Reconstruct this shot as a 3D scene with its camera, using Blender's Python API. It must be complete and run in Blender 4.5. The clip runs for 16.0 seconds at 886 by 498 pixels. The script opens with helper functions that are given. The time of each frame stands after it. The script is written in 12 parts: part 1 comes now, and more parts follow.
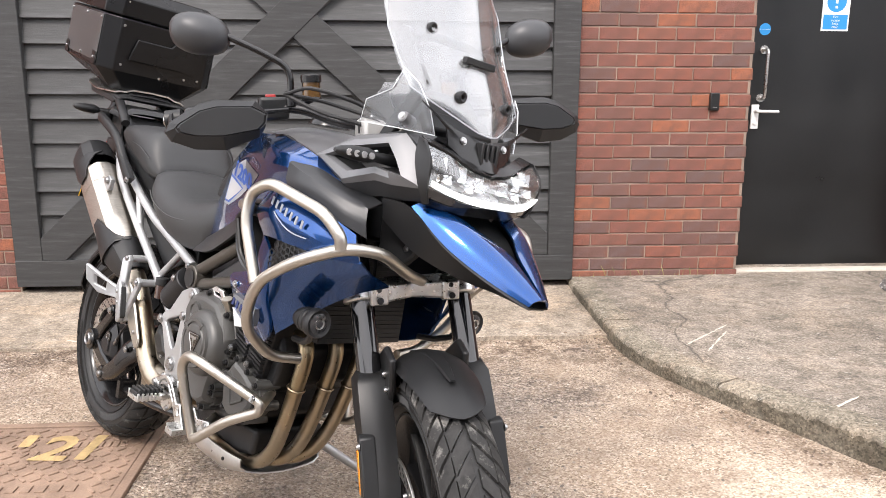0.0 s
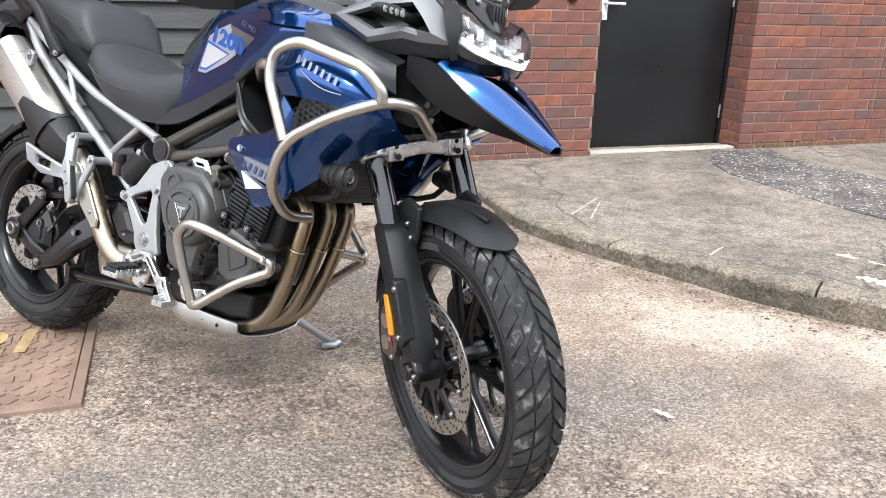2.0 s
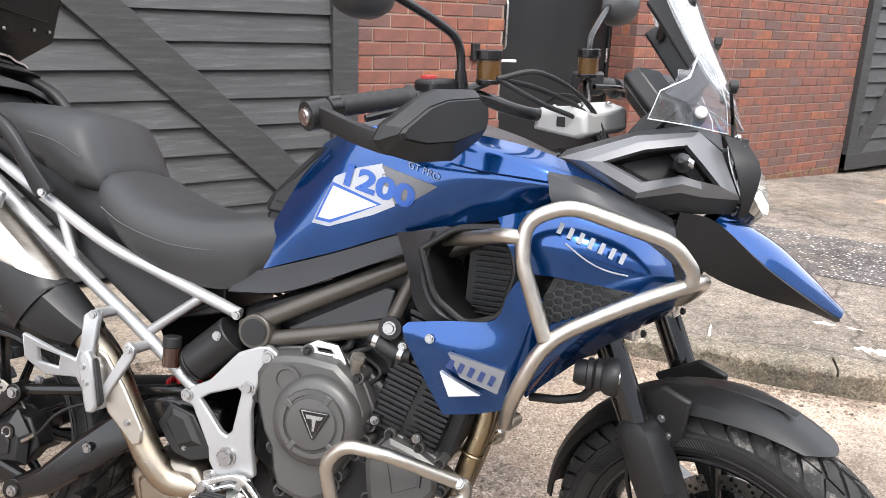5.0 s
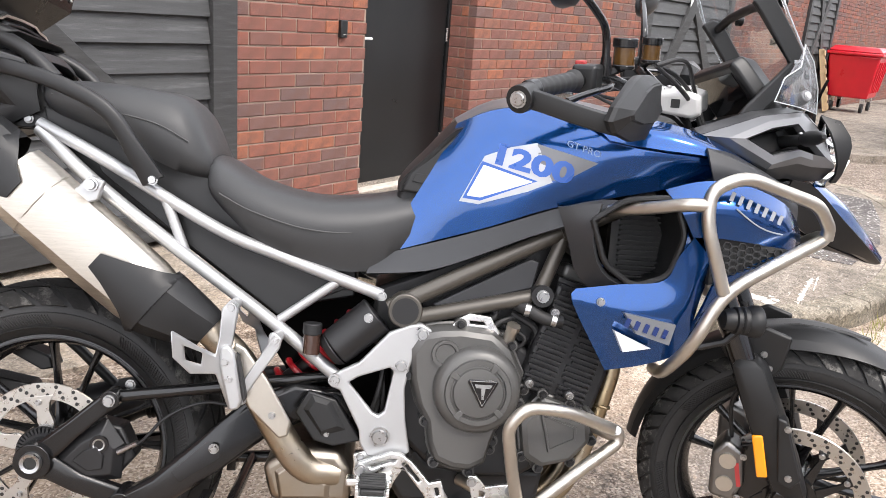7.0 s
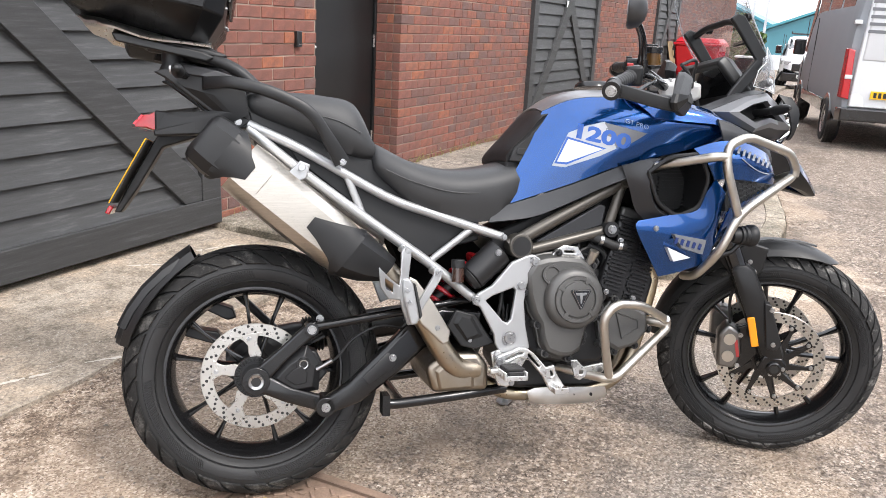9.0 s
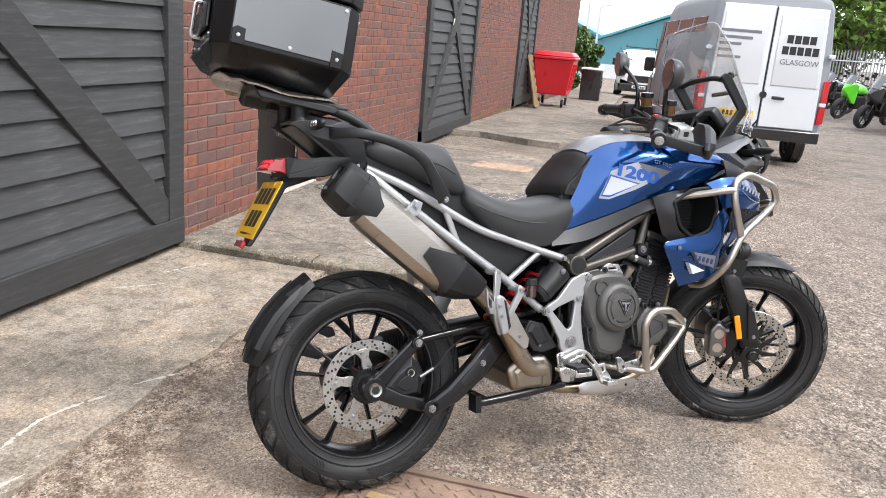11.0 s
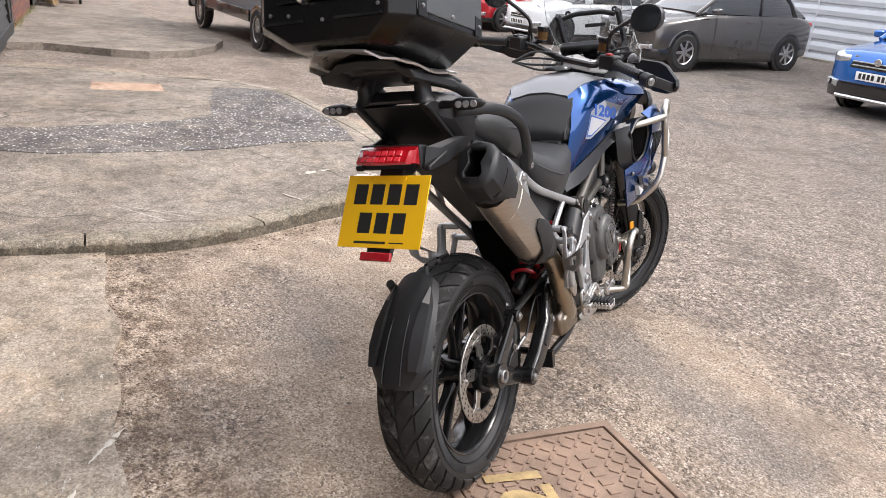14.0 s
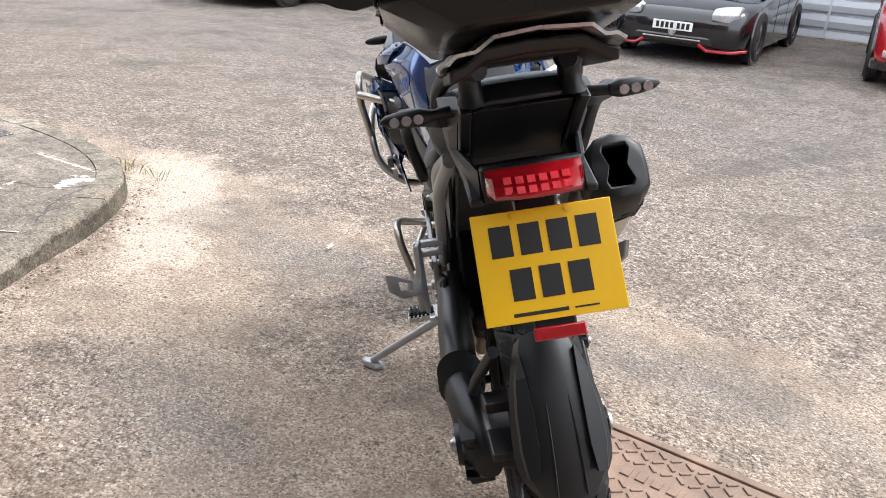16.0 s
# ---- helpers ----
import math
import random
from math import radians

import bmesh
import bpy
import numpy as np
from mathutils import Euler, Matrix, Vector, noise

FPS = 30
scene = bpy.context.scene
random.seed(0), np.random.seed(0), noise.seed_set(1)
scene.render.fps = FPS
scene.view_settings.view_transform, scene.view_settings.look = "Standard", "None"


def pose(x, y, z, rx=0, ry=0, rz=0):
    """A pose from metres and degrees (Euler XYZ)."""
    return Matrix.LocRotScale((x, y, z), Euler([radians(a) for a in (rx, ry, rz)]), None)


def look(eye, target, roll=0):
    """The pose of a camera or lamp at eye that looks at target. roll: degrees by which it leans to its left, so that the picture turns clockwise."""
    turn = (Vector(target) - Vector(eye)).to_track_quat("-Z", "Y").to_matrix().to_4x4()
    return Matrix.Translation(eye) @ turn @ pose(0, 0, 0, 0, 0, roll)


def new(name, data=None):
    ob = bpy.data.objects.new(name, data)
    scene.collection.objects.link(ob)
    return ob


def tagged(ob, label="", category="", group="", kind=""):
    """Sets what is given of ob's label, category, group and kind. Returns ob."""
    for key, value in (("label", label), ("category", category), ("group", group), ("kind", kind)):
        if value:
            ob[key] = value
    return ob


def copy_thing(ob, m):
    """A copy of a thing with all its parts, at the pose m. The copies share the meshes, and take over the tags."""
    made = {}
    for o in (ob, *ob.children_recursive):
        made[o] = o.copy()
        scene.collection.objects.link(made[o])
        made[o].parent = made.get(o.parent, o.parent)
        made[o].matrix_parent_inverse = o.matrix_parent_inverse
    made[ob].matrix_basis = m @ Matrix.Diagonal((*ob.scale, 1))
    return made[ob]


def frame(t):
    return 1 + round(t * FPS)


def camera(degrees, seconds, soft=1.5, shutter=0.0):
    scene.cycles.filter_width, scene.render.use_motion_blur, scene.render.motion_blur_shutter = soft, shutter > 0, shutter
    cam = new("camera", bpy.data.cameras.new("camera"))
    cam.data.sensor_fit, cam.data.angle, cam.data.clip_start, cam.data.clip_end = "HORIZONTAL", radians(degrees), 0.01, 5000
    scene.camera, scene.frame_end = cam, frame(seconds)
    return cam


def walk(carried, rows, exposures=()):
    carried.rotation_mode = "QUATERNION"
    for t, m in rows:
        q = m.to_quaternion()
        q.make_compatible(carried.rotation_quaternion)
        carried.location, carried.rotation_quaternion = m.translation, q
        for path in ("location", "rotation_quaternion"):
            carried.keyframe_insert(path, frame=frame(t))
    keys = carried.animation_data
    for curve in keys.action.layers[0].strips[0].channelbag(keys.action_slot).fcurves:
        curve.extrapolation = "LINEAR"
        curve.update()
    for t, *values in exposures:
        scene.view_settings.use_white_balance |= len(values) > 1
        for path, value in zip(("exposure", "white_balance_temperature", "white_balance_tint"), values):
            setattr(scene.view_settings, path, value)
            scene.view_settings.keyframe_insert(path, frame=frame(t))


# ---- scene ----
cam = camera(58.5, 16.0, soft=0.85)
PATH = [
    (0, (-0.154, 0.131, 1.242), (-0.018, 2.083, 0.825), 0.2),
    (0.5, (-0.269, 0.038, 1.232), (-0.024, 1.966, 0.758), 0.5),
    (1, (-0.4, -0.033, 1.205), (-0.032, 1.859, 0.671), 0.9),
    (1.5, (-0.505, -0.028, 1.174), (-0.012, 1.818, 0.584), 1.3),
    (2, (-0.643, 0.048, 1.158), (-0.035, 1.844, 0.521), 1.6),
    (2.5, (-0.809, 0.18, 1.161), (-0.109, 1.936, 0.506), 1.5),
    (3, (-0.926, 0.323, 1.206), (-0.151, 2.049, 0.56), 1.2),
    (3.5, (-1.048, 0.484, 1.255), (-0.201, 2.19, 0.647), 1.0),
    (4, (-1.123, 0.635, 1.292), (-0.192, 2.31, 0.718), 1.1),
    (4.2, (-1.132, 0.698, 1.3), (-0.167, 2.356, 0.734), 1.3),
    (6.3, (-1.612, 1.212, 1.302), (-0.163, 2.468, 0.732), 4.1),
    (6.5, (-1.673, 1.25, 1.296), (-0.186, 2.46, 0.725), 4.3),
    (7, (-1.839, 1.395, 1.279), (-0.269, 2.491, 0.702), 4.6),
    (7.5, (-2.006, 1.514, 1.277), (-0.373, 2.512, 0.697), 4.6),
    (8, (-2.241, 1.595, 1.28), (-0.559, 2.51, 0.702), 4.1),
    (8.5, (-2.452, 1.603, 1.281), (-0.735, 2.458, 0.714), 3.5),
    (8.7, (-2.54, 1.59, 1.286), (-0.811, 2.425, 0.723), 3.3),
    (10.8, (-3.225, 2.033, 1.37), (-1.358, 2.528, 0.851), 4.7),
    (11, (-3.245, 2.145, 1.412), (-1.364, 2.578, 0.888), 4.9),
    (11.5, (-3.304, 2.418, 1.467), (-1.394, 2.66, 0.927), 5.2),
    (12, (-3.41, 2.714, 1.487), (-1.491, 2.745, 0.924), 5.6),
    (12.5, (-3.374, 2.993, 1.476), (-1.472, 2.81, 0.883), 5.8),
    (13, (-3.261, 3.261, 1.481), (-1.4, 2.866, 0.863), 6.0),
    (13.5, (-3.11, 3.558, 1.465), (-1.313, 2.961, 0.823), 6.1),
    (14, (-2.904, 3.816, 1.446), (-1.194, 3.024, 0.775), 6.0),
    (14.5, (-2.609, 4.0, 1.425), (-1.01, 3.02, 0.731), 5.9),
    (15, (-2.33, 4.16, 1.402), (-0.872, 2.992, 0.688), 5.5),
    (15.5, (-2.029, 4.279, 1.401), (-0.759, 2.915, 0.675), 5.1),
    (16, (-1.697, 4.277, 1.345), (-0.661, 2.727, 0.622), 4.7),
]
walk(cam, [(t, look(eye, target, roll)) for t, eye, target, roll in PATH], [(0.0, 1.50, 6700, 14), (1.0, 1.47, 6520, 11), (2.0, 1.45, 6150, 10), (3.0, 1.44, 5850, 9), (4.0, 1.50, 6150, 10), (6.5, 1.55, 6550, 13), (8.5, 1.47, 6480, 12), (11.0, 1.32, 6350, 11), (13.5, 1.25, 6550, 14), (15.0, 1.25, 6380, 11), (16.0, 1.40, 6250, 10)])

# ---- sky and sun: bright overcast ----
world = bpy.data.worlds.new("sky")
scene.world = world
world.use_nodes = True
wn, wl = world.node_tree.nodes, world.node_tree.links
wn.clear()
SUN_EL, SUN_ROT = 52.0, 200.0
sky = wn.new("ShaderNodeTexSky")
sky.sky_type, sky.sun_disc = "NISHITA", False
sky.sun_elevation, sky.sun_rotation = radians(SUN_EL), radians(SUN_ROT)
sky.air_density, sky.dust_density, sky.ozone_density = 1.0, 3.0, 1.0
cloud = wn.new("ShaderNodeTexNoise")
cloud.inputs["Scale"].default_value, cloud.inputs["Detail"].default_value = 2.2, 6
ramp = wn.new("ShaderNodeValToRGB")
ramp.color_ramp.elements[0].position, ramp.color_ramp.elements[0].color = 0.3, (7.2, 7.5, 8.0, 1)
ramp.color_ramp.elements[1].position, ramp.color_ramp.elements[1].color = 0.75, (9.6, 9.7, 9.8, 1)
veil = wn.new("ShaderNodeMix")
veil.data_type = "RGBA"
veil.inputs["Factor"].default_value = 0.85
back = wn.new("ShaderNodeBackground")
back.inputs["Strength"].default_value = 0.13
wout = wn.new("ShaderNodeOutputWorld")
wl.new(cloud.outputs["Fac"], ramp.inputs["Fac"])
wl.new(sky.outputs["Color"], veil.inputs["A"])
wl.new(ramp.outputs["Color"], veil.inputs["B"])
wl.new(veil.outputs["Result"], back.inputs["Color"])
wl.new(back.outputs["Background"], wout.inputs["Surface"])
sun = new("sun", bpy.data.lights.new("sun", "SUN"))
sun.data.energy, sun.data.angle, sun.data.color = 1.1, radians(14), (1.0, 0.96, 0.9)
# Sun direction: same azimuth as the sky's sun
_az = radians(SUN_ROT)
_d = Vector((math.sin(_az) * math.cos(radians(SUN_EL)), math.cos(_az) * math.cos(radians(SUN_EL)), math.sin(radians(SUN_EL))))
sun.matrix_world = look(_d * 50, (0, 0, 0))

# ---- materials ----
def base_mat(name):
    m = bpy.data.materials.new(name)
    m.use_nodes = True
    n, l = m.node_tree.nodes, m.node_tree.links
    return m, n, l, n["Principled BSDF"]


def coords(n, l, scale=(1, 1, 1)):
    tc = n.new("ShaderNodeTexCoord")
    mp = n.new("ShaderNodeMapping")
    mp.inputs["Scale"].default_value = scale
    l.new(tc.outputs["Object"], mp.inputs["Vector"])
    return mp.outputs["Vector"]


def noise_node(n, l, vec, scale, detail=4, rough=0.55):
    t = n.new("ShaderNodeTexNoise")
    t.inputs["Scale"].default_value, t.inputs["Detail"].default_value, t.inputs["Roughness"].default_value = scale, detail, rough
    l.new(vec, t.inputs["Vector"])
    return t.outputs["Fac"]


def ramp_node(n, l, fac, stops):
    r = n.new("ShaderNodeValToRGB")
    els = r.color_ramp.elements
    while len(els) < len(stops):
        els.new(0.5)
    for e, (p, c) in zip(els, stops):
        e.position, e.color = p, (*c[:3], 1) if not isinstance(c, (int, float)) else (c, c, c, 1)
    l.new(fac, r.inputs["Fac"])
    return r.outputs["Color"]


def mix_node(n, l, fac, a, b, mode="MIX"):
    x = n.new("ShaderNodeMix")
    x.data_type, x.blend_type = "RGBA", mode
    for key, v in (("Factor", fac), ("A", a), ("B", b)):
        if isinstance(v, (int, float)):
            x.inputs[key].default_value = v
        elif isinstance(v, tuple):
            x.inputs[key].default_value = (*v[:3], 1)
        else:
            l.new(v, x.inputs[key])
    return x.outputs["Result"]


def bump_node(n, l, b, height, strength, dist=0.002, under=None):
    u = n.new("ShaderNodeBump")
    u.inputs["Strength"].default_value, u.inputs["Distance"].default_value = strength, dist
    l.new(height, u.inputs["Height"])
    if under:
        l.new(under, u.inputs["Normal"])
    l.new(u.outputs["Normal"], b.inputs["Normal"])
    return u.outputs["Normal"]


def plain(name, col, rough=0.5, metal=0.0, var=0.12, big=3.0, fine=120.0, bump=0.15, coat=0.0, spec=0.5, dist=0.001, rvar=0.1, stretch=(1, 1, 1)):
    """A surface with variation at two scales, fine relief and uneven gloss."""
    m, n, l, b = base_mat(name)
    v = coords(n, l, stretch)
    f1, f2 = noise_node(n, l, v, big, 5), noise_node(n, l, v, fine, 3)
    dark, light = tuple(c * (1 - var) for c in col), tuple(min(1, c * (1 + var)) for c in col)
    c = ramp_node(n, l, f1, [(0.3, dark), (0.7, light)])
    c = mix_node(n, l, 0.25, c, ramp_node(n, l, f2, [(0.3, dark), (0.7, light)]))
    l.new(c, b.inputs["Base Color"])
    l.new(ramp_node(n, l, f1, [(0.25, max(0.02, rough - rvar)), (0.75, min(1, rough + rvar))]), b.inputs["Roughness"])
    b.inputs["Metallic"].default_value = metal
    b.inputs["Coat Weight"].default_value, b.inputs["Coat Roughness"].default_value = coat, 0.04
    b.inputs["Specular IOR Level"].default_value = spec
    if bump:
        bump_node(n, l, b, f2, bump, dist)
    return m


def brick_mat(name, per_object):
    m, n, l, b = base_mat(name)
    v = coords(n, l)
    if per_object:
        rnd = n.new("ShaderNodeObjectInfo").outputs["Random"]
    else:
        rnd = n.new("ShaderNodeNewGeometry").outputs["Random Per Island"]
    c = ramp_node(n, l, rnd, [(0.0, (0.135, 0.09, 0.085)), (0.14, (0.15, 0.085, 0.075)), (0.3, (0.225, 0.088, 0.066)), (0.5, (0.20, 0.085, 0.068)), (0.64, (0.25, 0.092, 0.066)),
                              (0.82, (0.255, 0.095, 0.064)), (0.90, (0.135, 0.09, 0.085)), (0.955, (0.34, 0.118, 0.062)), (1.0, (0.27, 0.10, 0.062))])
    # kiln marks: orange and blue-grey ends within one brick
    two = noise_node(n, l, v, 6.5, 2, 0.4)
    c = mix_node(n, l, ramp_node(n, l, two, [(0.60, 0.0), (0.70, 0.55)]), c, (0.34, 0.115, 0.06))
    c = mix_node(n, l, ramp_node(n, l, two, [(0.36, 0.6), (0.43, 0.0)]), c, (0.135, 0.098, 0.095))
    f1, f2 = noise_node(n, l, v, 14, 5, 0.65), noise_node(n, l, v, 170, 4, 0.7)
    c = mix_node(n, l, ramp_node(n, l, f1, [(0.40, 0.0), (0.66, 0.75)]), c, (0.125, 0.066, 0.052))
    wv_ = noise_node(n, l, warp_node(n, l, v, 2.0, 0.4), 2.6, 8, 0.78)
    if not per_object:
        c = mix_node(n, l, ramp_node(n, l, noise_node(n, l, v, 0.8, 5, 0.6), [(0.4, 0.25), (0.6, 0.0)]), c, (0.10, 0.06, 0.05))
    c = mix_node(n, l, ramp_node(n, l, wv_, [(0.66, 0.0), (0.78, 0.5)]), c, (0.55, 0.47, 0.42))
    c = mix_node(n, l, 0.75, c, ramp_node(n, l, f2, [(0.3, 0.28), (0.5, 0.5), (0.7, 0.72)]), "OVERLAY")
    l.new(c, b.inputs["Base Color"])
    b.inputs["Roughness"].default_value = 0.86
    b.inputs["Specular IOR Level"].default_value = 0.3
    n1 = bump_node(n, l, b, f1, 0.5, 0.004)
    bump_node(n, l, b, f2, 0.6, 0.002, n1)
    return m


def speck_node(n, l, vec, scale, out="Color"):
    """Cells of random tone, one per stone, and the distance from each stone's middle."""
    vo = n.new("ShaderNodeTexVoronoi")
    vo.inputs["Scale"].default_value = scale
    l.new(vec, vo.inputs["Vector"])
    sep = n.new("ShaderNodeSeparateColor")
    l.new(vo.outputs["Color"], sep.inputs["Color"])
    return sep.outputs["Red"], vo.outputs["Distance"], sep.outputs["Green"]


def warp_node(n, l, vec, scale, amount):
    t = n.new("ShaderNodeTexNoise")
    t.inputs["Scale"].default_value, t.inputs["Detail"].default_value = scale, 3
    l.new(vec, t.inputs["Vector"])
    m = n.new("ShaderNodeVectorMath")
    m.operation = "MULTIPLY_ADD"
    m.inputs[1].default_value = (amount, amount, amount)
    l.new(t.outputs["Color"], m.inputs[0])
    l.new(vec, m.inputs[2])
    return m.outputs["Vector"]


def math_node(n, l, op, a, b):
    m = n.new("ShaderNodeMath")
    m.operation = op
    for k, v in enumerate((a, b)):
        if isinstance(v, (int, float)):
            m.inputs[k].default_value = v
        else:
            l.new(v, m.inputs[k])
    return m.outputs[0]


def ground_mat(name):
    """Worn tarmac: grey and pinkish chippings, with sandy dirt drifted over it."""
    m, n, l, b = base_mat(name)
    v = coords(n, l)
    r1, d1, g1 = speck_node(n, l, v, 78)
    r2, d2, g2 = speck_node(n, l, v, 170)
    stone = ramp_node(n, l, r1, [(0.0, (0.130, 0.107, 0.090)), (0.25, (0.220, 0.181, 0.150)), (0.5, (0.315, 0.259, 0.214)), (0.8, (0.390, 0.325, 0.270)), (0.95, (0.470, 0.405, 0.345)), (1.0, (0.60, 0.54, 0.475))])
    fines = ramp_node(n, l, r2, [(0.0, (0.075, 0.059, 0.048)), (0.5, (0.215, 0.170, 0.135)), (0.85, (0.340, 0.275, 0.222)), (1.0, (0.46, 0.39, 0.33))])
    shown = math_node(n, l, "MULTIPLY", ramp_node(n, l, d1, [(0.40, 1.0), (0.60, 0.0)]), ramp_node(n, l, g1, [(0.12, 0.0), (0.2, 1.0)]))
    c = mix_node(n, l, shown, fines, stone)
    # dark binder showing in patches, clumps a hand wide
    f_mid = noise_node(n, l, v, 7, 7, 0.68)
    c = mix_node(n, l, ramp_node(n, l, f_mid, [(0.37, 0.48), (0.52, 0.0)]), c, (0.085, 0.07, 0.06))
    # clods and hollows a finger wide
    c = mix_node(n, l, 0.85, c, ramp_node(n, l, noise_node(n, l, v, 26, 6, 0.78), [(0.36, 0.16), (0.5, 0.52), (0.64, 0.84)]), "OVERLAY")
    r3, d3, g3 = speck_node(n, l, v, 40)
    big = math_node(n, l, "MULTIPLY", ramp_node(n, l, d3, [(0.26, 0.75), (0.42, 0.0)]), ramp_node(n, l, r3, [(0.55, 0.0), (0.60, 1.0)]))
    c = mix_node(n, l, big, c, ramp_node(n, l, g3, [(0.0, (0.13, 0.112, 0.098)), (0.45, (0.24, 0.195, 0.16)), (0.75, (0.36, 0.30, 0.25)), (1.0, (0.50, 0.43, 0.37))]))
    # dark gaps between lumps, and worn swathes a stride wide
    crumbs = noise_node(n, l, v, 52, 4, 0.7)
    c = mix_node(n, l, ramp_node(n, l, crumbs, [(0.36, 0.75), (0.47, 0.0)]), c, (0.080, 0.060, 0.046))
    c = mix_node(n, l, ramp_node(n, l, noise_node(n, l, v, 1.5, 6, 0.7), [(0.36, 0.55), (0.5, 0.0)]), c, (0.135, 0.103, 0.080))
    # sandy dirt: drifted where the mesh says, broken up at several sizes
    at_ = n.new("ShaderNodeAttribute")
    at_.attribute_name = "dirt"
    f_big, f_fine = noise_node(n, l, v, 2.1, 8, 0.7), noise_node(n, l, v, 34, 5, 0.75)
    q = math_node(n, l, "ADD", at_.outputs["Fac"], math_node(n, l, "MULTIPLY", math_node(n, l, "SUBTRACT", f_big, 0.5), 2.1))
    q = math_node(n, l, "ADD", q, math_node(n, l, "MULTIPLY", math_node(n, l, "SUBTRACT", f_fine, 0.5), 1.1))
    sand = ramp_node(n, l, r2, [(0.0, (0.17, 0.125, 0.09)), (0.3, (0.345, 0.268, 0.20)), (0.75, (0.47, 0.378, 0.292)), (1.0, (0.63, 0.54, 0.45))])
    sand = mix_node(n, l, ramp_node(n, l, noise_node(n, l, v, 4.5, 6, 0.7), [(0.42, 0.0), (0.62, 0.6)]), sand, (0.27, 0.20, 0.145))
    c = mix_node(n, l, ramp_node(n, l, q, [(0.30, 0.0), (0.70, 0.88)]), c, sand)
    # deep drifts of pale sand at the bend of the kerb
    dr = n.new("ShaderNodeAttribute")
    dr.attribute_name = "drift"
    q2 = math_node(n, l, "ADD", dr.outputs["Fac"], math_node(n, l, "MULTIPLY", math_node(n, l, "SUBTRACT", noise_node(n, l, v, 5.5, 8, 0.74), 0.5), 1.5))
    pale = ramp_node(n, l, r2, [(0.0, (0.30, 0.235, 0.175)), (0.3, (0.47, 0.385, 0.30)), (1.0, (0.66, 0.57, 0.47))])
    c = mix_node(n, l, ramp_node(n, l, q2, [(0.42, 0.0), (0.72, 0.85)]), c, pale)
    # the smooth rolled strip
    bd = n.new("ShaderNodeAttribute")
    bd.attribute_name = "strip"
    c = mix_node(n, l, math_node(n, l, "MULTIPLY", bd.outputs["Fac"], 0.72), c, ramp_node(n, l, r2, [(0.0, (0.13, 0.115, 0.10)), (0.7, (0.24, 0.21, 0.185)), (1.0, (0.4, 0.36, 0.32))]))
    so = n.new("ShaderNodeAttribute")
    so.attribute_name = "soil"
    c = mix_node(n, l, math_node(n, l, "MULTIPLY", so.outputs["Fac"], ramp_node(n, l, noise_node(n, l, v, 9, 8, 0.78), [(0.46, 0.0), (0.56, 0.9)])), c, ramp_node(n, l, r2, [(0.0, (0.06, 0.042, 0.03)), (0.7, (0.15, 0.108, 0.078)), (1.0, (0.26, 0.2, 0.15))]))
    # oil stains and pale dusty blotches
    c = mix_node(n, l, ramp_node(n, l, noise_node(n, l, v, 0.9, 5, 0.6), [(0.34, 0.5), (0.46, 0.0)]), c, (0.10, 0.088, 0.08))
    c = mix_node(n, l, ramp_node(n, l, noise_node(n, l, v, 1.9, 8, 0.75), [(0.60, 0.0), (0.76, 0.4)]), c, (0.50, 0.44, 0.375))
    # the yard turns darker and bluer away from the gate, in uneven patches
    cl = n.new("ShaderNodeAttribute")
    cl.attribute_name = "far_tint"
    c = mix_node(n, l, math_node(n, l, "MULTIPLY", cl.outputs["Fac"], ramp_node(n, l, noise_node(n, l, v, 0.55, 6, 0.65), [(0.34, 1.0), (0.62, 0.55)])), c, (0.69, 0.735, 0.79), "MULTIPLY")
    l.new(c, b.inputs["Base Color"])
    b.inputs["Roughness"].default_value = 0.93
    b.inputs["Specular IOR Level"].default_value = 0.25
    n1 = bump_node(n, l, b, math_node(n, l, "MULTIPLY", d1, -1.0), 0.7, 0.008)
    n2 = bump_node(n, l, b, r2, 0.3, 0.004, n1)
    n3 = bump_node(n, l, b, crumbs, 0.8, 0.010, n2)
    bump_node(n, l, b, f_mid, 0.6, 0.02, n3)
    return m


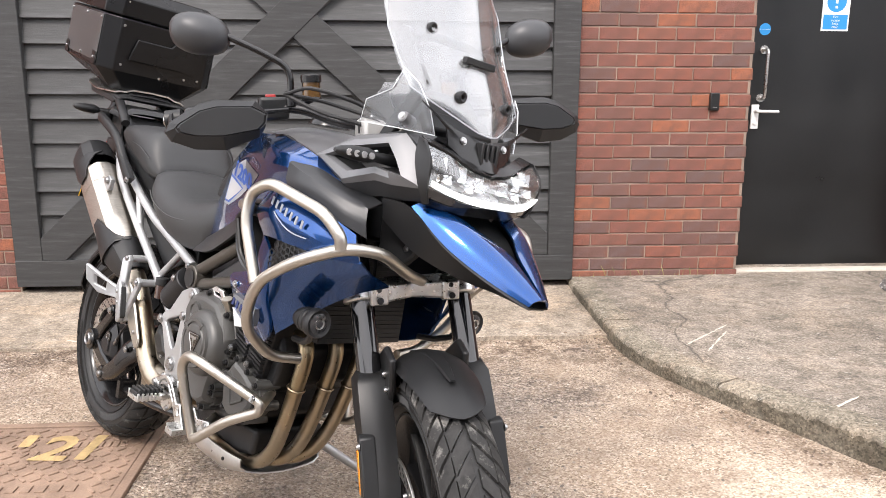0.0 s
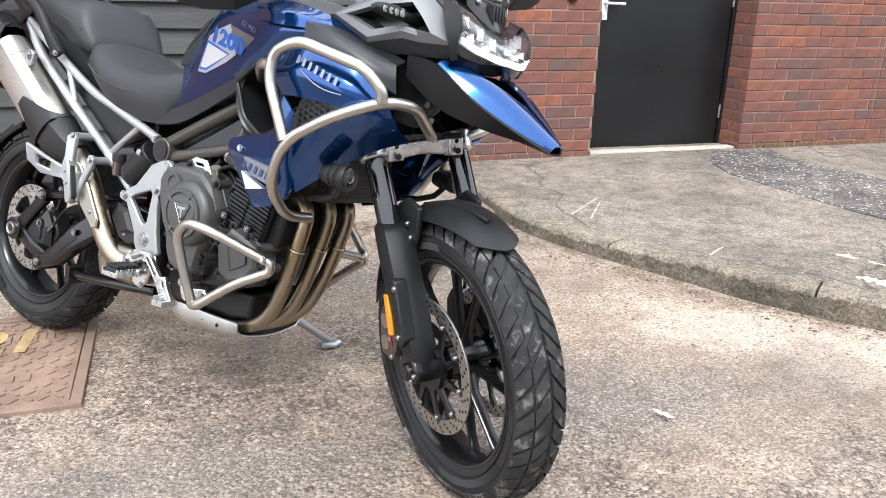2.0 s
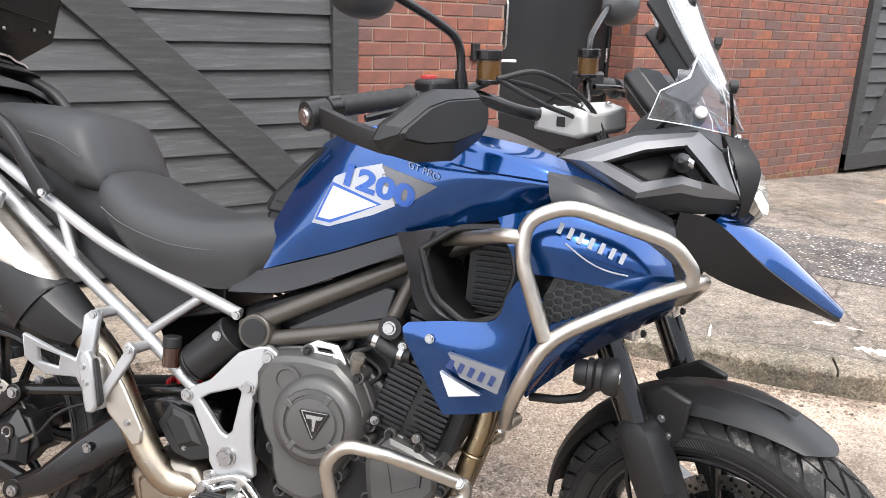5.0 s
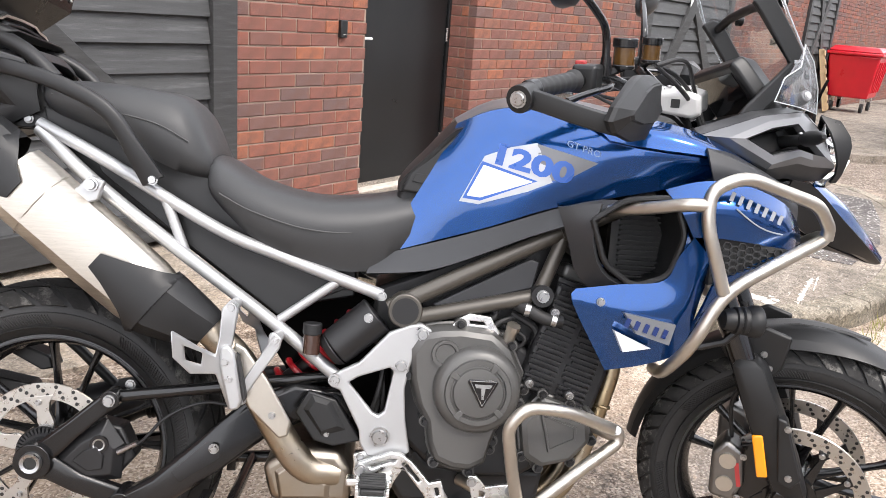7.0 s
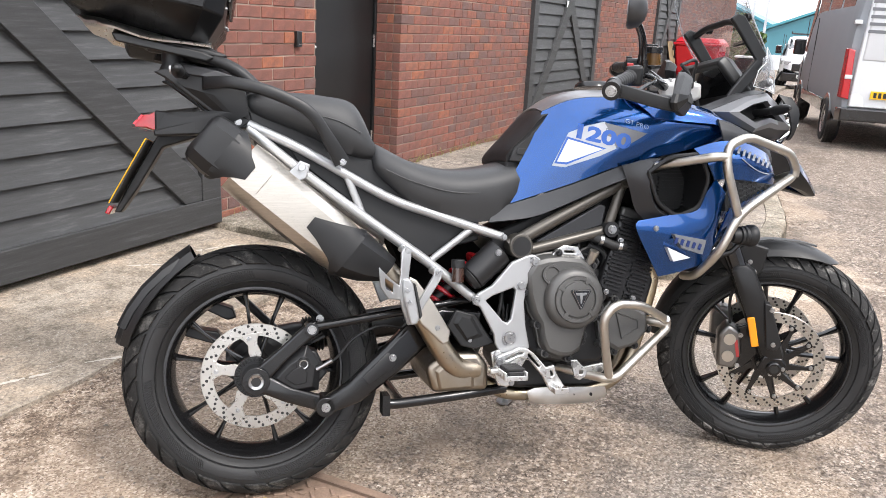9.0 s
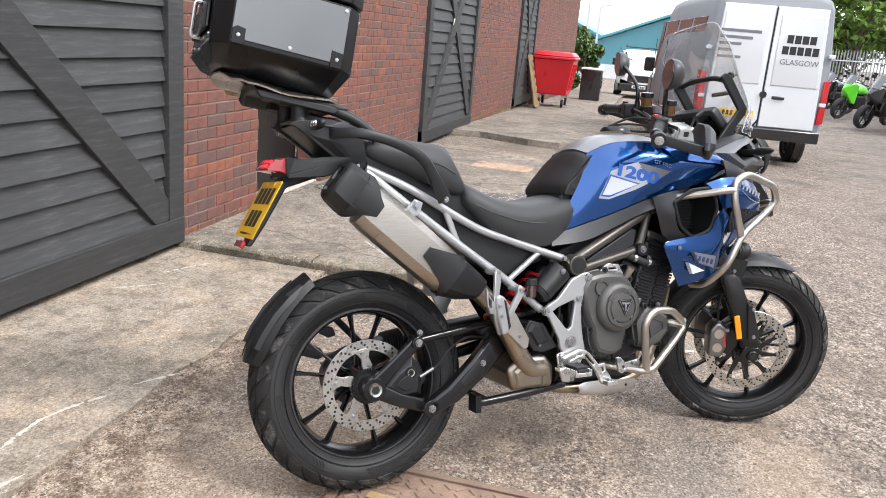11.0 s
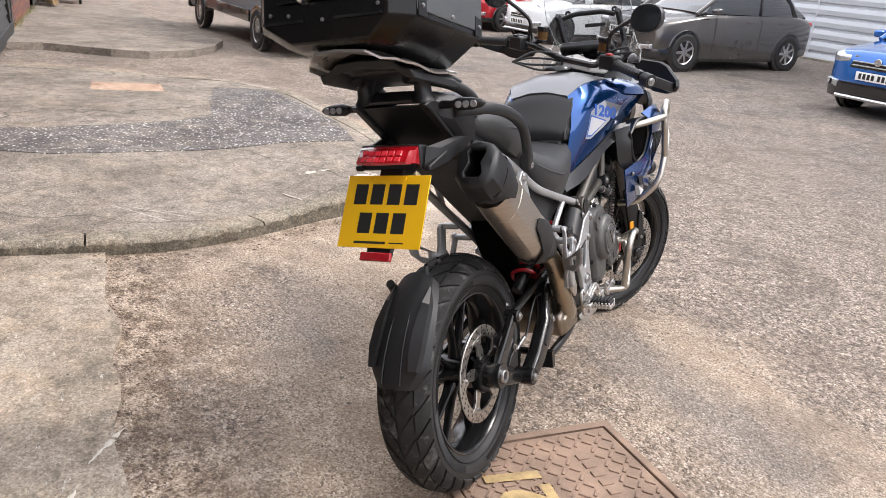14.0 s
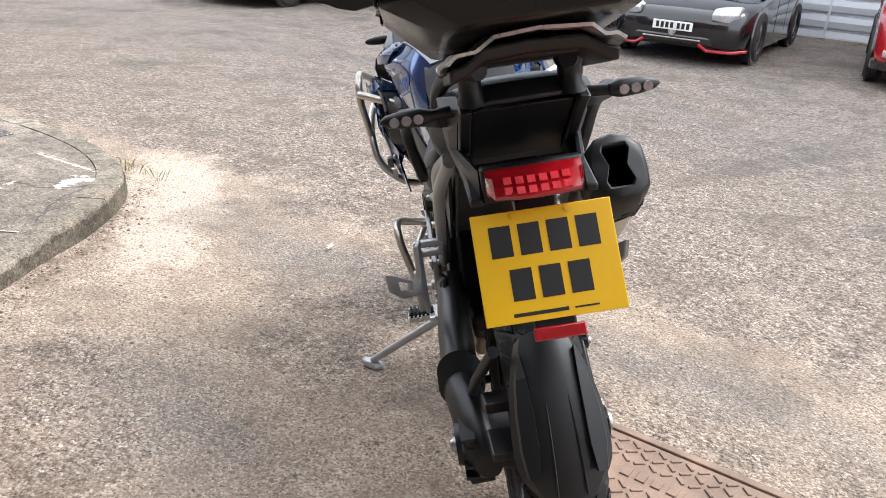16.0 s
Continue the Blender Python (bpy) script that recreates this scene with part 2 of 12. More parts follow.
def concrete_mat(name, tone=(0.40, 0.36, 0.30), patch=(0.52, 0.49, 0.43), scrape=True, speck=0.0, grit=1.0, sandy=0.5, crack=True, stain=0.5):
    """Old concrete: exposed grit, stains, hairline cracks, pale scrapes and sandy dust."""
    m, n, l, b = base_mat(name)
    v = coords(n, l)
    f1, f2, f3 = noise_node(n, l, v, 1.5, 8, 0.72), noise_node(n, l, v, 12, 7, 0.74), noise_node(n, l, v, 60, 5, 0.75)
    r1, d1, g1 = speck_node(n, l, v, 150)
    dark = tuple(c * 0.5 for c in tone)
    c = ramp_node(n, l, f1, [(0.30, dark), (0.48, tone), (0.66, patch)])
    c = mix_node(n, l, ramp_node(n, l, f2, [(0.34, 0.7), (0.52, 0.0)]), c, dark)
    c = mix_node(n, l, ramp_node(n, l, noise_node(n, l, v, 3.3, 8, 0.75), [(0.50, 0.0), (0.66, sandy)]), c, (0.50, 0.385, 0.28))
    c = mix_node(n, l, 0.55 * grit, c, ramp_node(n, l, r1, [(0.0, 0.12), (0.3, 0.40), (0.7, 0.58), (1.0, 0.92)]), "OVERLAY")
    c = mix_node(n, l, 0.6, c, ramp_node(n, l, f3, [(0.3, 0.25), (0.5, 0.5), (0.7, 0.75)]), "OVERLAY")
    if stain:
        c = mix_node(n, l, ramp_node(n, l, noise_node(n, l, v, 5, 8, 0.8), [(0.33, stain), (0.45, 0.0)]), c, (0.085, 0.08, 0.065))
    if scrape:
        vs = coords(n, l, (1.0, 3.2, 1.0))
        c = mix_node(n, l, ramp_node(n, l, noise_node(n, l, vs, 19, 9, 0.85), [(0.585, 0.0), (0.64, 0.75)]), c, (0.68, 0.65, 0.59))
    if crack:
        vo = n.new("ShaderNodeTexVoronoi")
        vo.feature = "DISTANCE_TO_EDGE"
        vo.inputs["Scale"].default_value = 0.55
        l.new(warp_node(n, l, v, 3.0, 0.35), vo.inputs["Vector"])
        c = mix_node(n, l, ramp_node(n, l, vo.outputs["Distance"], [(0.0, 0.8), (0.006, 0.0)]), c, (0.06, 0.055, 0.048))
    if speck:
        r4, d4, g4 = speck_node(n, l, v, 42)
        on = math_node(n, l, "MULTIPLY", ramp_node(n, l, r4, [(0.30, 0.0), (0.34, 1.0)]), ramp_node(n, l, d4, [(0.22, 1.0), (0.36, 0.0)]))
        c = mix_node(n, l, math_node(n, l, "MULTIPLY", on, ramp_node(n, l, f2, [(0.38, 0.1), (0.55, 1.0)])), c, (0.72, 0.70, 0.66))
    l.new(c, b.inputs["Base Color"])
    b.inputs["Roughness"].default_value = 0.92
    b.inputs["Specular IOR Level"].default_value = 0.25
    n1 = bump_node(n, l, b, f2, 0.7, 0.008)
    n2 = bump_node(n, l, b, f3, 0.7, 0.003, n1)
    bump_node(n, l, b, r1, 0.4, 0.002, n2)
    return m


def timber_mat(name, col):
    m, n, l, b = base_mat(name)
    v = coords(n, l, (1.2, 14, 14))
    f1, f2 = noise_node(n, l, v, 3.2, 7, 0.65), noise_node(n, l, v, 22, 5, 0.7)
    rnd = n.new("ShaderNodeObjectInfo").outputs["Random"]
    c = ramp_node(n, l, f1, [(0.3, tuple(c * 0.7 for c in col)), (0.55, col), (0.8, tuple(c * 2.1 for c in col))])
    c = mix_node(n, l, 0.5, c, ramp_node(n, l, rnd, [(0, 0.40), (1, 0.62)]), "OVERLAY")
    v2 = coords(n, l)
    c = mix_node(n, l, ramp_node(n, l, noise_node(n, l, v2, 60, 4, 0.7), [(0.70, 0.0), (0.76, 0.5)]), c, (0.2, 0.2, 0.19))
    l.new(c, b.inputs["Base Color"])
    b.inputs["Roughness"].default_value = 0.62
    n1 = bump_node(n, l, b, f1, 0.5, 0.003)
    bump_node(n, l, b, f2, 0.35, 0.0015, n1)
    return m


def paint_mat(name, col, flake=True, coat=1.0, metal=0.55, rough=0.3):
    m, n, l, b = base_mat(name)
    v = coords(n, l)
    f = noise_node(n, l, v, 900, 2, 0.8)
    f1 = noise_node(n, l, v, 4, 4)
    c = ramp_node(n, l, f, [(0.3, tuple(c * 0.75 for c in col)), (0.7, tuple(min(1, c * 1.3) for c in col))]) if flake else ramp_node(n, l, f1, [(0.3, tuple(c * 0.95 for c in col)), (0.7, col)])
    l.new(c, b.inputs["Base Color"])
    b.inputs["Metallic"].default_value, b.inputs["Roughness"].default_value = metal, rough
    b.inputs["Coat Weight"].default_value, b.inputs["Coat Roughness"].default_value = coat, 0.03
    bump_node(n, l, b, f1, 0.03, 0.002)
    return m


def metal_mat(name, col, rough=0.35, brushed=(1, 1, 1), var=0.12, stain=None, aniso=0.0):
    m, n, l, b = base_mat(name)
    v = coords(n, l, brushed)
    f1, f2 = noise_node(n, l, v, 6, 5, 0.6), noise_node(n, l, v, 90, 3, 0.6)
    c = ramp_node(n, l, f1, [(0.3, tuple(x * (1 - var) for x in col)), (0.7, tuple(min(1, x * (1 + var)) for x in col))])
    if stain:
        c = mix_node(n, l, ramp_node(n, l, noise_node(n, l, coords(n, l), 7, 4), [(0.4, 0.0), (0.65, 0.8)]), c, stain)
    l.new(c, b.inputs["Base Color"])
    b.inputs["Metallic"].default_value = 1.0
    l.new(ramp_node(n, l, f2, [(0.3, max(0.03, rough - 0.1)), (0.7, rough + 0.1)]), b.inputs["Roughness"])
    bump_node(n, l, b, f2, 0.12, 0.0006)
    return m


def thin_glass_mat(name, tint=(0.93, 0.94, 0.95), low=0.10, high=0.85, haze=0.12):
    """A thin sheet: mostly clear, with a gloss that grows at grazing angles and a little dusty haze."""
    m, n, l, b = base_mat(name)
    tr = n.new("ShaderNodeBsdfTransparent")
    tr.inputs["Color"].default_value = (*tint, 1)
    gl = n.new("ShaderNodeBsdfGlossy")
    gl.inputs["Roughness"].default_value = 0.05
    gl.inputs["Color"].default_value = (1, 1, 1, 1)
    df = n.new("ShaderNodeBsdfDiffuse")
    df.inputs["Color"].default_value = (0.8, 0.81, 0.82, 1)
    lw = n.new("ShaderNodeLayerWeight")
    lw.inputs["Blend"].default_value = 0.5
    f = noise_node(n, l, coords(n, l), 9, 6)
    hz = n.new("ShaderNodeMixShader")
    l.new(ramp_node(n, l, f, [(0.3, haze * 0.6), (0.7, haze * 1.4)]), hz.inputs["Fac"])
    l.new(tr.outputs["BSDF"], hz.inputs[1])
    l.new(df.outputs["BSDF"], hz.inputs[2])
    sm = n.new("ShaderNodeMixShader")
    l.new(ramp_node(n, l, lw.outputs["Facing"], [(0.0, low), (0.55, low * 1.5), (0.9, high * 0.6), (1.0, high)]), sm.inputs["Fac"])
    l.new(hz.outputs["Shader"], sm.inputs[1])
    l.new(gl.outputs["BSDF"], sm.inputs[2])
    l.new(sm.outputs["Shader"], n["Material Output"].inputs["Surface"])
    return m


def leaf_mat(name, col):
    m, n, l, b = base_mat(name)
    rnd = n.new("ShaderNodeNewGeometry").outputs["Random Per Island"]
    l.new(ramp_node(n, l, rnd, [(0, tuple(c * 0.5 for c in col)), (0.5, col), (1, tuple(c * 1.7 for c in col))]), b.inputs["Base Color"])
    b.inputs["Roughness"].default_value = 0.6
    return m


M = {}
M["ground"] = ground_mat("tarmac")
M["concrete"] = concrete_mat("apron_concrete", (0.285, 0.238, 0.188), (0.385, 0.33, 0.27), sandy=0.6, stain=0.3, crack=False, grit=0.7)
M["pavement"] = concrete_mat("pavement_concrete", (0.218, 0.187, 0.155), (0.31, 0.268, 0.225), sandy=0.22, stain=0.6)
M["patch"] = concrete_mat("dark_patch", (0.12, 0.11, 0.105), (0.18, 0.165, 0.155), scrape=False, speck=1.0, sandy=0.2, crack=False)
M["kerb"] = concrete_mat("kerb_stone", (0.225, 0.197, 0.155), (0.36, 0.315, 0.255), sandy=0.3, crack=False, stain=1.0)
M["tan_cover"] = concrete_mat("tan_cover", (0.42, 0.28, 0.2), (0.5, 0.36, 0.27), scrape=False, crack=False, stain=0.2)
M["smear"] = plain("cement_smear", (0.50, 0.455, 0.395), 0.9, var=0.2, big=30, fine=220, bump=0.4)
M["stone"] = leaf_mat("loose_stone", (0.25, 0.203, 0.163))
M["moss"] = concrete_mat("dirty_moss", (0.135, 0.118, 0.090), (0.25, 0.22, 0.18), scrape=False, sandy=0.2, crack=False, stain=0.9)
M["soil"] = leaf_mat("dry_soil", (0.13, 0.09, 0.06))
M["grass"] = leaf_mat("dry_grass", (0.20, 0.19, 0.06))
M["brick"] = brick_mat("brick", True)
M["brick_joined"] = brick_mat("brick_joined", False)
M["mortar"] = plain("mortar", (0.25, 0.19, 0.152), 0.95, var=0.3, big=8, fine=200, bump=0.5, dist=0.003)
M["timber"] = timber_mat("black_timber", (0.050, 0.051, 0.052))
M["timber_frame"] = timber_mat("black_frame_timber", (0.036, 0.0365, 0.037))
M["door_black"] = plain("door_black", (0.0085, 0.009, 0.0095), 0.36, var=0.25, big=2.5, fine=60, bump=0.06, rvar=0.12)
M["cast_iron"] = plain("cast_iron", (0.245, 0.168, 0.122), 0.8, var=0.45, big=6, fine=140, bump=0.5, dist=0.002)
M["yellow_paint"] = plain("worn_yellow", (0.40, 0.285, 0.135), 0.75, var=0.4, big=18, fine=150)
M["white"] = plain("white", (0.78, 0.78, 0.77), 0.45, var=0.06)
M["blue_sign"] = plain("blue_sign", (0.02, 0.26, 0.6), 0.4, var=0.05)
M["steel"] = metal_mat("satin_steel", (0.62, 0.60, 0.57), 0.3)
M["plank_pale"] = plain("pallet_wood", (0.5, 0.35, 0.2), 0.8, var=0.25, big=5, fine=80, bump=0.3)

M["mirror_glass"] = plain("mirror_glass", (0.15, 0.16, 0.175), 0.06, metal=1.0, var=0.04, big=2.0, bump=0.0)
# almost no reflectance: paints the darkness of deep holes and gaps
M["void_black"] = plain("void_black", (0.003, 0.003, 0.003), 0.95, spec=0.05, var=0.2)

# ---- mesh tools ----
def link(name, bm, mat, parent=None, label="", smooth=40, bevel=0.0, seg=2):
    bmesh.ops.remove_doubles(bm, verts=bm.verts, dist=1e-5)
    bmesh.ops.recalc_face_normals(bm, faces=bm.faces)
    me = bpy.data.meshes.new(name)
    bm.to_mesh(me)
    bm.free()
    for p in me.polygons:
        p.use_smooth = smooth > 0
    if smooth > 0:
        me.set_sharp_from_angle(angle=radians(smooth))
    if mat is not None:
        me.materials.append(mat)
    ob = new(name, me)
    if parent is not None:
        ob.parent = parent
    if label:
        ob["label"] = label
    if bevel:
        mod = ob.modifiers.new("bevel", "BEVEL")
        mod.width, mod.segments, mod.limit_method, mod.angle_limit = bevel, seg, "ANGLE", radians(35)
    return ob


def part(name, bm, mat, parent, label="", smooth=40, bevel=0.0, seg=2):
    return link(name, bm, mat, parent, label, smooth, bevel, seg)


def empty(name, m=None):
    ob = new(name)
    ob.empty_display_size = 0.1
    if m is not None:
        ob.matrix_world = m
    return ob


def B():
    return bmesh.new()


def box(bm, x0, x1, y0, y1, z0, z1, m=None):
    vs = [bm.verts.new((x, y, z)) for x in (x0, x1) for y in (y0, y1) for z in (z0, z1)]
    if m is not None:
        for v in vs:
            v.co = m @ v.co
    for f in ((0, 1, 3, 2), (4, 6, 7, 5), (0, 4, 5, 1), (2, 3, 7, 6), (0, 2, 6, 4), (1, 5, 7, 3)):
        bm.faces.new([vs[i] for i in f])
    return bm


def ring(bm, centre, normal, r, seg, up=(0, 0, 1), ry=None, turn=0.0):
    nrm = Vector(normal).normalized()
    a = nrm.cross(Vector(up))
    if a.length < 1e-4:
        a = nrm.cross(Vector((1, 0, 0)))
    a.normalize()
    b = a.cross(nrm)
    ry = r if ry is None else ry
    c = Vector(centre)
    return [bm.verts.new(c + a * (r * math.cos(turn + 2 * math.pi * i / seg)) + b * (ry * math.sin(turn + 2 * math.pi * i / seg))) for i in range(seg)]


def bridge(bm, r0, r1):
    k = len(r0)
    for i in range(k):
        bm.faces.new((r0[i], r0[(i + 1) % k], r1[(i + 1) % k], r1[i]))


def cyl(bm, p0, p1, r0, r1=None, seg=16, caps=True):
    r1 = r0 if r1 is None else r1
    d = Vector(p1) - Vector(p0)
    a, b = ring(bm, p0, d, r0, seg), ring(bm, p1, d, r1, seg)
    bridge(bm, a, b)
    if caps:
        bm.faces.new(a)
        bm.faces.new(b)
    return bm


def smooth_path(pts, n=6):
    """Catmull-Rom through the points."""
    p = [Vector(q) for q in pts]
    p = [p[0] * 2 - p[1]] + p + [p[-1] * 2 - p[-2]]
    out = []
    for i in range(1, len(p) - 2):
        for k in range(n):
            t = k / n
            out.append(0.5 * ((2 * p[i]) + (p[i + 1] - p[i - 1]) * t + (2 * p[i - 1] - 5 * p[i] + 4 * p[i + 1] - p[i + 2]) * t * t + (3 * p[i] - p[i - 1] - 3 * p[i + 1] + p[i + 2]) * t ** 3))
    out.append(p[-2])
    return out


def rounded(pts, r=0.04, n=5):
    """A polyline with its corners rounded off."""
    p = [Vector(q) for q in pts]
    out = [p[0]]
    for a, b, c in zip(p, p[1:], p[2:]):
        u, w = a - b, c - b
        k = min(r, u.length * 0.45, w.length * 0.45)
        s, e = b + u.normalized() * k, b + w.normalized() * k
        for i in range(n + 1):
            t = i / n
            out.append(s * (1 - t) ** 2 + b * (2 * t * (1 - t)) + e * t * t)
    out.append(p[-1])
    return out


def tube(bm, pts, r, seg=10, caps=True, radii=None):
    p = [Vector(q) for q in pts]
    rings = []
    nrm = None
    for i, q in enumerate(p):
        d = (p[min(i + 1, len(p) - 1)] - p[max(i - 1, 0)]).normalized()
        if nrm is None:
            nrm = d.cross(Vector((0.31, 0.2, 0.93)))
            nrm = nrm.normalized()
        else:
            nrm = (nrm - d * nrm.dot(d)).normalized()
        b = d.cross(nrm)
        rr = radii[i] if radii else r
        rings.append([bm.verts.new(q + nrm * (rr * math.cos(2 * math.pi * k / seg)) + b * (rr * math.sin(2 * math.pi * k / seg))) for k in range(seg)])
    for a, c in zip(rings, rings[1:]):
        bridge(bm, a, c)
    if caps:
        bm.faces.new(rings[0])
        bm.faces.new(rings[-1])
    return bm


def prism(bm, outline, y0, y1, y0b=None):
    """A plate: an outline in x, z drawn out from y0 to y1."""
    a = [bm.verts.new((x, y0, z)) for x, z in outline]
    b = [bm.verts.new((x, y1, z)) for x, z in outline]
    bridge(bm, a, b)
    bm.faces.new(a)
    bm.faces.new(b)
    return bm


def lathe(bm, profile, centre=(0, 0, 0), seg=48, closed=False):
    """Turns a profile of (radius, y) about the y axis through centre."""
    c = Vector(centre)
    rings = []
    for r, y in profile:
        rings.append([bm.verts.new(c + Vector((r * math.cos(2 * math.pi * k / seg), y, r * math.sin(2 * math.pi * k / seg)))) for k in range(seg)])
    pairs = list(zip(rings, rings[1:]))
    if closed:
        pairs.append((rings[-1], rings[0]))
    for a, b in pairs:
        bridge(bm, a, b)
    if not closed:
        for rg, (r, y) in ((rings[0], profile[0]), (rings[-1], profile[-1])):
            if r > 1e-4:
                bm.faces.new(rg)
    return bm


def loft(bm, sections, caps=True):
    rings = [[bm.verts.new(p) for p in s] for s in sections]
    for a, b in zip(rings, rings[1:]):
        bridge(bm, a, b)
    if caps:
        bm.faces.new(rings[0])
        bm.faces.new(rings[-1])
    return bm


def resample(pts, n):
    p = [Vector(q) for q in pts]
    ls = [0.0]
    for a, b in zip(p, p[1:]):
        ls.append(ls[-1] + (b - a).length)
    out = []
    for i in range(n):
        s = ls[-1] * i / (n - 1)
        k = max(j for j in range(len(p)) if ls[j] <= s + 1e-9)
        k = min(k, len(p) - 2)
        t = (s - ls[k]) / max(1e-9, ls[k + 1] - ls[k])
        out.append(p[k].lerp(p[k + 1], min(1, t)))
    return out


def skin(bm, rails, n=16, m=4, thick=0.004, curve=True, round_rails=True):
    """A shell through several rails (polylines running the same way), with a thickness inwards."""
    rows = [resample(smooth_path(r, 5) if round_rails and len(r) > 2 else r, n) for r in rails]
    cols = []
    for j in range(n):
        line = [row[j] for row in rows]
        if curve and len(line) > 2:
            cols.append(resample(smooth_path(line, m), len(line) * m))
        else:
            k_ = max(1, m - 1)
            cols.append([p.lerp(q, i / k_) for p, q in zip(line, line[1:]) for i in range(k_)] + [line[-1]])
    k = len(cols[0])
    grid = [[bm.verts.new(p) for p in c] for c in cols]
    for i in range(n - 1):
        for j in range(k - 1):
            bm.faces.new((grid[i][j], grid[i + 1][j], grid[i + 1][j + 1], grid[i][j + 1]))
    if thick:
        bmesh.ops.recalc_face_normals(bm, faces=bm.faces)
        bmesh.ops.solidify(bm, geom=list(bm.faces), thickness=thick)
    return bm


def holed(bm, outline, holes, y0, y1):
    """A plate in x, z with holes through it, drawn out from y0 to y1."""
    sides = []
    for y in (y0, y1):
        loops, edges = [], []
        for lp_ in [outline] + holes:
            vs = [bm.verts.new((x, y, z)) for x, z in lp_]
            loops.append(vs)
            edges += [bm.edges.new((vs[i], vs[(i + 1) % len(vs)])) for i in range(len(vs))]
        bmesh.ops.triangle_fill(bm, use_beauty=True, use_dissolve=False, edges=edges, normal=(0, 1, 0))
        sides.append(loops)
    for a, b in zip(*sides):
        bridge(bm, a, b)
    return bm


def mirror_y(bm):
    for v in bm.verts:
        v.co.y = -v.co.y
    bmesh.ops.reverse_faces(bm, faces=bm.faces)
    return bm


def bolt(bm, p, axis=(0, -1, 0), r=0.009, h=0.006):
    a = Vector(axis).normalized()
    q = Vector(p)
    r *= 0.74
    cyl(bm, q, q + a * (h * 0.5), r * 1.25, seg=12)
    cyl(bm, q + a * (h * 0.5), q + a * h, r, r * 0.85, seg=12, caps=True)
    cyl(bm, q + a * h, q + a * (h + 0.0004), r * 0.45, seg=6)
    return bm


def text_mesh(body, size, depth=0.0006, align="CENTER", shear=0.0, bold=0.0, space=1.0):
    """A mesh of the words in Blender's own font, in the x, y plane."""
    cu = bpy.data.curves.new("words", "FONT")
    cu.body, cu.size, cu.extrude, cu.align_x, cu.align_y, cu.shear, cu.offset, cu.space_character = body, size, depth, align, "CENTER", shear, bold, space
    cu.resolution_u = 3
    ob = bpy.data.objects.new("words", cu)
    scene.collection.objects.link(ob)
    dg = bpy.context.evaluated_depsgraph_get()
    me = bpy.data.meshes.new_from_object(ob.evaluated_get(dg))
    bpy.data.objects.remove(ob)
    bpy.data.curves.remove(cu)
    return me


def words(name, body, size, mat, m, parent=None, depth=0.0006, align="CENTER", shear=0.0, bold=0.0, space=1.0):
    me = text_mesh(body, size, depth, align, shear, bold, space)
    me.transform(m)
    me.materials.clear()
    me.materials.append(mat)
    ob = new(name, me)
    if parent is not None:
        ob.parent = parent
    return ob


def axes(o, x, y):
    """A matrix that sets a flat thing's x and y along the given directions."""
    x = Vector(x).normalized()
    z = x.cross(Vector(y)).normalized()
    y = z.cross(x)
    return Matrix(((x.x, y.x, z.x, o[0]), (x.y, y.y, z.y, o[1]), (x.z, y.z, z.z, o[2]), (0, 0, 0, 1)))

# ---- the yard: ground, pavement, building ----
WALL = 4.79
DOOR_Y = 5.04


def ground_z(x, y):
    dip = -0.022 * math.exp(-((x - 0.7) ** 2 + (y - 1.5) ** 2) / 1.2)
    s = min(8.0, max(0.0, -3.5 - y))
    fall = -0.022 * max(0.0, min(x, 60.0) - 10.0) * min(1.0, max(0.0, (y + 3.5) / 3.0))
    return dip + 0.034 * s * min(1, s / 1.5) + fall


def pav_far(x, y):
    return ground_z(x, y) + 0.09


def grid_lines(lo, hi, fine_lo, fine_hi, step):
    out = list(np.arange(fine_lo, fine_hi, step))
    v, s = fine_lo, step
    while v > lo:
        s *= 1.5
        v -= s
        out.append(max(v, lo))
    v, s = fine_hi, step
    while v < hi:
        out.append(v)
        s *= 1.5
        v += s
    out.append(hi)
    return sorted(set(round(float(a), 4) for a in out))


bm = B()
gx, gy = grid_lines(-300, 500, -4, 14, 0.14), grid_lines(-400, 400, -8, 5, 0.14)
gv = [[bm.verts.new((x, y, ground_z(x, y) + (0.006 * noise.noise((x * 1.7, y * 1.7, 0)) if abs(x) < 12 and abs(y) < 12 else 0))) for y in gy] for x in gx]
for i in range(len(gx) - 1):
    for j in range(len(gy) - 1):
        bm.faces.new((gv[i][j], gv[i + 1][j], gv[i + 1][j + 1], gv[i][j + 1]))
gob = tagged(link("ground", bm, M["ground"], smooth=180), "worn grey tarmac yard with loose chippings and sandy dirt", "ground", kind="structure")


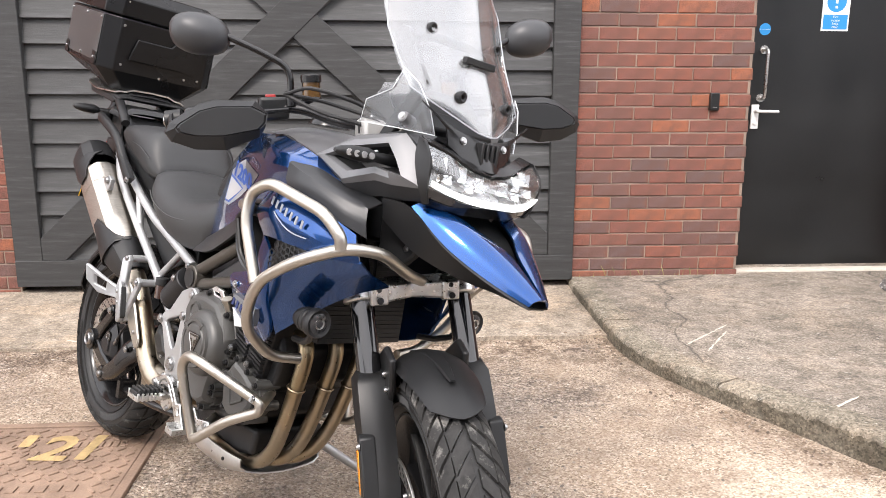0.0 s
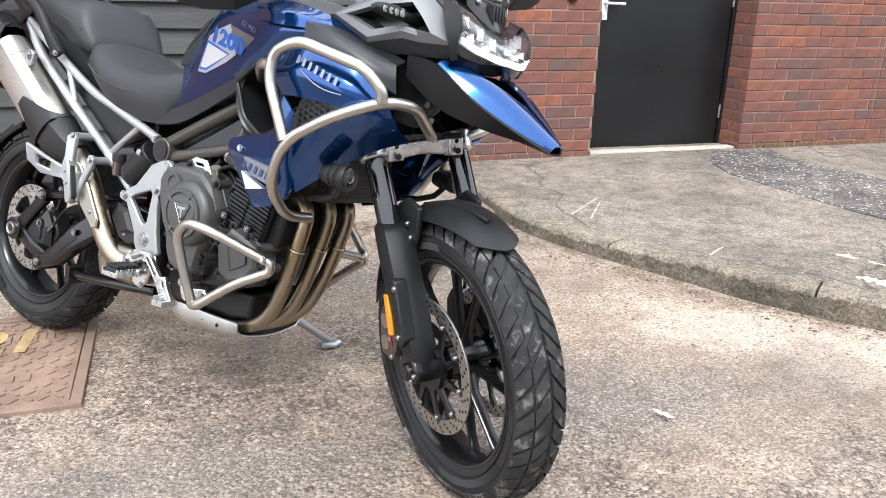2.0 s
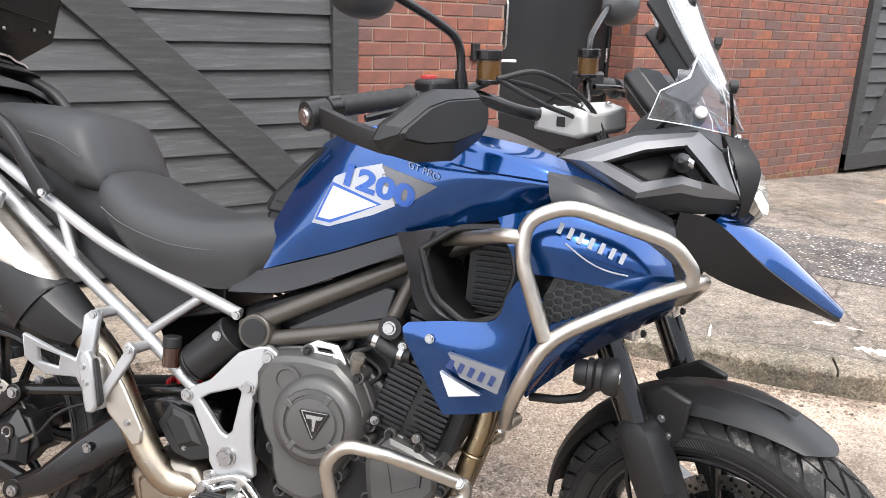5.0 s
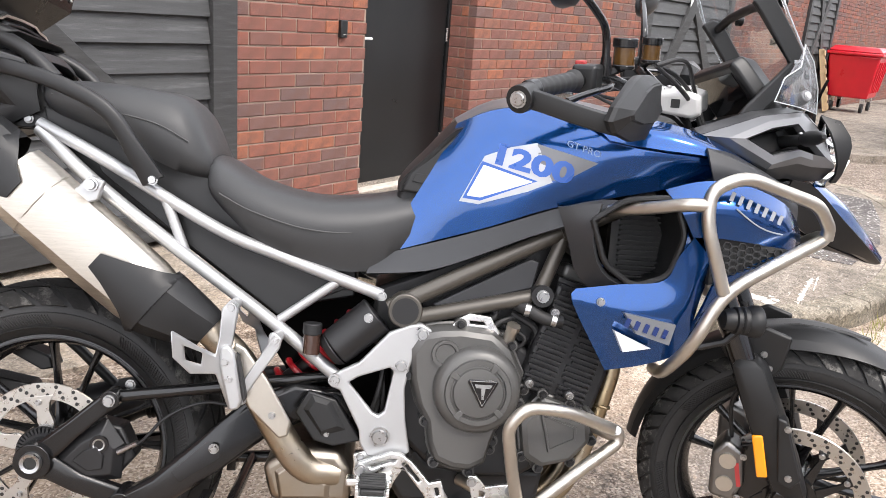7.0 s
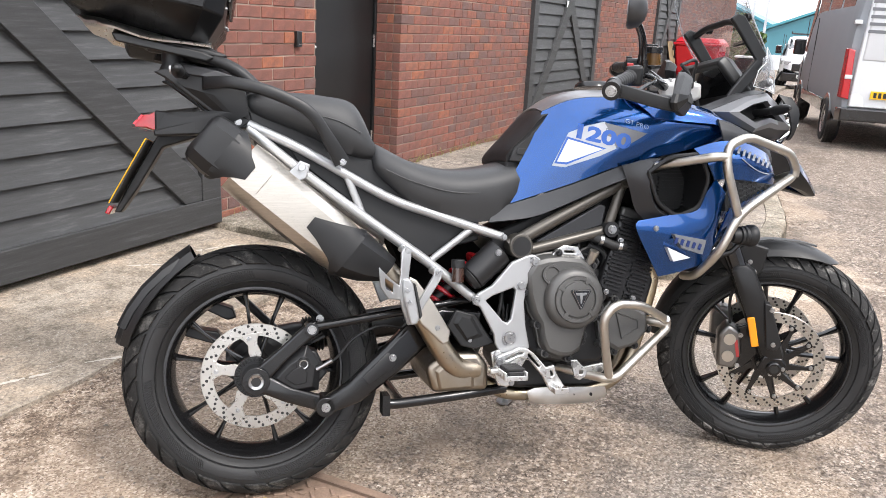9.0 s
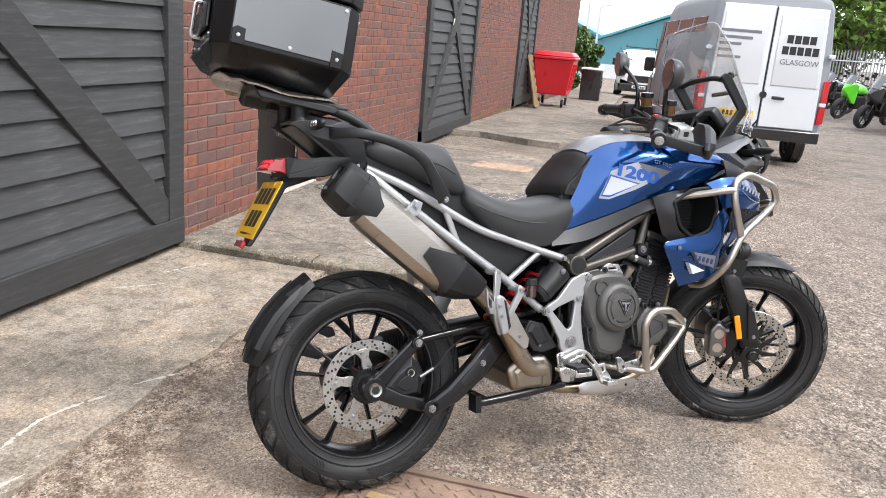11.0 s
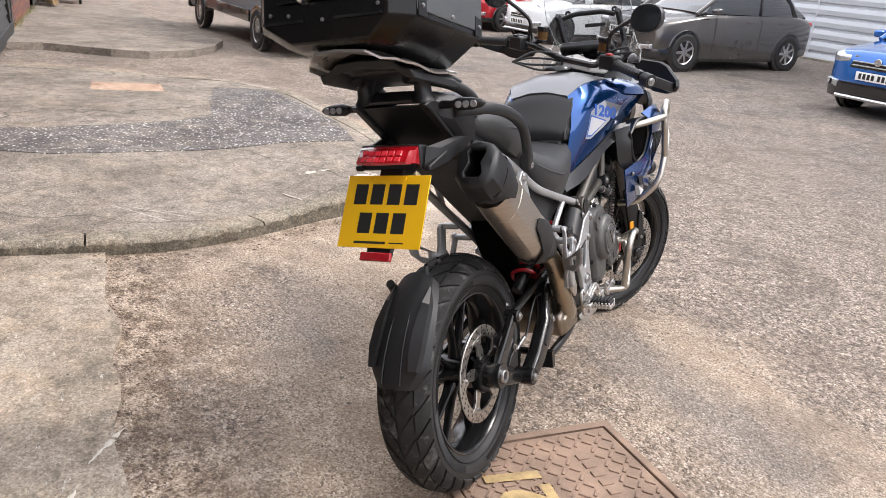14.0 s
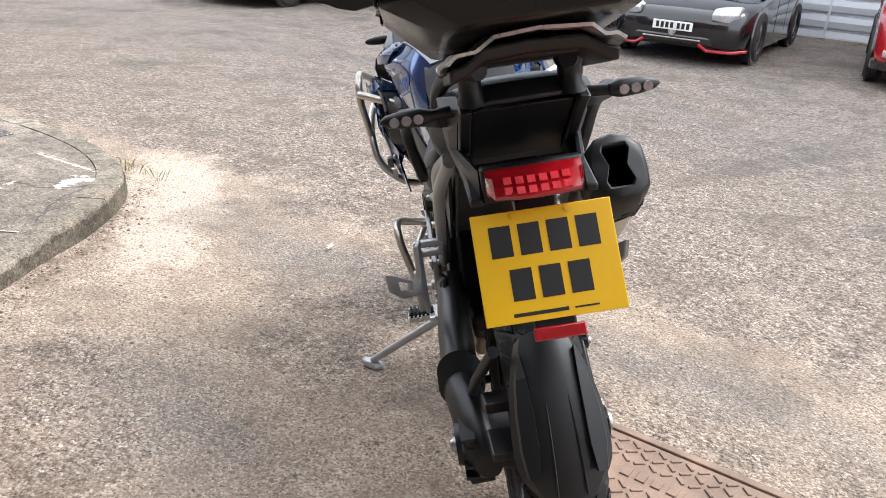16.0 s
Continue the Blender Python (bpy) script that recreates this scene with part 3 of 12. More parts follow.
def slab(name, outline, top, bottom, mat, label, cat="pavement", bevel=0.0, kind="structure", cells=0.0):
    bm = B()
    zt = top if callable(top) else (lambda x, y: top)
    a = [bm.verts.new((x, y, zt(x, y))) for x, y in outline]
    b = [bm.verts.new((x, y, bottom)) for x, y in outline]
    bm.faces.new(a)
    bm.faces.new(b)
    bridge(bm, a, b)
    bm.normal_update()
    bmesh.ops.triangulate(bm, faces=[f for f in bm.faces if len(f.verts) > 4], ngon_method="EAR_CLIP")
    if cells:
        # cut into cells, so that the top can follow an uneven level
        for k, lo, hi in ((0, min(p[0] for p in outline), max(p[0] for p in outline)), (1, min(p[1] for p in outline), max(p[1] for p in outline))):
            v = lo + cells
            while v < hi:
                bmesh.ops.bisect_plane(bm, geom=bm.verts[:] + bm.edges[:] + bm.faces[:], dist=1e-5, plane_co=(v, v, 0), plane_no=(1 - k, k, 0))
                v += cells
        for v in bm.verts:
            if v.co.z > bottom + 1e-4:
                v.co.z = zt(v.co.x, v.co.y)
    return tagged(link(name, bm, mat, smooth=30 if cells else 0, bevel=0), label, cat, kind=kind)


# concrete apron in front of the gate, with a crumbling edge
random.seed(4)
edge = [(-9 + 0.12 * i, 3.79 + 0.045 * noise.noise((i * 0.31, 0, 0)) + 0.02 * noise.noise((i * 1.7, 3, 0)) + 0.012 * (-9 + 0.12 * i)) for i in range(83)]
slab("apron", [(-9, 4.9)] + edge + [(0.93, 3.8), (0.95, 4.9)], 0.016, -0.05, M["concrete"], "pale worn concrete apron in front of the black gate")

# raised pavement with a curved kerb
KERB = [(0.945, 4.79), (0.925, 4.2), (0.925, 3.75), (0.96, 3.42), (1.11, 3.06), (1.29, 2.76), (1.47, 2.42), (1.66, 2.16), (1.9, 1.94), (2.25, 1.78),
        (2.66, 1.70), (3.2, 1.69), (3.9, 1.77), (4.5, 1.85), (5.04, 1.95), (5.6, 2.22), (6.05, 2.62), (6.4, 3.2), (6.6, 4.0), (6.7, 4.79)]


def pave_z(x, y):
    rise = 0.028 * min(1.0, max(0.0, (3.05 - y) / 0.5)) ** 1.5
    return (0.066 + rise) if x < 5 else (0.066 + rise) - 0.05 * min(1, (x - 5) / 1.5)


kp = smooth_path([(x, y, 0) for x, y in KERB], 6)


def offset_path(pts, d):
    out = []
    for i, p in enumerate(pts):
        t = pts[min(i + 1, len(pts) - 1)] - pts[max(i - 1, 0)]
        nrm = Vector((-t.y, t.x, 0)).normalized()
        out.append(p + nrm * d)
    return out


inner = offset_path(kp, 0.135)
slab("pavement", [(p.x, min(p.y, 4.9)) for p in inner] + [(6.8, 5.2), (0.99, 5.2)], pave_z, -0.05, M["pavement"], "weathered grey concrete pavement along the brick wall", cells=0.25)
kerb = tagged(empty("kerb"), "worn concrete kerb curving round the pavement", "kerb", kind="structure")
cum, start = 0.0, 0
for i in range(1, len(kp)):
    cum += (kp[i] - kp[i - 1]).length
    if cum > 0.86 or i == len(kp) - 1:
        bm = B()
        seg_o, seg_i = kp[start:i + 1], inner[start:i + 1]
        rings_ = []
        for q, (o, n_) in enumerate(zip(seg_o, seg_i)):
            w = (n_ - o).normalized()
            s = 0.004 if q in (0, len(seg_o) - 1) else 0.0
            tng = (seg_o[-1] - seg_o[0]).normalized() * (0.005 if q == 0 else -0.005 if q == len(seg_o) - 1 else 0)
            zt = pave_z(o.x, o.y) + 0.004 + 0.004 * noise.noise((o.x * 5, o.y * 5, 1))
            o2, n2 = o + tng, n_ + tng - w * 0.004
            jig = w * (0.008 * noise.noise((o.x * 6, o.y * 6, 7)))
            bat = 0.14 * (zt - 0.02)
            rings_.append([(o2.x + jig.x - w.x * bat, o2.y + jig.y - w.y * bat, -0.06), (o2.x + jig.x - w.x * bat, o2.y + jig.y - w.y * bat, -0.012), (o2.x + jig.x - w.x * bat * 0.45, o2.y + jig.y - w.y * bat * 0.45, zt * 0.5), (o2.x + jig.x, o2.y + jig.y, zt - 0.022), (o2.x + jig.x + w.x * 0.006, o2.y + jig.y + w.y * 0.006, zt - 0.008), (o2.x + w.x * 0.022, o2.y + w.y * 0.022, zt - s), (n2.x, n2.y, zt - s), (n2.x, n2.y, -0.06)])
        loft(bm, rings_)
        part("kerb_stone", bm, M["kerb"], kerb, smooth=50)
        cum, start = 0.0, i
# dark moss and dirt grown on the face of the kerb, ragged along its top
bm = B()
prev = None
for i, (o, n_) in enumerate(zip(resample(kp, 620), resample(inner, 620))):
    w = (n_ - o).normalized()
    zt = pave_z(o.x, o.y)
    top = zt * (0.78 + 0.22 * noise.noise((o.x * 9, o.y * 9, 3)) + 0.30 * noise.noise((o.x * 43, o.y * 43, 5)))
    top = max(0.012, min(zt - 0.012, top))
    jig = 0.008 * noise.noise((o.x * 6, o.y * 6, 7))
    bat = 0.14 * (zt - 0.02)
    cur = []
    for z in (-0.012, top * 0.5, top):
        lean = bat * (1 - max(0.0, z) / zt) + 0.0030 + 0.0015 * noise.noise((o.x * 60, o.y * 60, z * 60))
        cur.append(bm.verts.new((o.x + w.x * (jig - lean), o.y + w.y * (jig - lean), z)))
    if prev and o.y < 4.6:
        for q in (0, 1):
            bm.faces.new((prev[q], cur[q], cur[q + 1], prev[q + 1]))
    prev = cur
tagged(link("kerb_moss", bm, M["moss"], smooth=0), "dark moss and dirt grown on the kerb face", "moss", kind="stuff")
# sand drifted along the kerb and the apron, and a smooth rolled strip beside the motorcycle
co = np.empty(len(gob.data.vertices) * 3)
gob.data.vertices.foreach_get("co", co)
co = co.reshape(-1, 3)
kx = np.array([(p.x, p.y) for p in kp])
dist = np.min(np.hypot(co[:, None, 0] - kx[None, :, 0], co[:, None, 1] - kx[None, :, 1]), axis=1) if len(co) < 40000 else np.full(len(co), 9.0)


def blob(cx, cy, rx, ry, turn_=0.0):
    u, w = co[:, 0] - cx, co[:, 1] - cy
    a = radians(turn_)
    return np.exp(-(((u * math.cos(a) + w * math.sin(a)) / rx) ** 2 + ((-u * math.sin(a) + w * math.cos(a)) / ry) ** 2))


dirt = 0.62 * np.exp(-(dist / 0.42) ** 2) + 0.50 * np.exp(-((co[:, 1] - 3.75) / 0.5) ** 2) * (co[:, 0] < 1.1)
dirt += 0.45 * blob(1.45, 1.75, 0.7, 0.5, -40) + 0.40 * blob(0.8, 2.5, 0.5, 0.4) + 0.42 * blob(-0.55, 1.45, 0.75, 0.16, 2) + 0.22 * blob(-1.6, 3.1, 0.9, 0.3) + 0.75 * blob(1.65, 1.9, 0.55, 0.26, -35) + 0.55 * blob(1.05, 2.45, 0.5, 0.3, -20) + 0.6 * blob(0.05, 2.80, 0.32, 0.12, 0) + 0.8 * blob(2.3, 1.6, 0.5, 0.16, -10) + 0.55 * blob(1.15, 1.70, 0.45, 0.12, 20) + 0.5 * blob(-0.85, 1.53, 0.65, 0.07, -4) + 0.32 * blob(-2.0, 1.75, 1.0, 0.6) + 0.55 * blob(-0.95, 3.12, 0.65, 0.36, -10) + 0.15 * blob(-0.45, 2.6, 0.6, 0.4)
at_d = gob.data.attributes.new("dirt", "FLOAT", "POINT")
at_d.data.foreach_set("value", np.clip(dirt + 0.38 * np.clip((co[:, 1] - 0.3) / 1.4, 0, 1) * np.clip((3.2 - np.abs(co[:, 0])) / 1.5, 0, 1) * (1 - 0.75 * np.clip((co[:, 1] - 2.75) / 0.5, 0, 1)), 0, 1).astype(np.float32))
soil = 1.7 * np.exp(-((co[:, 1] - 3.66 - 0.012 * co[:, 0]) / 0.17) ** 2) * (co[:, 0] < 0.95) + 0.8 * np.exp(-((dist - 0.03) / 0.10) ** 2)
at_o = gob.data.attributes.new("soil", "FLOAT", "POINT")
at_o.data.foreach_set("value", np.clip(soil, 0, 1).astype(np.float32))
strip = blob(-0.85, 1.80, 0.95, 0.15, 0) + 1.0 * blob(0.62, 1.90, 0.40, 0.20, -5) + 0.75 * blob(0.0, 3.05, 0.45, 0.17, -20) + 0.9 * blob(2.28, -4.12, 0.42, 0.16, 45)
# tint grows steadily from y = 1.9 to y = -2.6
at_w = gob.data.attributes.new("far_tint", "FLOAT", "POINT")
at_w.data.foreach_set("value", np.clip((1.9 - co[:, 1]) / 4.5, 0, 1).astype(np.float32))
drift = 1.0 * blob(1.85, 1.72, 0.50, 0.30, -35) + 0.85 * blob(1.35, 2.10, 0.50, 0.20, -50) + 0.45 * blob(0.90, 2.35, 0.40, 0.28, -20) + 0.40 * blob(2.2, 1.0, 0.3, 0.5) + 0.45 * blob(0.95, 1.75, 0.5, 0.10, 15) + 0.5 * blob(3.2, 1.5, 1.2, 0.12, 3) + 0.55 * blob(-0.75, 2.95, 0.6, 0.22, 15)
at_f = gob.data.attributes.new("drift", "FLOAT", "POINT")
at_f.data.foreach_set("value", np.clip(drift, 0, 1).astype(np.float32))
at_s = gob.data.attributes.new("strip", "FLOAT", "POINT")
at_s.data.foreach_set("value", np.clip(strip * 1.3, 0, 1).astype(np.float32))

slab("tarmac_patch", [(2.95, 4.74), (2.72, 4.45), (2.62, 4.1), (2.72, 3.2), (2.86, 2.58), (2.95, 1.96), (3.6, 1.91), (4.4, 2.02), (5.2, 2.2), (5.35, 2.7), (4.6, 2.85), (4.0, 2.9), (3.72, 3.2), (3.52, 3.75), (3.36, 4.4), (3.45, 4.74)], lambda x, y: pave_z(x, y) + 0.005, 0.05, M["patch"], "dark tarmac patch with white chippings in the pavement", cells=0.25)
slab("cover_panel", [(4.95, 3.2), (5.5, 3.2), (5.5, 3.84), (4.95, 3.84)], 0.063, 0.03, M["tan_cover"], "rusty tan inspection cover in the pavement", "cover", bevel=0.004, kind="")
slab("pavement_far", [(7.95, 4.9), (8.1, 4.36), (7.8, 3.6), (7.75, 3.16), (8.1, 2.6), (8.7, 2.25), (9.5, 2.02), (10.4, 2.3), (14, 2.9), (30, 2.9), (30, 4.9)], pav_far, -0.6, M["pavement"], "raised grey concrete pavement further along the building", bevel=0.02)

# ---- brick building ----
HOUSE = 3.7
OPENINGS = [(-2.31, 0.955, 3.16), (2.0, 3.22, 2.16), (6.32, 9.2, 3.16), (13.5, 15.9, 3.16)]
END = 27.0
bm = B()
x = -9.0
for a, b, h in OPENINGS:
    box(bm, x, a, WALL + 0.006, WALL + 0.3, -0.1, HOUSE)
    box(bm, a, b, WALL + 0.009, WALL + 0.3, h, HOUSE)
    x = b
box(bm, x, END, WALL + 0.009, WALL + 0.3, -0.8, HOUSE)
wall = tagged(link("wall_north", bm, M["mortar"], smooth=0), "red-brown brick building wall with pale mortar joints", "wall", kind="structure")
bm = B()
box(bm, -9, END, WALL + 0.29, 12, HOUSE + 0.001, HOUSE + 0.15)
box(bm, -9, END, WALL - 0.06, WALL + 0.3, HOUSE + 0.001, HOUSE + 0.22)
box(bm, -9.3, -9.0, WALL, 12, -0.1, HOUSE)
box(bm, END - 0.3, END, WALL + 0.3, 12, -0.1, HOUSE)
box(bm, -9, END, 11.7, 12, -0.1, HOUSE)
tagged(link("roof", bm, M["door_black"], smooth=0), "dark flat roof edge of the brick building", "roof", kind="structure")


def gate(name, x0, x1, label):
    """A boarded gate: lapped boards in a frame of posts and rails, with crossed braces."""
    z0, z1, w = 0.058, 3.14, 0.155
    g = tagged(empty(name, Matrix.Translation((x0, WALL, 0))), label, "gate")
    L = x1 - x0
    bm = B()
    random.seed(11)
    n = int((z1 - 0.3) / 0.137)
    box(bm, w - 0.01, L - w + 0.01, 0.0, 0.012, 0.0, 0.148)
    for v in bm.verts:
        if v.co.z < 0.05:
            v.co.y -= 0.024
        else:
            v.co.y += 0.006
    first = part("board", bm, M["timber"], g, bevel=0.002)
    first.location = (0, 0, 0.2)
    for i in range(1, n + 1):
        o = first.copy()
        scene.collection.objects.link(o)
        o.location = (0, random.uniform(-0.002, 0.002), 0.2 + 0.137 * i)
        o.rotation_euler = (0, random.uniform(-0.0015, 0.0015), 0)
    for nm, a, b, c, d, y0 in (("post", 0, w, z0, z1, -0.048), ("post", L - w, L, z0, z1, -0.048), ("bottom_rail", 0.0, L, z0, z0 + 0.155, -0.051), ("top_rail", 0.0, L, z1 - 0.15, z1, -0.051)):
        bm = B()
        box(bm, a, b, y0, 0.03, c, d)
        part(nm, bm, M["timber_frame"], g, bevel=0.004)
    for s in (0, 1):
        a, b = Vector((w, 0, z0 + 0.155)), Vector((L - w, 0, z1 - 0.15))
        q = [a + Vector((0, 0, 0.13)), a, a + Vector((0.13, 0, 0)), b - Vector((0, 0, 0.13)), b, b - Vector((0.13, 0, 0))]
        bm = B()
        prism(bm, [((L - v.x) if s else v.x, v.z) for v in q], -0.046 + 0.005 * s, -0.004)
        part("brace", bm, M["timber_frame"], g, bevel=0.003)
    bm = B()
    box(bm, 0, L, 0.035, 0.06, z0, z1)
    part("backing", bm, M["timber"], g)
    return g


gate("boarded_gate", -2.31, 0.955, "wide black-stained boarded timber gate with crossed braces")
gate("boarded_gate", 6.32, 9.2, "black boarded timber gate in the brick wall, further along")
gate("boarded_gate", 13.5, 15.9, "black boarded timber gate beside the red bin")
bm = B()
box(bm, 7.57, 7.70, WALL - 0.04, WALL - 0.032, 1.40, 1.62)
tagged(link("notice", bm, M["white"], bevel=0.002), "small white notice screwed to the black gate", "notice")

# ---- black steel door ----
door = tagged(empty("door_1", Matrix.Translation((2.0, DOOR_Y, 0))), "plain black steel door with a pull handle and a lever", "door", kind="structure")
bm = B()
box(bm, 0.085, 1.185, 0.0, 0.045, 0.065, 2.10)
part("leaf", bm, M["door_black"], door, bevel=0.003)
for a, b, c, d in ((0.0, 0.08, -0.02, 2.16), (1.19, 1.219, -0.02, 2.16)):
    bm = B()
    box(bm, a, b, -0.02, 0.06, 0.0, d)
    part("jamb", bm, M["door_black"], door, bevel=0.003)
bm = B()
box(bm, 0.081, 1.189, -0.02, 0.06, 2.104, 2.16)
part("head_jamb", bm, M["door_black"], door, bevel=0.003)
bm = B()
box(bm, 0.012, 1.208, -0.212, -0.130, 0.0, 0.080)
part("threshold", bm, M["smear"], door, "worn pale painted threshold", bevel=0.006)
for z in (0.26, 1.05, 1.84):
    bm = B()
    cyl(bm, (1.188, -0.012, z), (1.188, -0.012, z + 0.1), 0.009)
    part("hinge", bm, M["steel"], door, "bright steel hinge")
bm = B()
tube(bm, rounded([(0.18, 0, 1.14), (0.18, -0.06, 1.14), (0.18, -0.06, 1.435), (0.18, 0, 1.435)], 0.025), 0.011)
for z in (1.14, 1.435):
    cyl(bm, (0.18, 0, z), (0.18, -0.008, z), 0.026)
part("pull_handle", bm, M["steel"], door, "satin steel pull handle")
bm = B()
box(bm, 0.128, 0.176, -0.012, 0.0, 0.95, 1.10)
tube(bm, rounded([(0.152, 0, 1.06), (0.152, -0.05, 1.06), (0.285, -0.052, 1.058)], 0.02), 0.010)
cyl(bm, (0.152, -0.013, 0.985), (0.152, -0.02, 0.985), 0.012)
part("lever_handle", bm, M["white"], door, "white lever handle on a back plate", bevel=0.002)
bm = B()
cyl(bm, (0.176, 0, 1.558), (0.176, -0.002, 1.558), 0.036, seg=28)
part("disc_sign", bm, M["blue_sign"], door, "round blue sign")
bm = B()
box(bm, 0.53, 0.705, -0.002, 0, 1.55, 1.80)
sg = part("sign", bm, M["white"], door, "white and blue fire escape sign")
bm = B()
box(bm, 0.54, 0.695, -0.0035, -0.002, 1.56, 1.648)
part("sign_panel", bm, M["blue_sign"], sg)
bm = B()
cyl(bm, (0.6175, -0.002, 1.725), (0.6175, -0.0035, 1.725), 0.062, seg=28)
part("sign_disc", bm, M["blue_sign"], sg)
bm = B()
box(bm, 0.610, 0.625, -0.0045, -0.0035, 1.715, 1.77)
box(bm, 0.610, 0.625, -0.0045, -0.0035, 1.685, 1.70)
part("sign_mark", bm, M["white"], sg)
for k, (wd, zz) in enumerate((("Fire", 1.634), ("escape", 1.614), ("keep", 1.594), ("clear", 1.574))):
    words("lettering", wd, 0.021, M["white"], axes((0.6175, -0.0042, zz), (1, 0, 0), (0, 0, 1)), sg, 0.0004)
words("lettering", "Fire door keep shut", 0.008, M["white"], axes((0.176, -0.0024, 1.558), (1, 0, 0), (0, 0, 1)), door, 0.0003)
bm = B()
box(bm, 2.0, 3.22, DOOR_Y + 0.06, DOOR_Y + 0.1, 0, 2.3)
tagged(link("wall_inner", bm, M["door_black"], smooth=0), "dark wall closing the doorway", "wall", kind="structure")
# door keypad on the bricks
box_t = tagged(empty("keypad", Matrix.Translation((1.778, WALL, 1.124))), "small dark grey keypad box on the brick wall", "keypad")
bm = B()
box(bm, -0.028, 0.028, -0.028, 0.002, -0.052, 0.052)
part("case", bm, M["door_black"], box_t, bevel=0.006)
bm = B()
box(bm, -0.012, 0.012, -0.0295, -0.027, -0.035, -0.03)
part("mark", bm, M["steel"], box_t)

# ---- cast iron inspection cover under the back wheel ----
cov = tagged(empty("manhole_cover", Matrix.Translation((-1.31, 2.57, 0.004))), "dusty pinkish-brown cast iron cover with raised tread", "manhole cover")
bm = B()
box(bm, -0.31, 0.31, -0.31, 0.31, -0.05, 0.006)
part("plate", bm, M["cast_iron"], cov, bevel=0.003)
bm = B()
for a, b, c, d in ((-0.345, -0.316, -0.345, 0.345), (0.316, 0.345, -0.345, 0.345), (-0.316, 0.316, -0.345, -0.316), (-0.316, 0.316, 0.316, 0.345)):
    box(bm, a, b, c, d, -0.05, 0.010)
part("frame", bm, M["cast_iron"], cov, bevel=0.003)
bm = B()
random.seed(2)
for i in range(-7, 8):
    for j in range(-7, 8):
        cx, cy = i * 0.04, j * 0.04
        if (abs(cy - 0.16) < 0.03 and abs(cx) < 0.24) or (abs(cy - 0.09) < 0.025 and abs(cx) < 0.12) or (abs(cy + 0.14) < 0.03 and abs(cx) < 0.24):
            continue
        a = 45 if (i + j) % 2 else -45
        box(bm, -0.017, 0.017, -0.0055, 0.0055, 0.004, 0.011, pose(cx, cy, 0, 0, 0, a))
tr_ = part("tread", bm, M["cast_iron"], cov, bevel=0.002)
tr_["kind"] = "stuff"
turn = Matrix.Rotation(radians(180), 4, "Z")
for wd, s, yy in (("600", 0.055, 0.16), ("GRADE A", 0.04, 0.09)):
    words("lettering", wd, s, M["cast_iron"], turn @ Matrix.Translation((0.1 if wd == "600" else 0, -yy, 0.008)), cov, 0.003, bold=0.001)
for k in range(9):
    for q in ((0.02 + k * 0.026, 0.038 + k * 0.026, 0.14, 0.18), (-0.2 + k * 0.045, -0.172 + k * 0.045, -0.16, -0.12)):
        bm = B()
        box(bm, *q, 0.004, 0.011)
        part("name_bar", bm, M["cast_iron"], cov, bevel=0.002)
for wd, cx in (("2", 0.025), ("1", 0.135)):
    words("paint_mark", wd, 0.25, M["yellow_paint"], Matrix.Translation((cx, 0.125, 0.0108)) @ Matrix.Rotation(radians(-6), 4, "Z"), cov, 0.0006, bold=0.006)
bm = B()
box(bm, -0.115, -0.075, 0.15, 0.24, 0.0105, 0.0115)
part("paint_mark", bm, M["yellow_paint"], cov, "worn yellow paint mark")


# ---- loose stuff on the ground ----
def level(x, y):
    """Height of whatever is trodden on at x, y."""
    if y > 3.79 + 0.012 * x and x < 0.93:
        return 0.016
    return ground_z(x, y) + (0.006 * noise.noise((x * 1.7, y * 1.7, 0)) if abs(x) < 12 and abs(y) < 12 else 0)


def scatter(name, count, place, size, mat, label, cat, flat=0.6, seed=1):
    """Many small uneven lumps in one mesh."""
    random.seed(seed)
    vs, fs = [], []
    done = 0
    while done < count:
        got = place()
        if got is None:
            continue
        x, y, z = got
        r = size[0] + (size[1] - size[0]) * random.random() ** 3
        a = random.uniform(0, 6.283)
        k = len(vs)
        ca, sa = math.cos(a), math.sin(a)
        for dx, dy, dz in ((1, 0, 0), (0.25, 0.8, 0), (-0.8, 0.45, 0), (-0.75, -0.5, 0), (0.3, -0.85, 0), (0.15, 0.1, 1), (-0.3, -0.1, 0.85)):
            j = random.uniform(0.75, 1.2)
            u, w = dx * r * j, dy * r * j * 0.8
            vs.append((x + u * ca - w * sa, y + u * sa + w * ca, z - 0.001 + dz * r * flat))
        fs += [(k, k + 1, k + 5), (k + 1, k + 2, k + 6), (k + 1, k + 6, k + 5), (k + 2, k + 3, k + 6), (k + 3, k + 4, k + 6), (k + 4, k + 5, k + 6), (k + 4, k, k + 5)]
        done += 1
    me = bpy.data.meshes.new(name)
    me.from_pydata(vs, [], fs)
    me.materials.append(mat)
    return tagged(new(name, me), label, cat, kind="stuff")


def in_kerb(x, y):
    return 0.9 < x < 6.6 and y > 1.65 and (x > 1.9 or y > 1.9 + (1.9 - x) * 1.35)


def near_ground():
    x, y = random.gauss(-0.3, 1.7), random.gauss(2.0, 1.3)
    if in_kerb(x, y) or y > 4.7 or abs(x) > 5 or (y > 3.8 and random.random() < 0.85):
        return None
    return x, y, level(x, y)


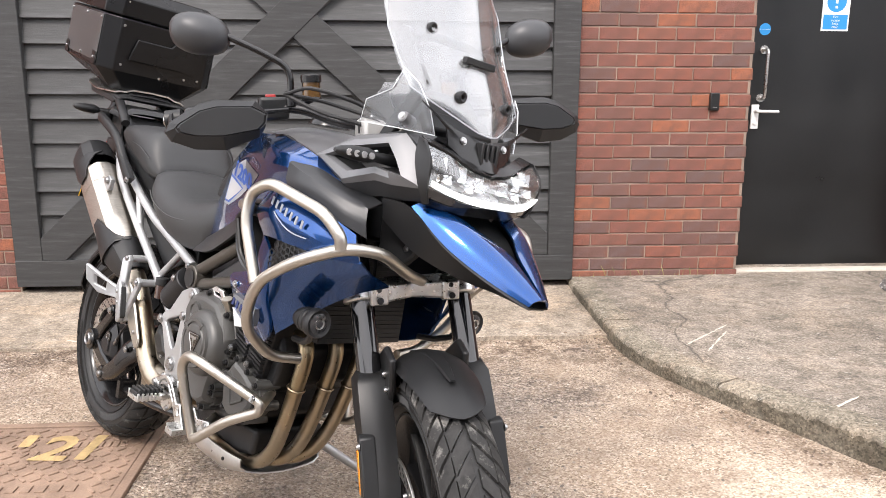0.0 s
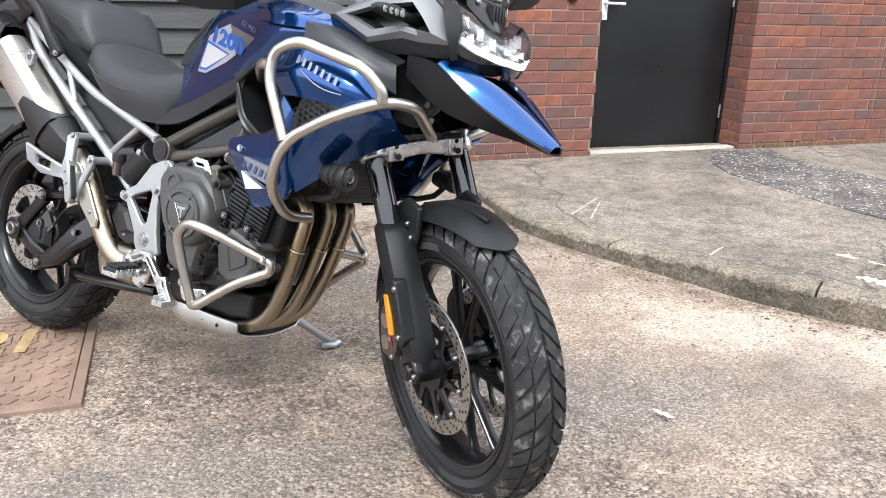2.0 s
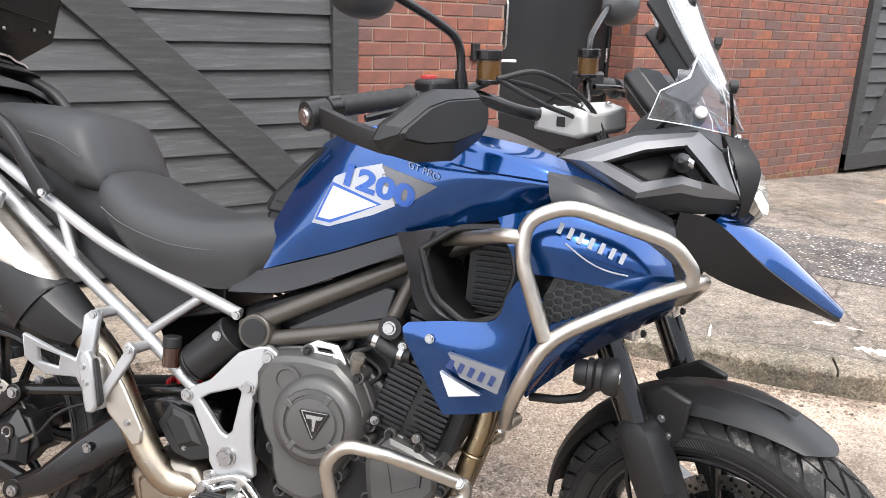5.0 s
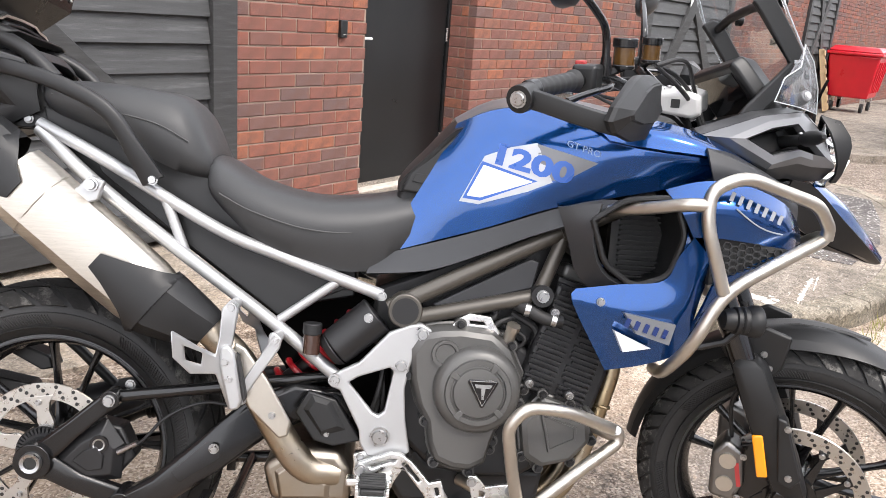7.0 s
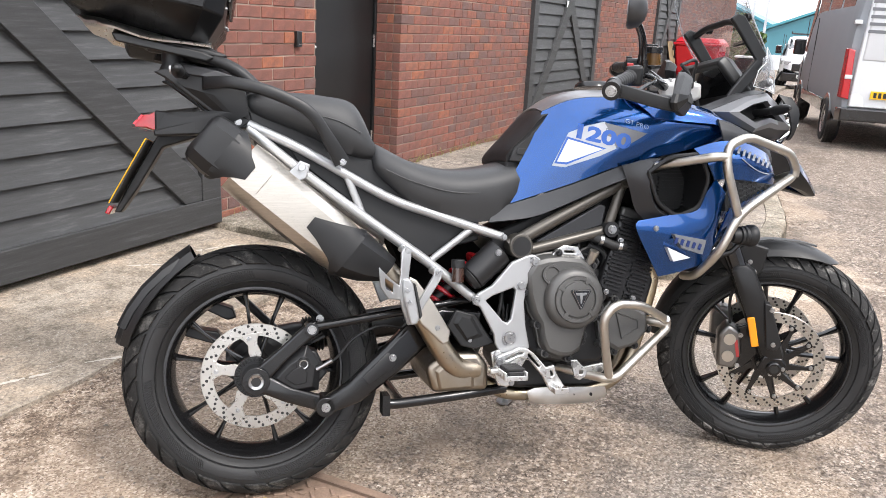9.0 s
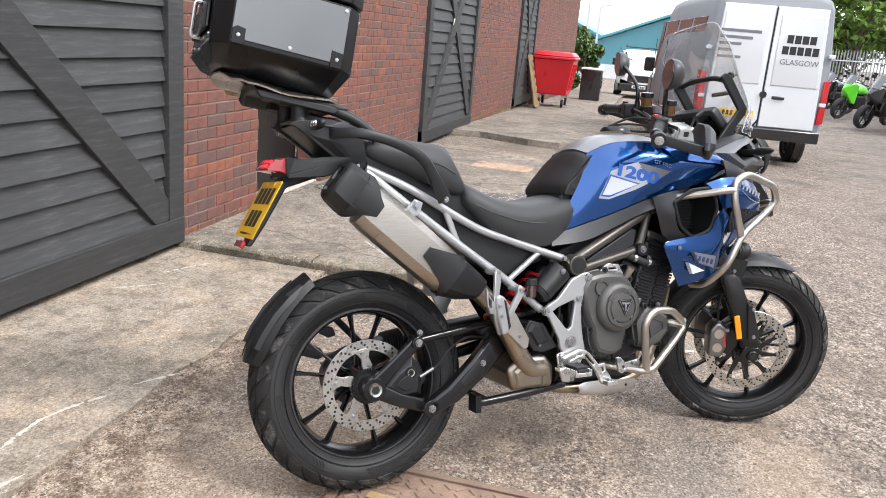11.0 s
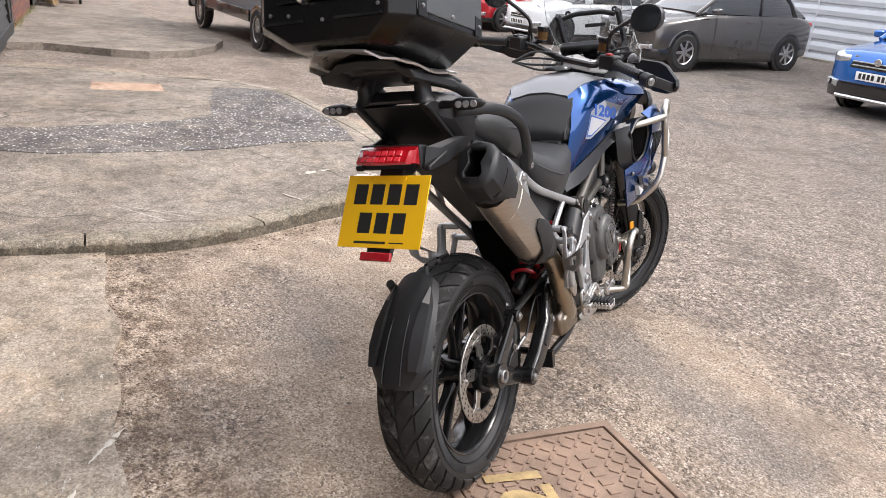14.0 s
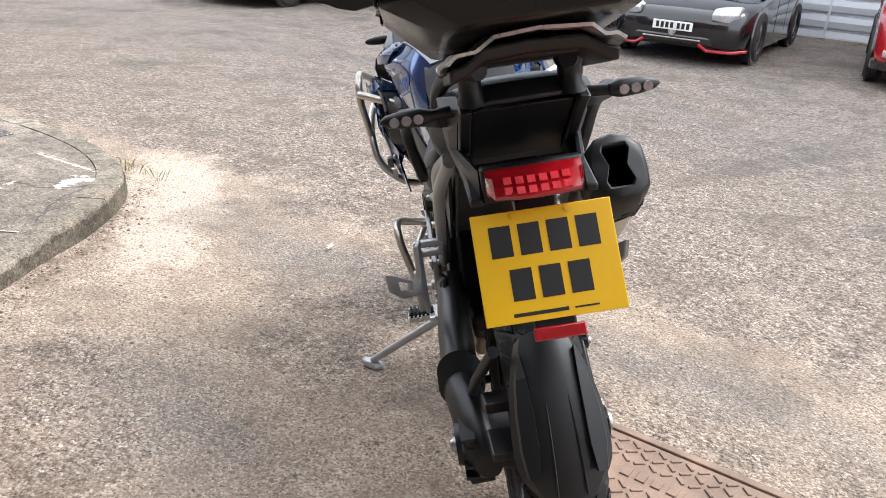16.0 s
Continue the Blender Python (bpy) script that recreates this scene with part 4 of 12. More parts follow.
def edge_ground():
    if random.random() < 0.55:
        x = random.uniform(-3.2, 0.9)
        y = 3.78 + 0.012 * x + random.gauss(-0.07, 0.07)
        if y > 3.8 + 0.012 * x:
            return None
    else:
        p = random.choice(kp[10:85])
        x, y = p.x - abs(random.gauss(0, 0.07)), p.y - abs(random.gauss(0, 0.07)) - 0.01
        if in_kerb(x, y):
            return None
    return x, y, level(x, y)


def pave_ground():
    x, y = random.uniform(1.0, 5.0), random.uniform(2.2, 4.74)
    if not (x > 2.1 or y > 2.6 + (1.9 - x) * 1.5):
        return None
    return x, y, pave_z(x, y)


scatter("gravel", 15000, near_ground, (0.002, 0.012), M["stone"], "loose grey and tan chippings on the tarmac", "gravel", 0.6, 5)
scatter("gravel", 2600, edge_ground, (0.002, 0.014), M["soil"], "dark crumbs of soil along the kerb and apron", "gravel", 0.5, 6)
scatter("gravel", 1300, pave_ground, (0.0015, 0.006), M["stone"], "fine grit lying on the pavement", "gravel", 0.5, 7)


def smear(pts, z, w, parent, seed):
    """A thin ragged smear of cement along a line."""
    random.seed(seed)
    line = resample(smooth_path([(x, y, 0) for x, y in pts], 6) if len(pts) > 2 else [Vector((x, y, 0)) for x, y in pts], max(6, int(sum((Vector(a) - Vector(b)).length for a, b in zip(pts, pts[1:])) / 0.012)))
    bm = B()
    prev = None
    for i, p in enumerate(line):
        t = line[min(i + 1, len(line) - 1)] - line[max(i - 1, 0)]
        nrm = Vector((-t.y, t.x, 0)).normalized()
        e = min(1, i / 3, (len(line) - 1 - i) / 3)
        h = w * (0.25 + 0.75 * e) * random.uniform(0.35, 1.15)
        o = nrm * random.uniform(-0.3, 0.3) * w
        cur = [bm.verts.new((p + nrm * h + o).to_tuple()[:2] + (z,)), bm.verts.new((p + o).to_tuple()[:2] + (z + 0.0018,)), bm.verts.new((p - nrm * h + o).to_tuple()[:2] + (z,))]
        if prev and random.random() > 0.06:
            for a in (0, 1):
                bm.faces.new((prev[a], cur[a], cur[a + 1], prev[a + 1]))
        prev = cur
    if bm.faces:
        return tagged(link("cement_smear", bm, M["smear"], smooth=0), "thin pale smear of dried cement on the concrete", "cement smear", kind="stuff")


APRON_SMEARS = [[(-1.363, 3.971), (-1.189, 3.993), (-1.052, 3.969), (-0.916, 3.908)], [(-0.80, 3.88), (-0.636, 3.777)], [(0.449, 4.56), (0.605, 4.5), (0.734, 4.43)], [(0.109, 4.63), (0.289, 4.454)], [(-1.7, 3.86), (-1.45, 3.80)]]
PAVE_SMEARS = [[(1.194, 3.484), (1.501, 3.765)], [(1.434, 2.704), (1.609, 2.818)], [(2.076, 2.478), (2.094, 2.39)], [(2.548, 2.053), (2.264, 2.017)], [(1.462, 3.669), (1.26, 3.395)], [(2.07, 2.579), (2.034, 2.518)]]
for k, q in enumerate(APRON_SMEARS):
    smear(q, 0.0168, 0.010, None, 30 + k)
for k, q in enumerate(PAVE_SMEARS):
    smear(q, max(pave_z(*p) for p in q) + 0.0012, 0.006, None, 50 + k)
for k, (q, w) in enumerate((([(1.87, 2.33), (1.93, 2.22), (1.88, 2.08)], 0.040), ([(2.01, 2.17), (1.95, 2.10)], 0.030), ([(2.0, 2.58), (2.05, 2.50)], 0.034), ([(2.06, 2.46), (2.10, 2.41)], 0.022), ([(2.50, 2.07), (2.2, 2.05), (1.98, 2.03)], 0.014))):
    smear(q, 0.0955, w, None, 70 + k)
smear([(0.60, 1.78), (0.62, 1.74), (0.635, 1.72)], 0.0005, 0.016, None, 80)


def tufts(name, spots, mat, label, seed, h=(0.02, 0.08)):
    """Grass blades in clumps, all in one mesh."""
    random.seed(seed)
    vs, fs = [], []
    for x, y, z, count, spread in spots:
        for _ in range(count):
            px, py = x + random.gauss(0, spread), y + random.gauss(0, spread * 0.35)
            a, ln, lean = random.uniform(0, 6.283), random.uniform(*h), random.uniform(0.1, 0.7)
            dx, dy, w = math.cos(a) * lean * ln, math.sin(a) * lean * ln, 0.0016
            k = len(vs)
            vs += [(px - w * math.sin(a), py + w * math.cos(a), z), (px + w * math.sin(a), py - w * math.cos(a), z), (px + dx * 0.5 + w * 0.7, py + dy * 0.5, z + ln * 0.65), (px + dx, py + dy, z + ln)]
            fs += [(k, k + 1, k + 2), (k, k + 2, k + 3)]
    me = bpy.data.meshes.new(name)
    me.from_pydata(vs, [], fs)
    me.materials.append(mat)
    return tagged(new(name, me), label, "weeds", kind="stuff")


random.seed(61)
spots = [(x, WALL - 0.02, 0.066, random.randint(3, 22), 0.05) for x in np.linspace(3.35, 6.25, 26)]
spots += [(x, WALL - 0.02, 0.066, random.randint(0, 4), 0.03) for x in np.linspace(1.05, 1.95, 9)]
spots += [(2.15 + random.gauss(0, 0.15), 1.70, 0.0, 12, 0.04) for _ in range(4)]
spots += [(x, WALL - 0.05, pav_far(x, 4.7), random.randint(5, 30), 0.07) for x in np.linspace(9.3, 13.4, 22)]
tufts("weeds", spots, M["grass"], "dry yellow-green weeds along the foot of the wall", 62)

# ---- motorcycle ----
# its own axes: x forward from the back axle, y to its left, z up from the ground
BIKE = Matrix.Translation((-1.1367, 2.8565, 0.0147)) @ Matrix.Rotation(radians(-50.4), 4, "Z") @ Matrix.Rotation(radians(-12.0), 4, "X") @ Matrix.Rotation(radians(0.9), 4, "Y")
bike = tagged(empty("motorcycle", BIKE), "metallic blue adventure motorcycle with a black top case, parked", "motorcycle")
RAKE = radians(24.1)
AXIS = Vector((-math.sin(RAKE), 0, math.cos(RAKE)))
PIVOT = Vector((1.602, 0, 0.337))
STEER = Matrix.Translation(PIVOT) @ Matrix.Rotation(radians(-29), 4, AXIS) @ Matrix.Translation(-PIVOT)

M["black"] = plain("black_plastic", (0.0095, 0.0098, 0.0105), 0.45, spec=0.42, var=0.2, big=6, fine=420, bump=0.25, dist=0.0006)
M["satin_black"] = plain("satin_black_paint", (0.0075, 0.0075, 0.008), 0.22, spec=0.5, var=0.15, fine=300, bump=0.08)
M["gloss_black"] = plain("gloss_black", (0.006, 0.006, 0.007), 0.08, var=0.1, bump=0.0, coat=0.6)
M["graphite"] = plain("graphite_panel", (0.033, 0.0342, 0.037), 0.42, metal=0.3, var=0.1, fine=500, bump=0.08)
M["rubber"] = plain("tyre_rubber", (0.0165, 0.0165, 0.017), 0.58, spec=0.42, var=0.3, big=9, fine=200, bump=0.35, dist=0.0008)
def tread_mat(name, tone, dust):
    """Tread rubber with patches of dried dust."""
    m = plain(name, tone, 0.82, spec=0.22, var=0.55, big=22, fine=160, bump=0.5, dist=0.001)
    n, l = m.node_tree.nodes, m.node_tree.links
    b = n["Principled BSDF"]
    old = b.inputs["Base Color"].links[0].from_socket
    l.new(mix_node(n, l, ramp_node(n, l, noise_node(n, l, coords(n, l), 16, 7, 0.75), [(0.53, 0.0), (0.66, dust)]), old, (0.24, 0.23, 0.215)), b.inputs["Base Color"])
    return m


M["tread"] = tread_mat("tread_rubber", (0.030, 0.0295, 0.029), 0.8)
M["tread_back"] = tread_mat("back_tread_rubber", (0.020, 0.0197, 0.0193), 0.4)
M["vinyl"] = plain("seat_vinyl", (0.029, 0.0298, 0.0312), 0.52, spec=0.45, var=0.15, big=5, fine=650, bump=0.35, dist=0.0005)
M["stitch"] = plain("stitching", (0.06, 0.06, 0.06), 0.8)
M["blue"] = paint_mat("blue_paint", (0.002, 0.054, 0.215), metal=0.8, rough=0.19)
M["silver_paint"] = plain("silver_frame_paint", (0.40, 0.405, 0.41), 0.38, metal=0.6, var=0.06, fine=700, bump=0.05)
M["rack_alu"] = metal_mat("dull_aluminium", (0.60, 0.595, 0.58), 0.34, var=0.2)
M["tail_grey"] = plain("tail_plastic", (0.024, 0.0245, 0.026), 0.42, spec=0.5, var=0.15, fine=420, bump=0.2)
M["clamp_cast"] = plain("pale_casting", (0.46, 0.455, 0.445), 0.5, metal=0.35, var=0.08, fine=400, bump=0.2)
M["alu"] = metal_mat("cast_aluminium", (0.72, 0.72, 0.71), 0.32)
M["steel_brushed"] = metal_mat("brushed_steel", (0.50, 0.465, 0.415), 0.36, (3, 3, 40), 0.1)
M["bar_steel"] = metal_mat("bead_blasted_steel", (0.50, 0.47, 0.42), 0.38, var=0.1)
M["header"] = metal_mat("heat_tinted_header", (0.34, 0.295, 0.225), 0.36, (1, 1, 1), 0.2, (0.38, 0.29, 0.17))
M["link_pipe"] = metal_mat("bronze_grey_pipe", (0.37, 0.325, 0.265), 0.36, (1, 1, 1), 0.18, (0.40, 0.33, 0.23))
M["cowl"] = plain("silver_grey_cowl", (0.155, 0.157, 0.163), 0.4, metal=0.5, var=0.06, fine=600, bump=0.06)
M["tank_silver"] = plain("silver_tank_panel", (0.22, 0.22, 0.23), 0.34, metal=0.6, var=0.05, fine=700, bump=0.05)
M["skid"] = metal_mat("worn_aluminium", (0.60, 0.60, 0.59), 0.42)
M["trellis"] = plain("bronze_grey_frame", (0.085, 0.078, 0.068), 0.38, metal=0.5, var=0.08, fine=500, bump=0.1)
M["engine"] = plain("grey_engine_casting", (0.092, 0.091, 0.088), 0.45, metal=0.5, var=0.12, big=7, fine=520, bump=0.35, dist=0.0006)
M["engine_black"] = plain("black_engine_casting", (0.011, 0.011, 0.012), 0.42, metal=0.2, var=0.2, fine=420, bump=0.3)
M["engine_rib"] = plain("satin_black_rib", (0.017, 0.017, 0.018), 0.36, metal=0.25, var=0.15, fine=420, bump=0.2)
M["bolt"] = metal_mat("bolt_steel", (0.42, 0.42, 0.42), 0.32)
M["disc"] = metal_mat("brake_disc", (0.50, 0.48, 0.45), 0.33, (1, 1, 1), 0.1)
M["amber"] = plain("amber_reflector", (0.85, 0.30, 0.01), 0.2, var=0.1, fine=400, bump=0.4, coat=0.5)
M["red_lens"] = plain("red_lens", (0.34, 0.005, 0.010), 0.12, var=0.2, big=60, fine=300, bump=0.5, coat=0.8)
M["red_spring"] = plain("red_spring", (0.42, 0.012, 0.02), 0.35, coat=0.4)
M["plate_yellow"] = plain("plate_yellow", (0.82, 0.47, 0.005), 0.38, var=0.04, bump=0.05)
M["ink"] = plain("black_ink", (0.012, 0.012, 0.012), 0.5)
M["lens"] = thin_glass_mat("lamp_lens", (0.97, 0.98, 0.98), 0.07, 0.6, 0.04)
M["chrome"] = metal_mat("reflector_chrome", (0.9, 0.9, 0.91), 0.12)
M["deflector"] = thin_glass_mat("clear_deflector", (0.94, 0.95, 0.955), 0.09, 0.75, 0.03)
M["screen"] = thin_glass_mat("screen_acrylic", (0.94, 0.95, 0.955), 0.115, 0.8, 0.05)
M["cowl_dark"] = plain("dark_grey_cowl", (0.052, 0.053, 0.056), 0.42, metal=0.35, var=0.06, fine=600, bump=0.06)
M["silver_dark"] = plain("silver_decal", (0.16, 0.165, 0.175), 0.35, metal=0.4, var=0.05, bump=0)
M["silver_light"] = plain("pale_silver_decal", (0.62, 0.64, 0.66), 0.3, metal=0.3, var=0.04, bump=0)
M["silver_pale"] = plain("light_grey_decal", (0.42, 0.44, 0.47), 0.32, metal=0.3, var=0.04, bump=0)
M["car_lens"] = plain("dark_lens", (0.03, 0.03, 0.032), 0.08, var=0.3, big=60, bump=0.1, coat=0.6)
M["blue_decal"] = plain("blue_decal", (0.02, 0.10, 0.42), 0.3, var=0.05, bump=0)
M["silver_mid"] = plain("grey_white_decal", (0.30, 0.31, 0.33), 0.35, metal=0.2, var=0.04, bump=0)
M["case_black"] = plain("powder_coated_black", (0.0055, 0.0055, 0.006), 0.28, spec=0.28, var=0.2, big=4, fine=500, bump=0.1)
M["collector"] = metal_mat("dull_bronze_steel", (0.27, 0.245, 0.21), 0.4, (1, 1, 1), 0.2, (0.30, 0.24, 0.17))
M["brown_pot"] = plain("smoked_brown_pot", (0.035, 0.017, 0.012), 0.2, var=0.2, coat=0.5)
M["case_sheet"] = plain("anodised_sheet", (0.135, 0.14, 0.143), 0.34, metal=0.8, var=0.12, fine=500, bump=0.05)
M["navy"] = plain("navy_decal", (0.008, 0.022, 0.10), 0.3, var=0.05, bump=0)
M["amber_oil"] = plain("brake_fluid_amber", (0.085, 0.042, 0.010), 0.15, var=0.2, coat=0.6)
M["red_cell"] = plain("red_lamp_cell", (0.75, 0.03, 0.05), 0.2, var=0.2, big=60, bump=0.1, coat=0.5)
M["clear_lens"] = plain("clear_lens", (0.42, 0.42, 0.43), 0.12, metal=0.5, var=0.3, big=90, bump=0.3, coat=0.6)
M["reflector"] = plain("lamp_reflector", (0.60, 0.61, 0.63), 0.26, metal=0.6, var=0.25, big=40, bump=0.4, dist=0.003)
M["day_light"] = plain("running_light", (0.9, 0.9, 0.9), 0.3, var=0.02)
M["day_light"].node_tree.nodes["Principled BSDF"].inputs["Emission Color"].default_value = (0.93, 1.0, 0.95, 1)
M["day_light"].node_tree.nodes["Principled BSDF"].inputs["Emission Strength"].default_value = 0.7
M["silver_faint"] = plain("faint_silver_decal", (0.22, 0.27, 0.38), 0.35, metal=0.5, var=0.05, bump=0)
M["radiator"] = plain("radiator_fins", (0.02, 0.02, 0.02), 0.5, metal=0.3)
M["label_red"] = plain("red_lettering", (0.36, 0.03, 0.03), 0.5)
M["caliper_grey"] = metal_mat("caliper_grey", (0.20, 0.195, 0.19), 0.4, var=0.2)


def bp(name, bm, mat, label="", parent=None, steer=False, smooth=40, bevel=0.0, seg=2):
    if steer:
        bm.transform(STEER)
    return part(name, bm, mat, parent or bike, label, smooth, bevel, seg)


def bolts(parent, pts, axis=(0, -1, 0), r=0.008, h=0.006, steer=False, mat=None):
    for p in pts:
        bm = B()
        bolt(bm, p, axis, r, h)
        bp("bolt", bm, mat or M["bolt"], parent=parent, steer=steer)


# ---- wheels ----
def tyre_profile(R, hw, rim):
    a = R - rim
    out = []
    for i in range(-8, 9):
        f = i / 8
        ang = f * radians(108)
        y = hw * math.sin(ang) / 1.0
        r = R - a * 0.55 + a * 0.55 * math.cos(ang)
        out.append((r, y))
    return [(rim, -hw * 0.72)] + out + [(rim, hw * 0.72)]


def tread_blocks(R, hw, rim, count, seed):
    """Raised rubber blocks with slanting grooves between them."""
    bm = B()
    a = (R - rim) * 0.55
    random.seed(seed)

    def pt(th, f, lift):
        ang = f * radians(108)
        rr = R - a + (a + lift) * math.cos(ang)
        return Vector((rr * math.cos(th), (hw + lift) * math.sin(ang), rr * math.sin(th)))

    step = 2 * math.pi / count
    for s in (-1, 1):
        for k in range(count):
            base = k * step + (step / 2 if s > 0 else 0)
            for f0, f1, sl0, sl1, gap in ((0.035, 0.30, 0.0, 0.85, 0.26), (0.33, 0.66, 0.80, 1.55, 0.22)):
                n, m = 5, 4
                lay_ = []
                for lift in (-0.001, 0.0068):
                    g = []
                    for i in range(n + 1):
                        row = []
                        for j in range(m + 1):
                            v = j / m
                            u = i / n * (1 - gap) + gap / 2
                            f = f0 + (f1 - f0) * v
                            th = base + step * (u - 0.5) - step * (sl0 + (sl1 - sl0) * v)
                            row.append(bm.verts.new(pt(th, s * f, lift)))
                        g.append(row)
                    lay_.append(g)
                top = lay_[1]
                for i in range(n):
                    for j in range(m):
                        bm.faces.new((top[i][j], top[i + 1][j], top[i + 1][j + 1], top[i][j + 1]))
                lo = lay_[0]
                for i in range(n):
                    bm.faces.new((lo[i][0], lo[i + 1][0], top[i + 1][0], top[i][0]))
                    bm.faces.new((lo[i][m], lo[i + 1][m], top[i + 1][m], top[i][m]))
                for j in range(m):
                    bm.faces.new((lo[0][j], lo[0][j + 1], top[0][j + 1], top[0][j]))
                    bm.faces.new((lo[n][j], lo[n][j + 1], top[n][j + 1], top[n][j]))
    return bm


def disc_mesh(r0, r1, y, thick=0.005, seg=96):
    """A plain brake ring."""
    bm = B()
    lathe(bm, [(r0, y - thick / 2), (r1 - 0.001, y - thick / 2), (r1, y - thick / 2 + 0.001), (r1, y + thick / 2 - 0.001), (r1 - 0.001, y + thick / 2), (r0, y + thick / 2)], seg=seg, closed=True)
    return bm


def wheel(name, centre, R, hw, rim, steer, count, seed, spokes, label, tread):
    c = Vector(centre)
    mv = Matrix.Translation(c)

    def add(nm, bm, mat, lab="", parent=None, smooth=40, bevel=0):
        bm.transform(mv)
        return bp(nm, bm, mat, lab, parent, steer, smooth, bevel)

    bm = B()
    lathe(bm, [(rim + 0.004, -hw * 0.66), (rim + 0.006, -hw * 0.74), (rim - 0.004, -hw * 0.76), (rim - 0.012, -hw * 0.66), (rim - 0.016, -hw * 0.4), (rim - 0.024, -hw * 0.15), (rim - 0.024, hw * 0.15), (rim - 0.016, hw * 0.4), (rim - 0.012, hw * 0.66), (rim - 0.004, hw * 0.76), (rim + 0.006, hw * 0.74), (rim + 0.004, hw * 0.66)], seg=72, closed=True)
    w = add(name, bm, M["satin_black"], label)
    bm = B()
    lathe(bm, tyre_profile(R, hw, rim), seg=88, closed=True)
    ty = add("tyre", bm, M["rubber"], "black rubber tyre with a fine ribbed sidewall", w, 60)
    bm = tread_blocks(R, hw, rim, count, seed)
    bm.transform(mv)
    tr = bp("tread", bm, tread, "dusty worn tread", w, steer, 35)
    tr["kind"] = "stuff"
    # sidewall: two raised rings and a band of fine slanting ribs
    bm = B()
    for s in (-1, 1):
        for q in (0.20, 0.50):
            rr, yy = rim + (R - rim) * q, hw * (0.955 if q < 0.4 else 1.0)
            lathe(bm, [(rr - 0.0014, s * (yy - 0.003)), (rr, s * (yy + 0.0014)), (rr + 0.0014, s * (yy - 0.003))], seg=88, closed=True)
    add("sidewall_ring", bm, M["rubber"], "", w)
    bm = B()
    n_ = 300
    for s in (-1, 1):
        for k in range(n_):
            if (k // 25) % 3 == 2:
                continue
            th = 2 * math.pi * k / n_
            r0_, r1_ = rim + (R - rim) * 0.27, rim + (R - rim) * 0.46
            p0, p1 = Vector((r0_ * math.cos(th), s * hw * 0.985, r0_ * math.sin(th))), Vector((r1_ * math.cos(th + 0.035), s * hw * 1.006, r1_ * math.sin(th + 0.035)))
            t_ = Vector((-math.sin(th), 0, math.cos(th))) * 0.0011
            a_, b_, c_, d_ = [bm.verts.new(q) for q in (p0 - t_, p0 + t_, p1 + t_, p1 - t_)]
            e_, f_ = bm.verts.new(p0 + Vector((0, s * 0.0014, 0))), bm.verts.new(p1 + Vector((0, s * 0.0014, 0)))
            bm.faces.new((a_, e_, f_, d_))
            bm.faces.new((b_, c_, f_, e_))
    rb = add("sidewall_rib", bm, M["rubber"], "fine slanting sidewall ribs", w, 0)
    rb["kind"] = "stuff"
    bm = B()
    lathe(bm, [(0.03, -0.055), (0.045, -0.05), (0.045, 0.05), (0.03, 0.055)], seg=32, closed=True)
    hub = add("hub", bm, M["satin_black"], "", w)
    for k in range(spokes):
        for s in (-1, 1):
            th = 2 * math.pi * k / spokes + 0.2
            a0, a1 = th + s * 0.20, th + s * 0.24
            d0, d1 = Vector((math.cos(a0), 0, math.sin(a0))), Vector((math.cos(a1), 0, math.sin(a1)))
            t0, t1 = Vector((-d0.z, 0, d0.x)), Vector((-d1.z, 0, d1.x))
            bm = B()
            r0, r1 = 0.04, rim - 0.018
            secs = []
            for f, wd, dp in ((0, 0.010, 0.018), (0.25, 0.0052, 0.013), (0.75, 0.0045, 0.011), (1.0, 0.008, 0.013)):
                d = d0.lerp(d1, f)
                t = t0.lerp(t1, f).normalized()
                o = d * (r0 + (r1 - r0) * f)
                secs.append([o + t * wd - Vector((0, dp, 0)) * 0.6, o + t * wd * 0.4 - Vector((0, dp, 0)), o - t * wd * 0.4 - Vector((0, dp, 0)), o - t * wd - Vector((0, dp, 0)) * 0.6, o - t * wd + Vector((0, dp, 0)), o + t * wd + Vector((0, dp, 0))])
            loft(bm, secs)
            add("spoke", bm, M["satin_black"], "", w)
    # thin bright line on the rim's edge
    bm = B()
    for s in (-1, 1):
        lathe(bm, [(rim - 0.0045, s * hw * 0.775), (rim - 0.002, s * hw * 0.785), (rim + 0.0005, s * hw * 0.775)], seg=72, closed=True)
    add("rim_edge", bm, M["graphite"], "thin grey rim edge", w)
    return w


